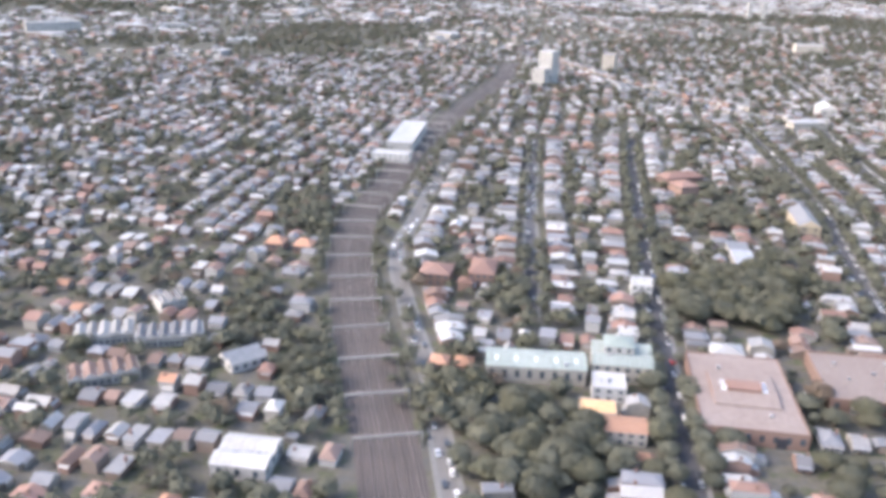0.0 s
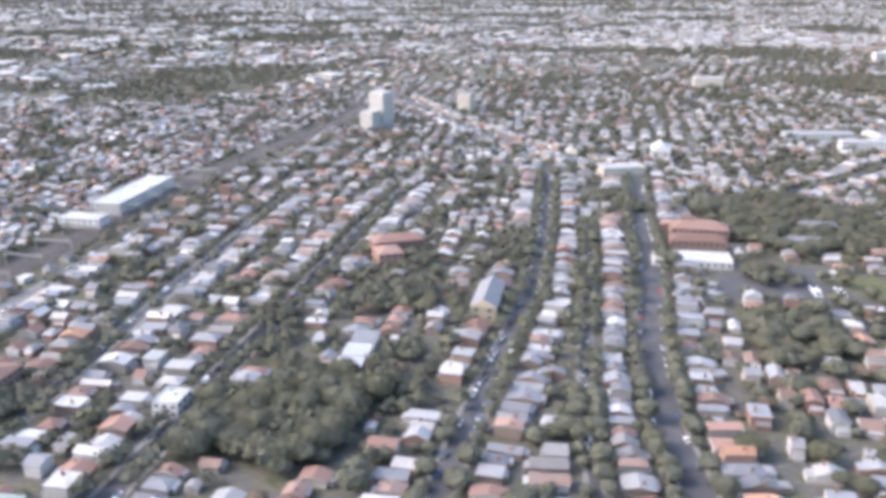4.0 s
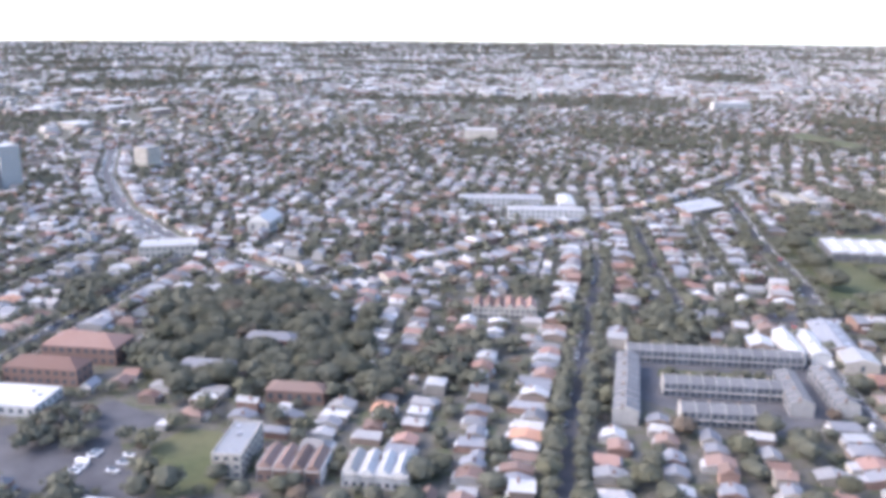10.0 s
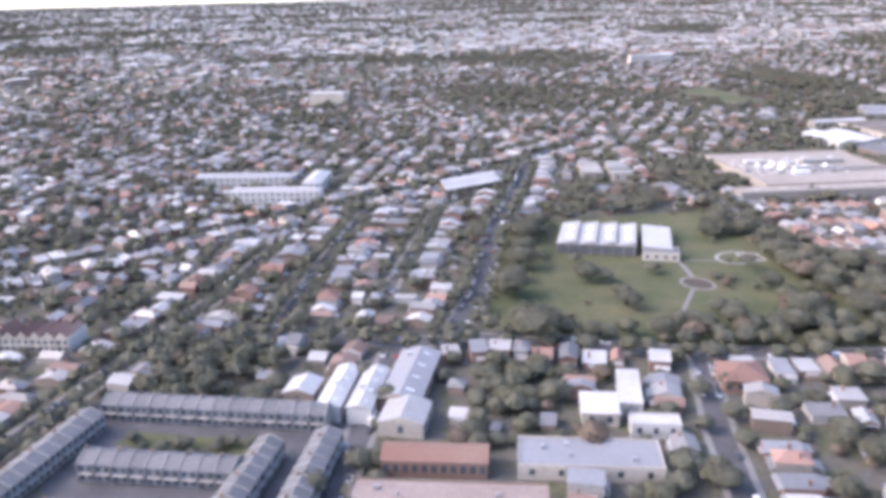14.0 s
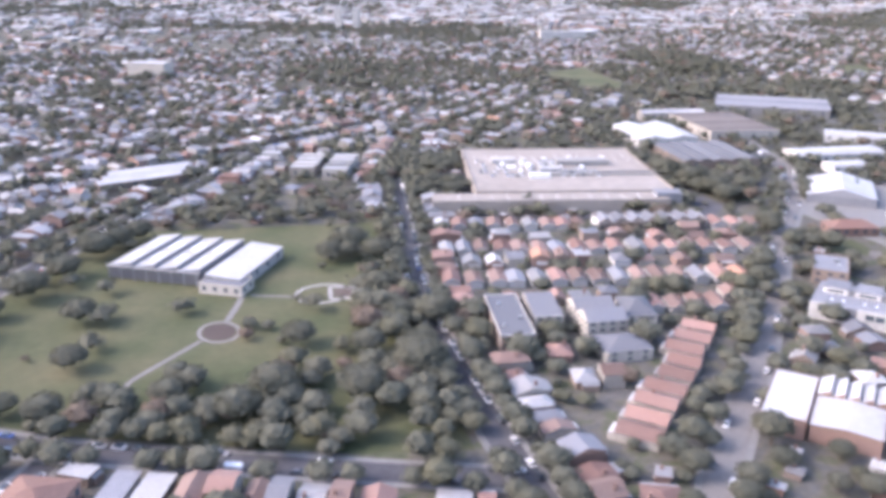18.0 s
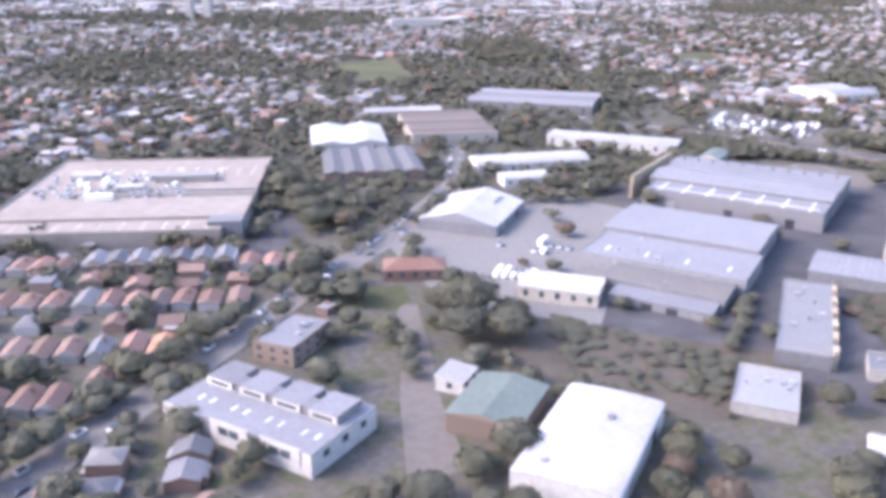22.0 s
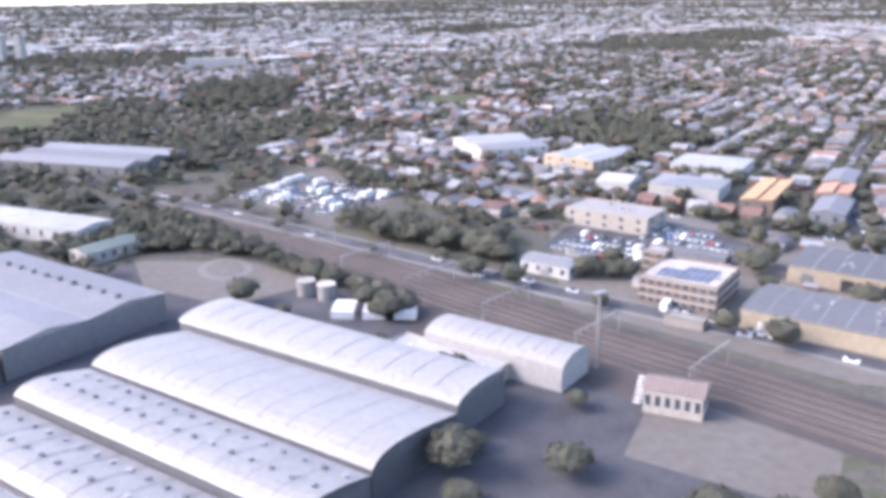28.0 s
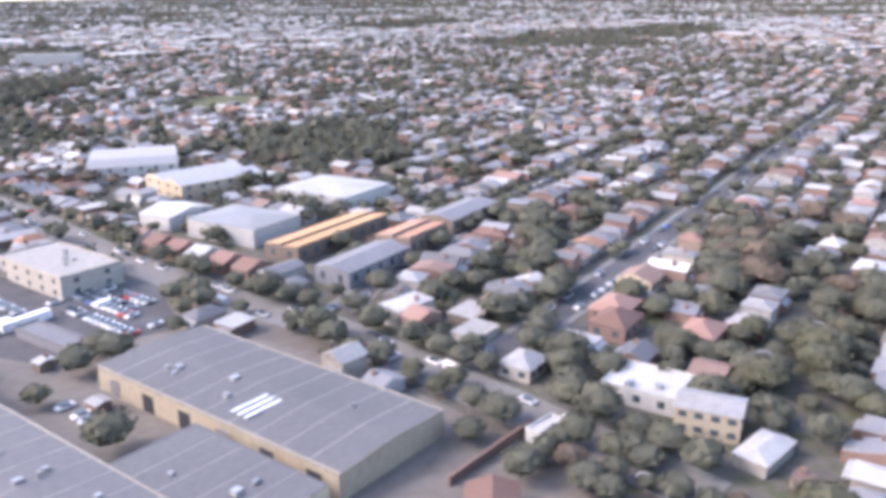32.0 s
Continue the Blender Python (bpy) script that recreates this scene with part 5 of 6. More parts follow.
def place_house(x, y, ang, w, d, storeys=0, shape=None, roofing=None, walling=None):
    if not free_rect(x, y, w * 0.9, d * 0.9, ang):
        return False
    mark_rect(x, y, w, d, ang, 2, 0.3)
    h = 3.1 if (storeys or (1 if rng.random() < 0.76 else 2)) == 1 else 5.4
    inner = x < 1250
    shape = int(rng.choice([0, 1, 2, 3], p=[0.5, 0.22, 0.14, 0.14] if inner else [0.36, 0.26, 0.28, 0.1])) if shape is None else shape
    r = roof_pick(x, y) if roofing is None else roofing
    if shape == 3:
        r = int(rng.choice([3, 5, 6]))
    x, y, ang = x + rng.uniform(-0.6, 0.6), y + rng.uniform(-0.6, 0.6), ang + rng.uniform(-2, 2)
    HOUSES.append((x, y, ang, w, d, h, rng.uniform(1.2, 2.3), shape, r, int(rng.choice(4, p=[0.25, 0.27, 0.25, 0.23] if inner else [0.27, 0.13, 0.31, 0.29])) if walling is None else walling))
    return True


def row_of_houses(line, off, wmin, wmax, dmin, dmax, gap=0.6, gaps=0.0, **k):
    left = 0.0
    for p, d in resample(line, 1.0):
        if left > 0:
            left -= 1.0
            continue
        w, dep = rng.uniform(wmin, wmax), rng.uniform(dmin, dmax)
        side = 1 if off > 0 else -1
        n = Vector((-d.y, d.x)) * side
        c = p + d * (w / 2) + n * (abs(off) + dep / 2)
        ang = math.degrees(math.atan2(d.y, d.x)) + (0 if side > 0 else 180)
        if rng.random() < gaps:
            left = w
        elif place_house(c.x, c.y, ang, w, dep, **k):
            left = w + gap


terrace_row("row of brick terraces with dark roofs and white parapets", 1434, 318, 60, 13, -20, 7, 4.6, 2.4, "brick_brown", "slate", 1)
# rows by the mall
MALL_ROWS = [[(1322, 354), (1478, 288)], [(1308, 319), (1466, 253)], [(1292, 281), (1432, 226)], [(1345, 227), (1396, 205)]]
for i, line in enumerate(MALL_ROWS):
    row_of_houses(line, 0.01, 6.2, 7.6, 15, 18, 0.7, storeys=1, shape=1, roofing=None, walling=1)
row_of_houses([(1300, 136), (1350, 172), (1400, 210)], 8.0, 7, 9, 14, 18, 0.8, storeys=1, shape=1, roofing=0, walling=0)
for line, width, houses, trees, cars in STREETS:
    if houses:
        for s in (-1, 1):
            row_of_houses(line, s * (width / 2 + 5.2), 4.6, 9.0, 11, 19, 0.5, 0.1)
for x, y in ((1380, 167), (1391, 163), (1401, 151), (1409, 139), (1423, 133), (1416, 150)):
    place_house(x, y, 32, 7, 10, 1)


def woods_at(x, y):
    """Where the far land is wooded: long uneven bands, 1 at their middle."""
    a = np.sin(y / 120.0 + 1.8 * np.sin(x / 330.0 + 0.7) + x / 800.0) + 0.8 * np.sin(x / 190.0 + y / 260.0 + 2.0 * np.sin(y / 410.0)) + 0.5 * np.sin(x / 70.0 + 1.5 * np.sin(y / 90.0))
    return np.clip(a - 0.35, 0, 1)


def fill(poly, ang, pitch, wmin, wmax, dmin, dmax, skip=0.05, turned=None):
    """Back-to-back rows of houses over a district, at the angle of its streets; some blocks lie across them."""
    if turned is None:
        fill(poly, ang, pitch, wmin, wmax, dmin, dmax, skip, False)
        fill(poly, ang + 90, pitch, wmin, wmax, dmin, dmax, skip, True)
        return
    c, s = math.cos(radians(ang)), math.sin(radians(ang))
    P = np.array(poly)
    u, v = P[:, 0] * c + P[:, 1] * s, -P[:, 0] * s + P[:, 1] * c
    vv = v.min()
    while vv < v.max():
        uu = u.min()
        while uu < u.max():
            w, d = rng.uniform(wmin, wmax), rng.uniform(dmin, dmax)
            x, y = (uu + w / 2) * c - vv * s, (uu + w / 2) * s + vv * c
            x, y = x + 3.0 * math.sin(uu / 41.0 + vv), y + 3.0 * math.sin(uu / 53.0 + 2 * vv)
            block = math.sin(math.floor(x / 95.0) * 12.9 + math.floor((y + 0.3 * x) / 80.0) * 78.2) * 43.7
            if (block - math.floor(block) < 0.36) != turned:
                uu += 4
                continue
            if x > 1350 and y > (430 if x < 1850 else 560) and woods_at(x, y) > (0.5 if x < 1850 else 0.75):
                uu += 6
                continue
            if inside(x, y, poly) and rng.random() > skip:
                if not place_house(x, y + 0.0, ang + (180 if rng.random() < 0.5 else 0), w, d):
                    uu += 3
                    continue
            uu += w + (rng.uniform(0.0, 0.5) if x < 1250 and rng.random() < 0.8 else rng.uniform(0.5, 3.0))
        vv += pitch * rng.uniform(0.92, 1.1)


# pockets of big trees between the houses, kept free of them
POCKETS = []
for k in range(520):
    x, y = (rng.uniform(-60, 1280), rng.uniform(150, 1250)) if k < 360 else (rng.uniform(1900, 2750), rng.uniform(150, 1200))
    L, W = rng.uniform(14, 40), rng.uniform(9, 17)
    if free_rect(x, y, L, W, 52):
        mark_rect(x, y, L, W, 52, 3, 0.0)
        POCKETS.append((x, y, L, W))
fill([(-60, -150), (330, -150), (330, 620), (900, 1250), (-60, 1250)], 52, 18.5, 4.6, 8, 9, 14, 0.14)
fill([(330, -150), (1060, -150), (1240, 470), (1300, 600), (900, 1250), (330, 620)], 52, 20, 4.8, 8, 9, 15, 0.22)
fill([(1060, -150), (1290, -150), (1290, 200), (1060, 260)], -34, 26, 8, 14, 12, 18, 0.15)
fill([(1240, 430), (1560, 560), (1700, 900), (1700, 1250), (900, 1250), (1300, 600)], 40, 23, 5.5, 9, 10, 15, 0.3)
fill([(1290, 130), (1480, 130), (1480, 300), (1310, 350)], -22, 19, 6, 8.5, 10, 13, 0.08)
fill([(1280, -150), (1560, -150), (1540, 110), (1380, 140)], 36, 20, 6, 8.5, 11, 15, 0.1)
fill([(1280, -150), (2080, -150), (2080, 70), (1850, 90), (1520, 100), (1380, 140)], 36, 24, 7, 11, 11, 16, 0.25)
fill([(1920, 380), (2060, 200), (2110, -150), (2900, -150), (2900, 1250), (1800, 1250), (1820, 700)], 32, 19, 7, 11, 10, 14, 0.1)
fill([(1916, 430), (1975, 405), (1962, 320), (1945, 318), (1922, 350)], 30, 22, 8, 12, 11, 15, 0.1)
fill([(1600, 600), (1820, 640), (1800, 1250), (1700, 1250)], 32, 30, 9, 16, 14, 24, 0.2)

# sheds and garages in the yards
n_house = len(HOUSES)
for _ in range(7000):
    x, y = rng.uniform(-60, 2700), rng.uniform(90, 1200)
    if not 1500 < x < 1930 or y > 560:
        w, d = rng.uniform(2.6, 5.5), rng.uniform(3.5, 7.0)
        a = 52.0 if x < 1300 else 32.0
        if y > (x - 2000) * 0.42 - 40 and free_rect(x, y, w, d, a):
            mark_rect(x, y, w, d, a, 2, 0.0)
            HOUSES.append((x, y, a, w, d, rng.uniform(2.2, 2.9), rng.uniform(0.4, 1.0), int(rng.choice([0, 1, 3])), int(rng.choice([3, 5, 6, 1])), int(rng.integers(0, 4))))
H = np.array(HOUSES)
near = np.argsort(H[:n_house, 1] / (176 - 0.044 * H[:n_house, 0]) + np.where(H[:n_house, 1] / (176 - 0.044 * H[:n_house, 0]) < 0.85, 9, 0))
# the houses of the nearest rows are single things, the rest are joined
single = set(near[:305].tolist())


def house_mesh_parts(w, d, h, rise, shape, roofing, walling):
    """Parts of one house about its own centre; the front looks to -y."""
    g = Geo().box(0, 0, 0, h, w, d * 0.74)
    out = [("wall", g, WALLS[walling])]
    e, a, b = 0.45, w / 2, d * 0.37
    g = Geo()
    if shape == 0:
        g.prism([(-b - e, h - 0.05), (b + e, h - 0.05), (0, h + rise)], -a - 0.1, a + 0.1, 0, 1)
    elif shape == 1:
        g.prism([(-a - e, h - 0.05), (a + e, h - 0.05), (0, h + rise)], -b - e, b + e, 0, 1, "y")
    elif shape == 2:
        q = min(a, b) * 0.95
        A = [(-a - e, -b - e, h), (a + e, -b - e, h), (a + e, b + e, h), (-a - e, b + e, h)]
        r = [(0, -b + q, h + rise), (0, b - q, h + rise)] if b >= a else [(-a + q, 0, h + rise), (a - q, 0, h + rise)]
        if b >= a:
            g.face([A[0], A[1], r[0]])
            g.face([A[1], A[2], r[1], r[0]])
            g.face([A[2], A[3], r[1]])
            g.face([A[3], A[0], r[0], r[1]])
        else:
            g.face([A[0], A[1], r[1], r[0]])
            g.face([A[1], A[2], r[1]])
            g.face([A[2], A[3], r[0], r[1]])
            g.face([A[3], A[0], r[0]])
        g.face(A[::-1], 1)
    else:
        g.box(0, 0, h, h + 0.35, w + 0.3, d * 0.74 + 0.3)
    out.append(("roof", g, (ROOFS[roofing], WALLS[walling])))
    k, g = None, Geo().prism([(b, 0), (b + d * 0.26, 0), (b + d * 0.26, 2.5), (b, min(h, 3.6))], -a * 0.92, a * 0.55, 1, 1)
    g.m[2] = 0
    if shape == 1 and walling == 1:
        # white boards along the front gable
        k = Geo()
        for q in (-1, 1):
            k.face([(q * (a + e), -b - e - 0.02, h - 0.3), (q * (a + e), -b - e - 0.02, h + 0.1), (0, -b - e - 0.02, h + rise + 0.1), (0, -b - e - 0.02, h + rise - 0.35)])
        out.append(("bargeboard", k, "white_wall"))
    out.append(("rear_wing", g, (ROOFS[3], WALLS[walling])))
    g = Geo()
    g.prism([(-b - 1.8, 2.55), (-b, 2.7), (-b, 3.2), (-b - 1.8, 2.7)], -a, a, 0, 0)
    out.append(("verandah", g, ROOFS[3 if roofing != 4 else 6]))
    out.append(("chimney", Geo().box(a * 0.6, b * 0.3, h, h + rise + 0.9, 0.7, 0.9), "brick_red"))
    for s in (-0.5, 0.45):
        out.append(("window", Geo().box(a * s, -b - 0.02, 0.9 if h < 5 else 3.9, 2.3 if h < 5 else 5.4, 1.3, 0.12, bottom=True), "glass"))
    out.append(("door", Geo().box(0, -b - 0.02, 0.05, 2.1, 0.9, 0.12, bottom=True), "dark_opening"))
    return out


HOUSE_WORDS = {0: "weathered terracotta tiled", 1: "dull brown tiled", 2: "bright orange tiled", 3: "grey corrugated iron", 4: "dark slate", 5: "pale iron", 6: "mid-grey metal", 7: "white metal"}
WALL_WORDS = {0: "cream rendered", 1: "white rendered", 2: "red brick", 3: "brown brick"}
protos = {}


def near_house(x, y, ang, w, d, h, rise, shape, roofing, walling):
    shape, roofing, walling = int(shape), int(roofing), int(walling)
    key = (round(w / 1.5), round(d / 3), h, shape, roofing, walling)
    m = pose(x, y, 0, 0, 0, ang)
    if key in protos:
        return copy_thing(protos[key], m)
    ob = thing("house", "%s house with a %s %s roof" % (WALL_WORDS[walling], HOUSE_WORDS[roofing], ("gabled", "front-gabled", "hipped", "flat")[shape]), "house", x, y, 0, ang, "suburban houses")
    for n, g, mt in house_mesh_parts(w, d, h, rise, shape, roofing, walling):
        made = part(n, g, mt, top_part if n == "chimney" else ob)
        top_part = made if n == "roof" else (top_part if n != "wall" else None)
    protos[key] = ob
    return ob


for i in sorted(single):
    near_house(*HOUSES[i])


def many_houses(name, A, label):
    """Joined houses from an array of them: walls, roof of its shape, a rear wing."""
    verts, counts, loops, mats = [], [], [], []
    base = 0

    def add(P, faces, mat_rows):
        """P: (n, k, 3) corners; faces: index tuples with a slot row each."""
        nonlocal base
        n, k = P.shape[:2]
        verts.append(P.reshape(-1, 3))
        for f, mt in zip(faces, mat_rows):
            loops.append((base + np.arange(n)[:, None] * k + np.array(f)[None], mt, len(f)))
        base += n * k

    for shape in range(4):
        S = A[A[:, 7] == shape]
        if not len(S):
            continue
        x, y, ang, w, d, h, rise, _, roofing, walling = S.T
        c, s = np.cos(np.radians(ang)), np.sin(np.radians(ang))
        zb = hill(x, y)

        def pts(rows):
            q = [(np.broadcast_to(np.asarray(a, float), x.shape), np.broadcast_to(np.asarray(b, float), x.shape), np.broadcast_to(np.asarray(z, float), x.shape)) for a, b, z in rows]
            return np.stack([np.stack((x + a * c - b * s, y + a * s + b * c, zb + z), -1) for a, b, z in q], 1)

        a, b, e = w / 2, d * 0.37, 0.45
        wm, rm = walling.astype(int), roofing.astype(int) + 4
        add(pts([(-a, -b, -0.5), (a, -b, -0.5), (a, b, -0.5), (-a, b, -0.5), (-a, -b, h), (a, -b, h), (a, b, h), (-a, b, h)]),
            [(0, 1, 5, 4), (1, 2, 6, 5), (2, 3, 7, 6), (3, 0, 4, 7)], [wm] * 4)
        E_ = [(-a - e, -b - e, h), (a + e, -b - e, h), (a + e, b + e, h), (-a - e, b + e, h)]
        if shape == 0:
            add(pts(E_ + [(-a - e, 0, h + rise), (a + e, 0, h + rise)]), [(0, 1, 5, 4), (2, 3, 4, 5), (1, 2, 5), (3, 0, 4)], [rm, rm, wm, wm])
        elif shape == 1:
            add(pts(E_ + [(0, -b - e, h + rise), (0, b + e, h + rise)]), [(1, 2, 5, 4), (3, 0, 4, 5), (0, 1, 4), (2, 3, 5)], [rm, rm, wm, wm])
        elif shape == 2:
            q = np.minimum(a, b) * 0.9
            add(pts(E_ + [(-a + q, -b + q, h + rise), (a - q, b - q, h + rise)]), [(0, 1, 5, 4), (1, 2, 5), (2, 3, 4, 5), (3, 0, 4)], [rm] * 4)
        else:
            add(pts(E_ + [(p, q, h + 0.4) for p, q, _ in E_]), [(0, 1, 5, 4), (1, 2, 6, 5), (2, 3, 7, 6), (3, 0, 4, 7), (4, 5, 6, 7)], [wm] * 4 + [rm])
        if len(A) > 4000 and name.startswith("distant"):
            continue
        t = np.minimum(h, 3.4)
        add(pts([(-a, b, -0.5), (a * 0.5, b, -0.5), (a * 0.5, d / 2, -0.5), (-a, d / 2, -0.5), (-a, b, t), (a * 0.5, b, t), (a * 0.5, d / 2, 2.4), (-a, d / 2, 2.4)]),
            [(1, 2, 6, 5), (2, 3, 7, 6), (3, 0, 4, 7), (4, 5, 6, 7)], [wm] * 3 + [np.where(np.arange(len(x)) % 3 == 0, 9, 7)])
        k = (np.arange(len(x)) % 5 < 2)
        if k.any():
            x, y, c, s, zb, a, b, h, rise = (q[k] for q in (x, y, c, s, zb, a, b, h, rise))
            add(pts([(a * 0.5 + p, b * 0.3 + q, z) for z in (h, h + rise + 0.8) for p, q in ((-0.4, -0.5), (0.4, -0.5), (0.4, 0.5), (-0.4, 0.5))]),
                [(0, 1, 5, 4), (1, 2, 6, 5), (2, 3, 7, 6), (3, 0, 4, 7), (4, 5, 6, 7)], [np.full(k.sum(), 2)] * 5)
    L = np.concatenate([q.ravel() for q, _, _ in loops])
    N = np.concatenate([np.full(len(q), k) for q, _, k in loops])
    M = np.concatenate([mt for _, mt, _ in loops])
    me = big_mesh(name, np.concatenate(verts), N, L, M, [k + "_many" for k in WALLS + ROOFS])
    return tagged(new(name, me), label, "houses", "", "stuff")


rest = H[[i for i in range(len(H)) if i not in single]]
many_houses("suburban_houses", rest[rest[:, 0] < 900], "crowded terraces and cottages with tiled and iron roofs")
many_houses("suburban_houses", rest[(rest[:, 0] >= 900) & (rest[:, 0] < 1800)], "rows of cottages with red tiled and pale iron roofs")
many_houses("suburban_houses", rest[rest[:, 0] >= 1800], "bungalows with tiled and iron roofs among trees")


# ---- far suburbs ----
def far_points(n, d0, d1):
    """Even scatter over the land beyond the near suburbs, within reach of the view."""
    x, y = rng.uniform(-500, 8600, n), rng.uniform(600, 7400, n)
    dx = np.maximum(0, np.maximum(-x, x - 2000))
    d = np.hypot(dx, y)
    lim = np.where(x > 2900, 0, 1250)
    ok = (d > d0) & (d < d1) & (y > lim) & (y > (x - 2000) * 0.45) & (x > -120 - 0.05 * y)
    return x[ok], y[ok]


def far_houses(n, d0, d1, w0, w1, name, mix):
    x, y = far_points(n, d0, d1)
    keep = woods_at(x, y) < 0.3 + 0.5 * rng.random(len(x))
    x, y = x[keep], y[keep]
    k = len(x)
    patch = (np.floor(x / 320) * 7.3 + np.floor(y / 280) * 3.1) % 1.0
    ang = 20 + 60 * patch
    # gather into rows along the streets
    c, s = np.cos(np.radians(ang)), np.sin(np.radians(ang))
    u, v = x * c + y * s, -x * s + y * c
    v = np.round(v / 27) * 27 + rng.uniform(-2, 2, k)
    x, y = u * c - v * s, u * s + v * c
    w, d = rng.uniform(w0, w1, k), rng.uniform(w0 * 1.2, w1 * 1.5, k)
    big = rng.random(k) < 0.03 + np.clip((np.hypot(x - 1000, y) - 1200) / 2200, 0, 1) * 0.24 + 0.3 * ((x > 1400) & (np.hypot(np.maximum(x - 2000, 0), y) > 1500))
    w, d = np.where(big, w * rng.uniform(2, 4.5, k), w), np.where(big, d * rng.uniform(1.5, 3, k), d)
    h = np.where(big, rng.uniform(5, 9, k), np.where(rng.random(k) < 0.7, 3.4, 6.2))
    shape = np.where(big, 3, rng.choice(4, k, p=[0.3, 0.2, 0.4, 0.1]))
    roof = rng.choice(8, k, p=mix)
    # large roofs: pale sheds, drawn mostly white so that they also carry the haze
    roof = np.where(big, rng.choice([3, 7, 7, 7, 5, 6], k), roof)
    A = np.stack((x, y, ang + 90 * rng.integers(0, 2, k), w, d, h, rng.uniform(1.5, 2.8, k), shape, roof, rng.choice(4, k, p=[0.32, 0.26, 0.22, 0.2])), -1)
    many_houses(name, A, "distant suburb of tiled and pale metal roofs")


# roof mixes whiten with distance: real pale roofs, plus haze put into their colour
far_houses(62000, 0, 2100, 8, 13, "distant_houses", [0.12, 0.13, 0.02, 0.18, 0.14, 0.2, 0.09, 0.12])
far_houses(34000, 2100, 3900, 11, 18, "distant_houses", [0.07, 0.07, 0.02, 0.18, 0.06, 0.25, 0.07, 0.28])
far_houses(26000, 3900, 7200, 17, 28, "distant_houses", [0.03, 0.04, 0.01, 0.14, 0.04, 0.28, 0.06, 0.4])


# ---- trees ----
def crown_arrays(seed, lobes, leaves, leaf, flat=0.8, round_=1):
    """A crown of unit radius: rounded, uneven lobes with small leaf clumps standing off them."""
    r = np.random.default_rng(seed)
    a = 2 * math.pi * (np.arange(lobes) * 0.618 + r.uniform(0, 0.12, lobes))
    up = np.linspace(0.92, -0.2, lobes)
    out = np.sqrt(1 - up * up) * r.uniform(0.52, 0.66, lobes)
    C = np.stack((np.cos(a) * out, np.sin(a) * out, up * 0.52), -1)
    R = r.uniform(0.26, 0.36, lobes)
    C[0], R[0] = (0, 0, -0.02), 0.88
    k = np.where(r.random(leaves) < 0.4, 0, r.integers(0, lobes, leaves))
    n = r.normal(size=(leaves, 3))
    n[:, 2] = np.abs(n[:, 2]) * 0.9 - 0.25
    n /= np.linalg.norm(n, axis=1)[:, None]
    P = C[k] + n * R[k][:, None] * r.uniform(0.9, 1.14, leaves)[:, None]
    P[:, 2] *= flat
    nn = n + r.normal(size=n.shape) * 0.5
    nn /= np.linalg.norm(nn, axis=1)[:, None]
    a = np.cross(nn, r.normal(size=n.shape))
    a /= np.linalg.norm(a, axis=1)[:, None]
    b = np.cross(nn, a)
    s = leaf * r.uniform(0.6, 1.35, leaves)[:, None]
    Q = np.stack((P - a * s * 0.9 - b * s * 0.5, P + a * s * 0.9 - b * s * 0.5, P + b * s), 1)
    # the dense inside of each lobe
    axis = np.array([[1, 0, 0], [0, 1, 0], [-1, 0, 0], [0, -1, 0], [0, 0, 1], [0, 0, -1]], float)
    ball = axis[np.array([[0, 1, 4], [1, 2, 4], [2, 3, 4], [3, 0, 4], [1, 0, 5], [2, 1, 5], [3, 2, 5], [0, 3, 5]])]
    for _ in range(round_):
        A, B, D = ball[:, 0], ball[:, 1], ball[:, 2]
        E, F, H = (A + B) / 2, (B + D) / 2, (D + A) / 2
        ball = np.concatenate([np.stack(q, 1) for q in ((A, E, H), (E, B, F), (H, F, D), (E, F, H))])
        ball /= np.linalg.norm(ball, axis=2)[:, :, None]
    if round_:
        ball *= 1 + 0.13 * np.sin(7.0 * ball[:, :, :1] + 5.0 * ball[:, :, 1:2] + 4.0 * ball[:, :, 2:] + seed)
    inner = (C[:, None, None] + ball[None] * (R * (0.93 if round_ else 0.9))[:, None, None, None]) * (1, 1, flat)
    return np.concatenate((Q, inner.reshape(-1, 3, 3)))


TREE_SHAPES = [crown_arrays(k, 14, 1000, 0.075) for k in range(6)]
DENSE_SHAPES = [crown_arrays(100 + k, 9, 320, 0.1) for k in range(6)]
FINE_SHAPES = [crown_arrays(20 + k, 6, 110, 0.14) for k in range(6)]
SMALL_SHAPES = [crown_arrays(40 + k, 5, 26, 0.22, 0.8, 0) for k in range(6)]
MID_SHAPES = [crown_arrays(60 + k, 3, 10, 0.3, 0.8, 0) for k in range(6)]
TINY_SHAPES = [crown_arrays(80 + k, 2, 6, 0.5, 0.8, 0)[:-8] for k in range(5)]
LEAF = ["foliage", "foliage_light", "foliage_autumn"]
TREES = []  # x, y, radius, height, leaf


def plant(x, y, r=None, h=None, leaf=None, anywhere=False):
    i, j = cells(x, y)
    if not anywhere and occ[i, j] == 2:
        return
    r = rng.uniform(2.2, 4.6) if r is None else r
    h = r * rng.uniform(1.35, 1.9) if h is None else h
    leaf = int(rng.choice(3, p=[0.70, 0.24, 0.06])) if leaf is None else leaf
    TREES.append((x, y, r, h, leaf))


def trees_at(*spots, anywhere=False):
    """Single trees: place, radius, kind of leaf."""
    for x, y, r, lf in spots:
        plant(x, y, r, r * 1.5, lf, anywhere)


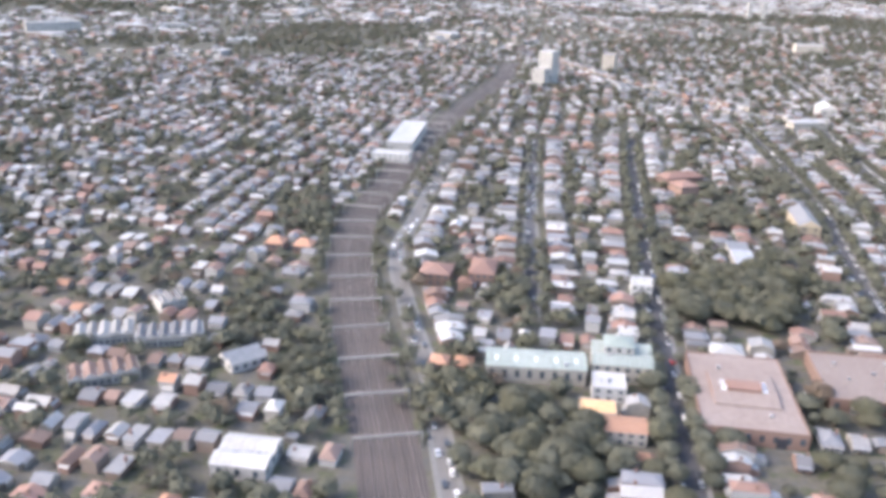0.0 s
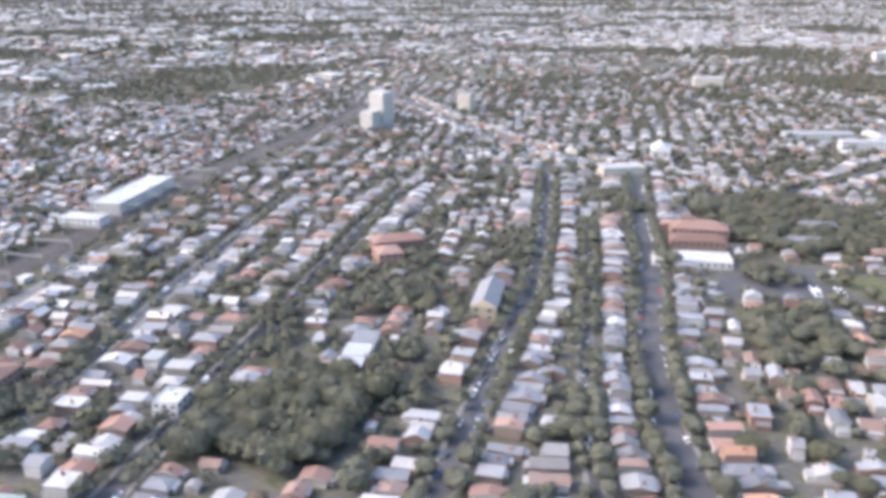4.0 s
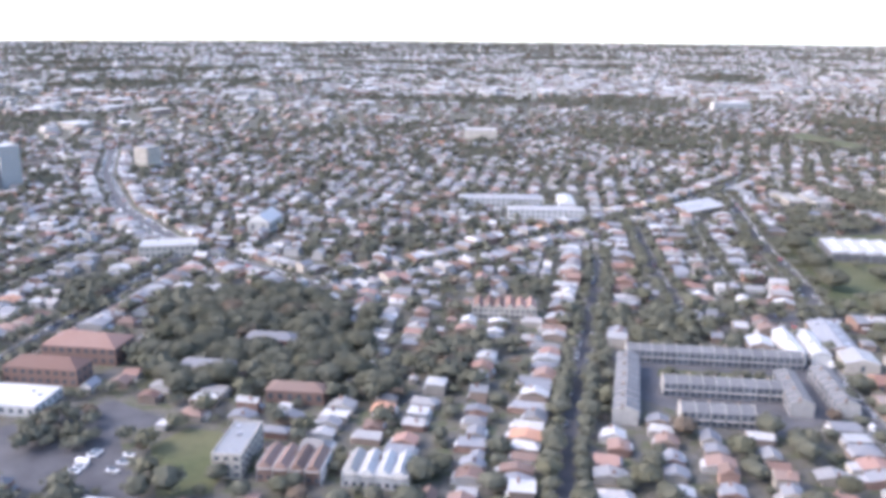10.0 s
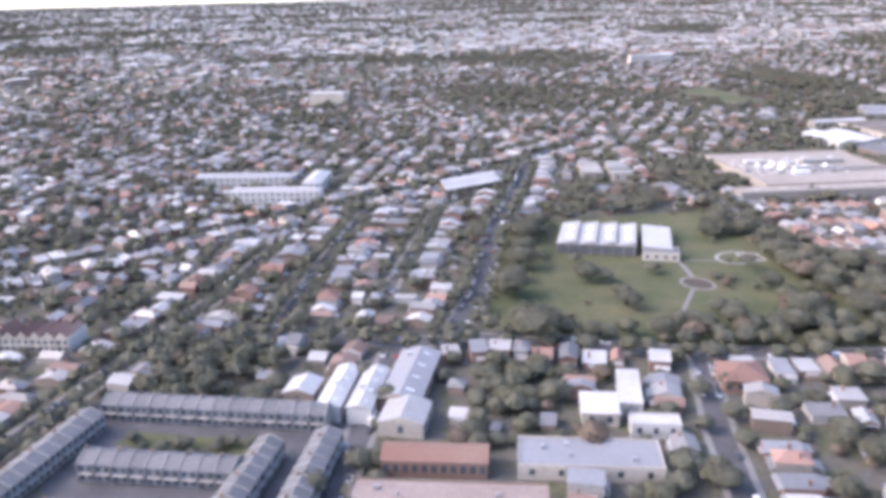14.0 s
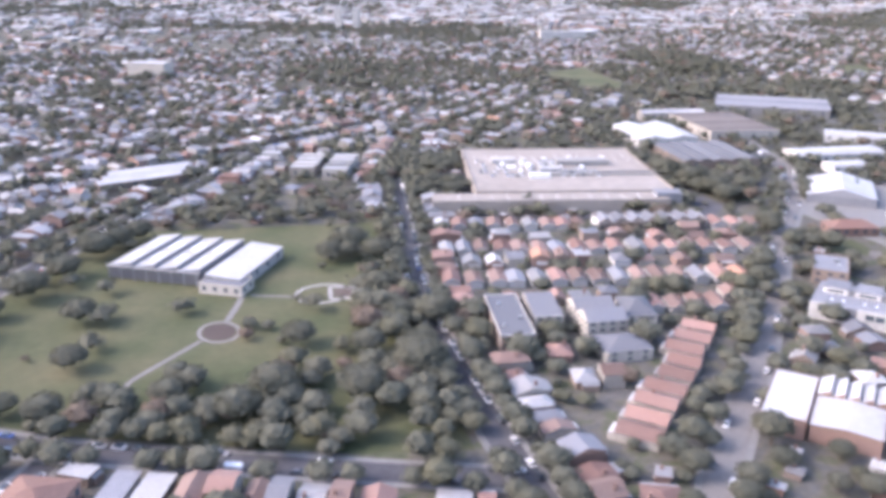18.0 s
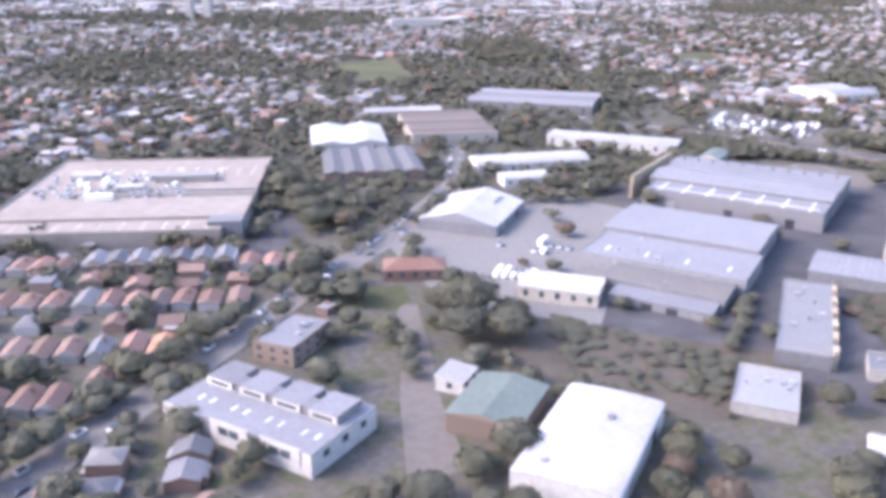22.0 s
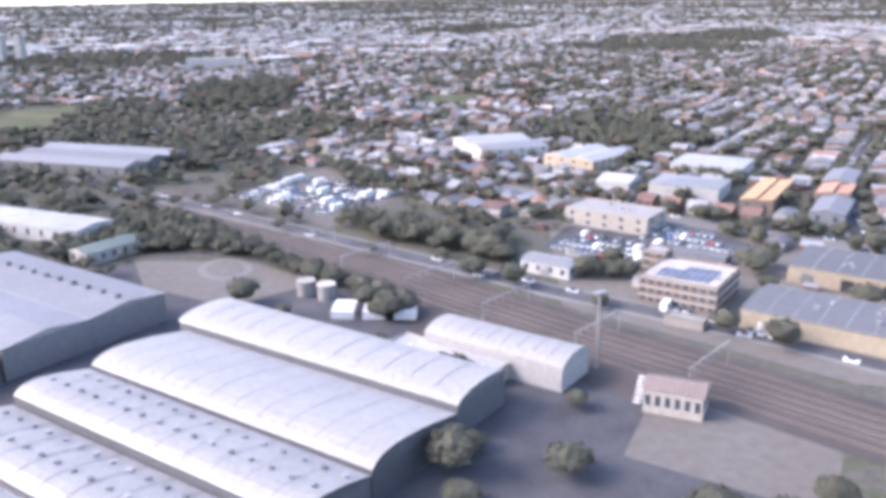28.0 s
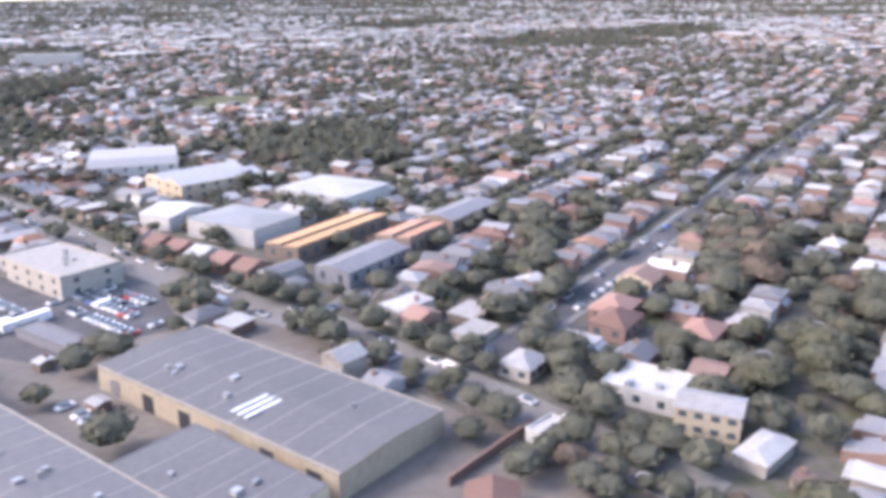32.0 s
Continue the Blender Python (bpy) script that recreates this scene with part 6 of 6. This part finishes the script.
def grove(poly, n, r0, r1, leaf=None, p=None, tall=None):
    P = np.array(poly)
    made = 0
    for _ in range(n * 12):
        if made >= n:
            break
        x, y = rng.uniform(P[:, 0].min(), P[:, 0].max()), rng.uniform(P[:, 1].min(), P[:, 1].max())
        if inside(x, y, poly):
            i, j = cells(x, y)
            if occ[i, j] in (0, 3):
                r = rng.uniform(r0, r1)
                plant(x, y, r, tall and r * tall * rng.uniform(0.7, 1.3), leaf if p is None else int(rng.choice(3, p=p)))
                made += 1


for line, width, houses, trees, cars in STREETS:
    for s in (-1, 1):
        for p, d in resample(line, 8.5):
            if rng.random() < trees:
                q = p + Vector((-d.y, d.x)) * s * (width / 2 + 2.0)
                plant(q.x + rng.uniform(-1, 1), q.y + rng.uniform(-1, 1), rng.uniform(3.3, 6.2), None, int(rng.random() < 0.12), True)
for poly, n, r0, r1, mix, tall in WOODS:
    grove(poly, n, r0, r1, None, mix, tall)
grove([(900, 250), (912, 268), (960, 232), (948, 215), (905, 235)], 22, 1.8, 3.4, 0)
# figs and groves by the school and along the railway
grove([(235, 300), (262, 330), (285, 312), (255, 283)], 8, 3, 5)
for off, gap, r0, r1 in ((17, 8.0, 2.8, 5.0), (-14.5, 3.4, 1.3, 2.3)):
    for p, d in resample(RAIL[1:8], gap):
        q = p + Vector((-d.y, d.x)) * off
        if rng.random() < 0.8:
            plant(q.x + rng.uniform(-1, 1), q.y + rng.uniform(-1, 1), rng.uniform(r0, r1), None, 0)
# park: broad figs along the western edge and on the lawn
trees_at((1080, 261, 13, 0), (1092, 287, 6, 0), (1100, 313, 10, 0), (1113, 330, 7, 0), (1128, 345, 9.5, 0), (1143, 366, 8, 0), (1158, 387, 10, 0), (1170, 399, 8, 0), (1180, 405, 8, 0), (1146, 312, 7.5, 0), (1140, 271, 7, 0), (1148, 283, 5.5, 0), (1119, 247, 6, 1), (1131, 238, 7, 0), (1105, 252, 6, 0), (1173, 247, 5.5, 0), (1110, 276, 2.0, 2), (1126, 285, 2.0, 2), (1168, 232, 7, 0), (1183, 304, 5, 0), anywhere=True)
# park: the eastern edge
trees_at((1186, 304, 5, 0), (1153, 306, 6, 0), (1156, 311, 5, 0), (1158, 338, 5.5, 0), (1268, 337, 7, 0), (1262, 341, 7, 0), (1274, 333, 6, 0), (1258, 334, 5.5, 0), (1271, 297, 6, 0), (1266, 285, 6, 0), (1261, 261, 7, 0), (1256, 252, 6, 0), (1258, 232, 7, 0), (1252, 215, 7.5, 0), (1249, 225, 6, 0), (1246, 204, 6, 0), (1248, 267, 5, 2), (1244, 260, 4.5, 0), (1232, 245, 4.5, 1), (1217, 229, 6, 0), anywhere=True)
trees_at((1271, 345, 10, 0), (1258, 338, 7, 0), (1280, 330, 8, 0), (1234, 286, 6, 0), (1274, 254, 9, 0), (1264, 290, 8, 0), (1219, 257, 7, 0), (1200, 222, 9, 0), (1251, 218, 10, 0), (1226, 210, 9, 0), (1186, 214, 8, 0), (1212, 240, 6, 1), (1240, 240, 7, 0), anywhere=True)
# park: the southern thicket
trees_at((1213, 224, 5, 0), (1205, 232, 6, 2), (1199, 229, 5, 2), (1177, 240, 6, 0), (1171, 236, 5, 0), (1202, 214, 6.5, 0), (1196, 208, 6, 0), (1209, 207, 6, 0), (1188, 223, 5.5, 1), (1212, 275, 3, 0), (1213, 261, 2.4, 0), (1202, 270, 3.5, 2), (1178, 218, 6, 0), (1134, 359, 5, 0), (1145, 353, 5, 0), (1139, 366, 5, 0), (1166, 398, 6, 0), (1174, 392, 5, 0), (1158, 404, 6, 0), anywhere=True)
grove(PARK, 14, 2.5, 4, None, [0.6, 0.3, 0.1])
grove([(1246, 168), (1253, 205), (1262, 252), (1280, 316), (1262, 318), (1238, 240), (1228, 180)], 46, 4, 6.5, None, [0.7, 0.15, 0.15])
grove([(1134, 228), (1215, 180), (1222, 200), (1145, 246)], 34, 3.5, 6, None, [0.5, 0.25, 0.25])
grove([(1300, 385), (1330, 470), (1355, 480), (1325, 380)], 26, 4, 6.5)
grove([(1600, 330), (1640, 345), (1700, 345), (1690, 330), (1640, 315)], 30, 3.5, 6)
grove([(1520, 150), (1600, 150), (1580, 125), (1530, 130)], 14, 0.9, 1.8, 0)
grove([(1900, 470), (1960, 420), (1935, 370), (1900, 400)], 40, 3.5, 6)
grove([(1932, 232), (1944, 240), (1948, 226), (1938, 222)], 5, 3.5, 5.5, 0)
grove([(1700, 560), (1760, 720), (1900, 620), (1840, 480)], 130, 3.5, 6.5)
grove([(1390, 560), (1500, 700), (1620, 600), (1540, 440)], 120, 3.5, 6)
grove([(2100, 110), (2300, 240), (2450, 300), (2400, 180), (2200, 80)], 90, 3, 6, None, [0.5, 0.2, 0.3])
# by the mall rows and the road corner
trees_at((1409, 225, 6.5, 1), (1423, 228, 7, 0), (1425, 211, 6, 1), (1416, 219, 5, 0), (1398, 215, 6, 0), (1484, 280, 7, 0), (1489, 288, 7, 0), (1484, 254, 6, 0), (1493, 253, 6, 0), (1478, 262, 5, 0), (1523, 217, 12, 0), (1513, 203, 9, 0), (1527, 196, 9, 0), (1517, 227, 7, 0), (1534, 207, 7, 0), (1494, 207, 4.5, 0), (1490, 198, 4.5, 0), (1487, 189, 4, 0), (1510, 350, 9, 0), (1512, 372, 9, 0), (1511, 396, 10, 0), (1505, 335, 8, 0), (1362, 413, 7, 0), (1371, 428, 7.5, 0), (1366, 440, 6, 0), (2072, 133, 6, 1), (2066, 138, 4, 0), (2107, 178, 5, 0), (2112, 184, 5, 0), (2068, 160, 3.5, 1))
# by the end warehouse and its street
trees_at((2064, 168, 3, 1), (2129, 204, 6, 0), (2134, 210, 6, 0), (2148, 246, 6.5, 0), (2145, 240, 6, 0), (2064, 245, 5, 0), (2076, 186, 4, 1), (2081, 193, 5, 0), (2056, 196, 2.4, 1), (2050, 205, 2.2, 1), (2060, 180, 2.4, 2), (2045, 211, 2.5, 0), (1930, 235, 6.5, 0), (1935, 240, 5, 0), (1988, 208, 6, 0), (1997, 213, 6, 0), (1993, 219, 5, 0), (1959, 157, 4, 0), (1919, 286, 6.5, 0), (1925, 292, 6, 0))
# beside the offices
trees_at((1971, 341, 6, 0), (1978, 336, 5, 0), (1701, 205, 4.5, 0), (2016, 251, 5, 0), (2024, 242, 5, 0), (2018, 237, 4.5, 1), (2066, 242, 5, 0), (2049, 191, 2.6, 1), (2073, 162, 4, 1), (2066, 172, 3.5, 1), (2075, 136, 4.5, 0), (2136, 232, 6, 0), (2162, 272, 6.5, 0), (111, 343, 5, 0), (102, 313, 6, 0), (106, 326, 5, 0), (94, 288, 6.5, 0), (98, 300, 5.5, 0), (88, 265, 6, 0), (90, 276, 6, 0))
# along the railway
trees_at((100, 396, 6.5, 0), (108, 378, 6, 0), (111, 406, 6, 0), (104, 388, 6, 0), (82, 376, 5, 0), (58, 324, 4.5, 0), (13, 335, 4, 0), (58, 305, 5, 0), (153, 344, 3.2, 0), (146, 325, 3.2, 0), (139, 307, 3.4, 0), (134, 289, 3.4, 0), (129, 271, 3.6, 0), (161, 366, 3, 0), (186, 385, 5, 0), (164, 337, 6, 0), (168, 345, 5, 0), (223, 335, 6.5, 1), (230, 342, 6, 0), (235, 350, 6, 0))
# by the railway flats
trees_at((240, 330, 5, 0), (307, 382, 6, 0), (300, 374, 5, 0), (271, 393, 5, 0), (262, 385, 5, 0))
grove([(2050, 92), (2104, 92), (2096, 132), (2068, 126)], 22, 2.5, 4.5, None, [0.6, 0.25, 0.15])
for k in range(34):
    # hedge behind the strip of units
    plant(1687 - 3.0 * k + rng.uniform(-1, 1), 229 - 2.18 * k + rng.uniform(-1.5, 1.5), rng.uniform(2.4, 3.8), rng.uniform(4.0, 6.0), 0)
for x, y, L, W in POCKETS:
    c, d = math.cos(radians(52)), math.sin(radians(52))
    for k in range(int(L * W / 55) + 1):
        u, v = rng.uniform(-0.45, 0.45) * L, rng.uniform(-0.45, 0.45) * W
        plant(x + u * c - v * d, y + u * d + v * c, rng.uniform(3.2, 6.0), None, int(rng.choice(3, p=[0.8, 0.16, 0.04])))
# back yards
for k in range(54000):
    x, y = rng.uniform(-60 if k < 46000 else 2040, 2900), rng.uniform(-150, 1250)
    i, j = cells(x, y)
    if y > (x - 2000) * 0.42 - 60 and (occ[i, j] == 0):
        if ((1540 < x < 1900 and 95 < y < 335) or (1890 < x < 2075 and 60 < y < 300)) and rng.random() < 0.9:
            continue
        r = rng.uniform(2.2, 4.8) if rng.random() < 0.72 else rng.uniform(4.6, 7.0)
        if x > 1850 and rng.random() < 0.2:
            continue
        plant(x, y, r, r * rng.uniform(1.25, 1.9))

T = np.array(TREES)
order = np.argsort(T[:, 1] / (176 - 0.044 * T[:, 0]) - 0.06 * T[:, 2] + np.where(T[:, 1] / (176 - 0.044 * T[:, 0]) < 0.8, 9, 0))
lone = order[:390]
trunks = []
for k in range(3):
    g = Geo()
    g.rod((0, 0, 0), (0.03, 0.02, 0.55), 0.055, n=6).rod((0.03, 0.02, 0.5), (0.3, 0.1, 1.0), 0.03).rod((0.03, 0.02, 0.5), (-0.25, 0.15, 1.05), 0.03).rod((0.03, 0.02, 0.45), (0.02, -0.3, 0.95), 0.028)
    trunks.append(g.mesh("trunk", "bark"))
crowns = {}
for k, Q in enumerate(TREE_SHAPES):
    for lf in range(3):
        n = len(Q)
        me = big_mesh("crown", Q.reshape(-1, 3), np.full(n, 3), np.arange(3 * n), np.zeros(n), [LEAF[lf] + "_many"])
        crowns[k, lf] = me
LEAF_WORDS = ("dark green", "olive green", "russet autumn")
for q, i in enumerate(lone):
    x, y, r, h, lf = T[i]
    ob = thing("tree", "%s broad-crowned suburban tree" % LEAF_WORDS[int(lf)], "tree", x, y, 0, float(rng.uniform(0, 360)), "suburban trees")
    tr = part("trunk", trunks[q % 3], None, ob)
    tr.scale = (r, r, h * 0.62)
    cr = part("crown", crowns[q % 6, int(lf)], None, ob)
    cr.location, cr.scale = (0, 0, h * 0.62), (r, r, h * 0.45)


def many_trees(name, x, y, r, h, lf, shapes, label):
    V, M, k0 = [], [], 0
    kind = rng.integers(0, len(shapes), len(x))
    for k, Q in enumerate(shapes):
        i = np.nonzero(kind == k)[0]
        if not len(i):
            continue
        a = rng.uniform(0, 2 * math.pi, len(i))
        c, s = np.cos(a)[:, None, None], np.sin(a)[:, None, None]
        X, Y, Z = Q[None, :, :, 0], Q[None, :, :, 1], Q[None, :, :, 2]
        rr, hh = r[i][:, None, None], h[i][:, None, None]
        W = np.stack((x[i][:, None, None] + rr * (X * c - Y * s), y[i][:, None, None] + rr * (X * s + Y * c), (hill(x[i], y[i]) + h[i] * 0.55)[:, None, None] + hh * 0.5 * Z), -1)
        V.append(W.reshape(-1, 3))
        M.append(np.repeat(lf[i], Q.shape[0]))
    V, M = np.concatenate(V), np.concatenate(M)
    n = len(M)
    me = big_mesh(name, V, np.full(n, 3), np.arange(3 * n), M, [k + "_many" for k in LEAF])
    return tagged(new(name, me), label, "trees", "", "stuff")


mask = np.ones(len(T), bool)
mask[lone] = False
R = T[mask]
near_by = R[:, 1] / (176 - 0.044 * R[:, 0])
away = np.hypot(np.maximum(R[:, 1], 0), 176 - 0.044 * R[:, 0])
edges = (0, 185, 305, 480, 9999)
broad = (R[:, 2] >= 7.0) & (away < 900)
Q = R[broad]
many_trees("broad_trees", Q[:, 0], Q[:, 1], Q[:, 2], Q[:, 3], Q[:, 4].astype(int), TREE_SHAPES, "broad dark green trees of the parks and schools")
for k, shapes in enumerate((DENSE_SHAPES, FINE_SHAPES, SMALL_SHAPES, MID_SHAPES)):
    ok = ~broad & (near_by >= 0.75) & (away >= edges[k]) & (away < edges[k + 1])
    Q = R[ok]
    many_trees("suburban_trees", Q[:, 0], Q[:, 1], Q[:, 2], Q[:, 3], Q[:, 4].astype(int), shapes, "dark green trees among the houses")
Q = R[~broad & (near_by < 0.75)]
many_trees("suburban_trees", Q[:, 0], Q[:, 1], Q[:, 2], Q[:, 3], Q[:, 4].astype(int), TINY_SHAPES, "dark green trees among the houses")
for n, d0, d1, r0, r1 in ((150000, 0, 2100, 3.0, 5.8), (70000, 2100, 3900, 5.0, 8.5), (30000, 3900, 6500, 7.0, 12.0)):
    x, y = far_points(n, d0, d1)
    # woods where the land is less built
    m = rng.random(len(x)) < 0.35 + woods_at(x, y)
    x, y = x[m], y[m]
    m = woods_at(x, y) > 0.4
    x, y = np.concatenate((x, x[m] + rng.uniform(-9, 9, m.sum()))), np.concatenate((y, y[m] + rng.uniform(-9, 9, m.sum())))
    r = rng.uniform(r0, r1, len(x))
    many_trees("distant_trees", x, y, r, r * 1.9, rng.choice(3, len(x), p=[0.75, 0.17, 0.08]), TINY_SHAPES, "dark green trees of the distant suburbs")


# ---- cars ----
def car_proto(kind, paint, label):
    ob = thing("car", label, "car", 0, -400, 0, 0, "parked cars")
    L, W, h = {"car": (4.4, 1.8, 0.85), "van": (5.0, 1.95, 1.2), "truck": (7.5, 2.3, 1.3)}[kind]
    g = Geo()
    g.prism([(-W / 2, 0.3), (W / 2, 0.3), (W / 2, h * 0.9), (W / 2 - 0.1, h), (-W / 2 + 0.1, h), (-W / 2, h * 0.9)], -L / 2, L / 2, 0, 0)
    part("body", g, paint, ob)
    g = Geo()
    if kind == "car":
        g.prism([(-1.6, h), (1.2, h), (0.55, h + 0.55), (-1.2, h + 0.55)], -0.75, 0.75, 0, 0, "y")
        part("glasshouse", g, "glass", ob)
        part("roof", Geo().box(-0.3, 0, h + 0.55, h + 0.6, 1.7, 1.4), paint, ob)
    elif kind == "van":
        part("cargo_body", Geo().box(-0.5, 0, h, h + 0.9, 3.9, 1.85), paint, ob)
        part("windscreen", Geo().prism([(1.45, h), (2.2, h), (1.46, h + 0.8)], -0.85, 0.85, 0, 0, "y"), "glass", ob)
    else:
        part("cargo_body", Geo().box(-1.0, 0, h, h + 1.9, 5.4, 2.3), "paint_white", ob)
        part("cab", Geo().box(2.8, 0, h, h + 1.1, 1.6, 2.1), paint, ob)
    wheel = Geo().rod((0, -0.12, 0), (0, 0.12, 0), 0.33, n=10).mesh("wheel", "rubber")
    for a in (-1, 1):
        for b in (-1, 1):
            part("wheel", wheel, None, ob, at=pose(a * L * 0.31, b * (W / 2 - 0.1), 0.33))
    return ob


PAINTS = [("car", "paint_white", "white parked small hatchback with dark glass"), ("car", "paint_silver", "silver parked small sedan with dark glass"), ("car", "paint_dark", "dark parked small sedan with dark glass"), ("car", "paint_red", "red parked small hatchback with dark glass"),
          ("car", "paint_blue", "blue parked small sedan with dark glass"), ("van", "paint_white", "white delivery van with tall body"), ("truck", "paint_white", "white box truck with separate cab")]
CARS = []
for line, width, houses, trees, cars in STREETS:
    for s in (-1, 1):
        for p, d in resample(line, 6.2):
            if rng.random() < cars * 0.7:
                q = p + Vector((-d.y, d.x)) * s * (width / 2 - 1.1)
                CARS.append((q.x, q.y, math.degrees(math.atan2(d.y, d.x)) + (180 if s > 0 else 0), int(rng.choice(7, p=[0.38, 0.26, 0.24, 0.02, 0.03, 0.06, 0.01])), 0.0))


def car_rows(x, y, ang, rows, per, pitch=2.8, lane=11.0, fill_p=0.8, kinds=None, z=0.0):
    c, s = math.cos(radians(ang)), math.sin(radians(ang))
    for r in range(rows):
        for k in range(per):
            if rng.random() < fill_p:
                u, v = (k - per / 2) * pitch, (r - rows / 2) * lane + rng.uniform(-0.3, 0.3)
                kd = int(rng.choice(7, p=[0.45, 0.3, 0.16, 0.02, 0.02, 0.04, 0.01])) if kinds is None else int(rng.choice(kinds))
                CARS.append((x + u * c - v * s, y + u * s + v * c, ang + 90, kd, z))


car_rows(2003, 262, -60, 2, 9, 3.0, 6.0, 0.9)
car_rows(1951, 164, -60, 1, 4, 3.4, 5, 0.9)
car_rows(1940, 193, -60, 1, 5, 3.4, 5, 0.8)
car_rows(1962, 262, -60, 4, 13, 3.0, 7.5, 0.85)
car_rows(1999, 250, -60, 2, 15, 3.0, 8.0, 0.85)
car_rows(1966, 183, 30, 1, 4)
car_rows(1880, 410, -60, 8, 18, 4.2, 7.5, 0.75, [0, 1, 2, 2, 0, 1, 5, 6, 4, 0])
car_rows(655, 300, 52, 2, 6, 3.0, 14, 0.6)
car_rows(1590, 270, -54, 2, 8, 4.0, 10, 0.5, [0, 0, 1, 5, 6])
car_rows(1565, 243, -46, 2, 7, 3.4, 6, 0.8, [0, 0, 1, 5])
car_rows(1990, 186, -62, 1, 6, 3.4, 5, 0.8)
car_rows(2060, 198, -60, 1, 12, 3.0, 5, 0.7)
car_rows(1840, 240, 63, 3, 3, 4.2, 10.5, 0.9, [6, 6, 5])
car_rows(1432, 428, -23, 5, 24, 3.2, 9, 0.4, None, 7.55)
C = np.array(CARS)
near = np.argsort(np.hypot(C[:, 1], 0) / (176 - 0.044 * C[:, 0]) + np.where(C[:, 1] / (176 - 0.044 * C[:, 0]) < 0.8, 9, 0))[:110]
first = {}
for i in near:
    x, y, a, k, z = CARS[i]
    if k not in first:
        first[k] = car_proto(*PAINTS[k])
        first[k].matrix_world = pose(x, y, z + 0.06, 0, 0, a)
    else:
        copy_thing(first[k], pose(x, y, z + 0.06, 0, 0, a))
g = Geo()
slot = {0: 0, 1: 1, 2: 2, 3: 3, 4: 4, 5: 0, 6: 0}
for i in set(range(len(CARS))) - set(near.tolist()):
    x, y, a, k, z = CARS[i]
    L, W, h = (4.4, 1.8, 0.9) if k < 5 else ((5.0, 1.95, 2.1) if k == 5 else (7.5, 2.3, 3.2))
    g.box(x, y, z + 0.3, z + h, L, W, a, slot[k])
    if k < 5:
        g.box(x, y, z + h, z + h + 0.55, 2.3, 1.5, a, 5)
tagged(new("parked_cars", g.mesh("parked_cars", "paint_white", "paint_silver", "paint_dark", "paint_red", "paint_blue", "glass")), "parked cars along the streets and in yards", "cars", "", "stuff")


# ---- the whole place is laid out in street metres, set out to the height of the walk, and brought to its scale ----
def set_out(x, y):
    """Plan distances from the walk grow by a few parts in a hundred, the more the lower the walk runs."""
    e = 5.0 / (176.0 - 0.0433 * np.clip(x, 0.0, 2050.0)) * np.clip(y, 0.0, 1300.0)
    return x + 0.54 * e, y + e


for ob in list(scene.objects):
    if ob.parent is None and ob.type in {"MESH", "EMPTY"}:
        if ob.type == "MESH" and ob.location.length == 0.0 and ob.name != "ground":
            co = np.empty(3 * len(ob.data.vertices), dtype=np.float32)
            ob.data.vertices.foreach_get("co", co)
            co = co.reshape(-1, 3)
            co[:, 0], co[:, 1] = set_out(co[:, 0], co[:, 1])
            ob.data.vertices.foreach_set("co", co.ravel())
            ob.data.update()
        elif not ob.children or ob.location.length > 0.0:
            ob.location.x, ob.location.y = set_out(ob.location.x, ob.location.y)
        else:
            for piece in ob.children:
                co = np.empty(3 * len(piece.data.vertices), dtype=np.float32)
                piece.data.vertices.foreach_get("co", co)
                co = co.reshape(-1, 3)
                co[:, 0], co[:, 1] = set_out(co[:, 0], co[:, 1])
                piece.data.vertices.foreach_set("co", co.ravel())
                piece.data.update()
        ob.matrix_basis = Matrix.Scale(SCALE, 4) @ ob.matrix_basis
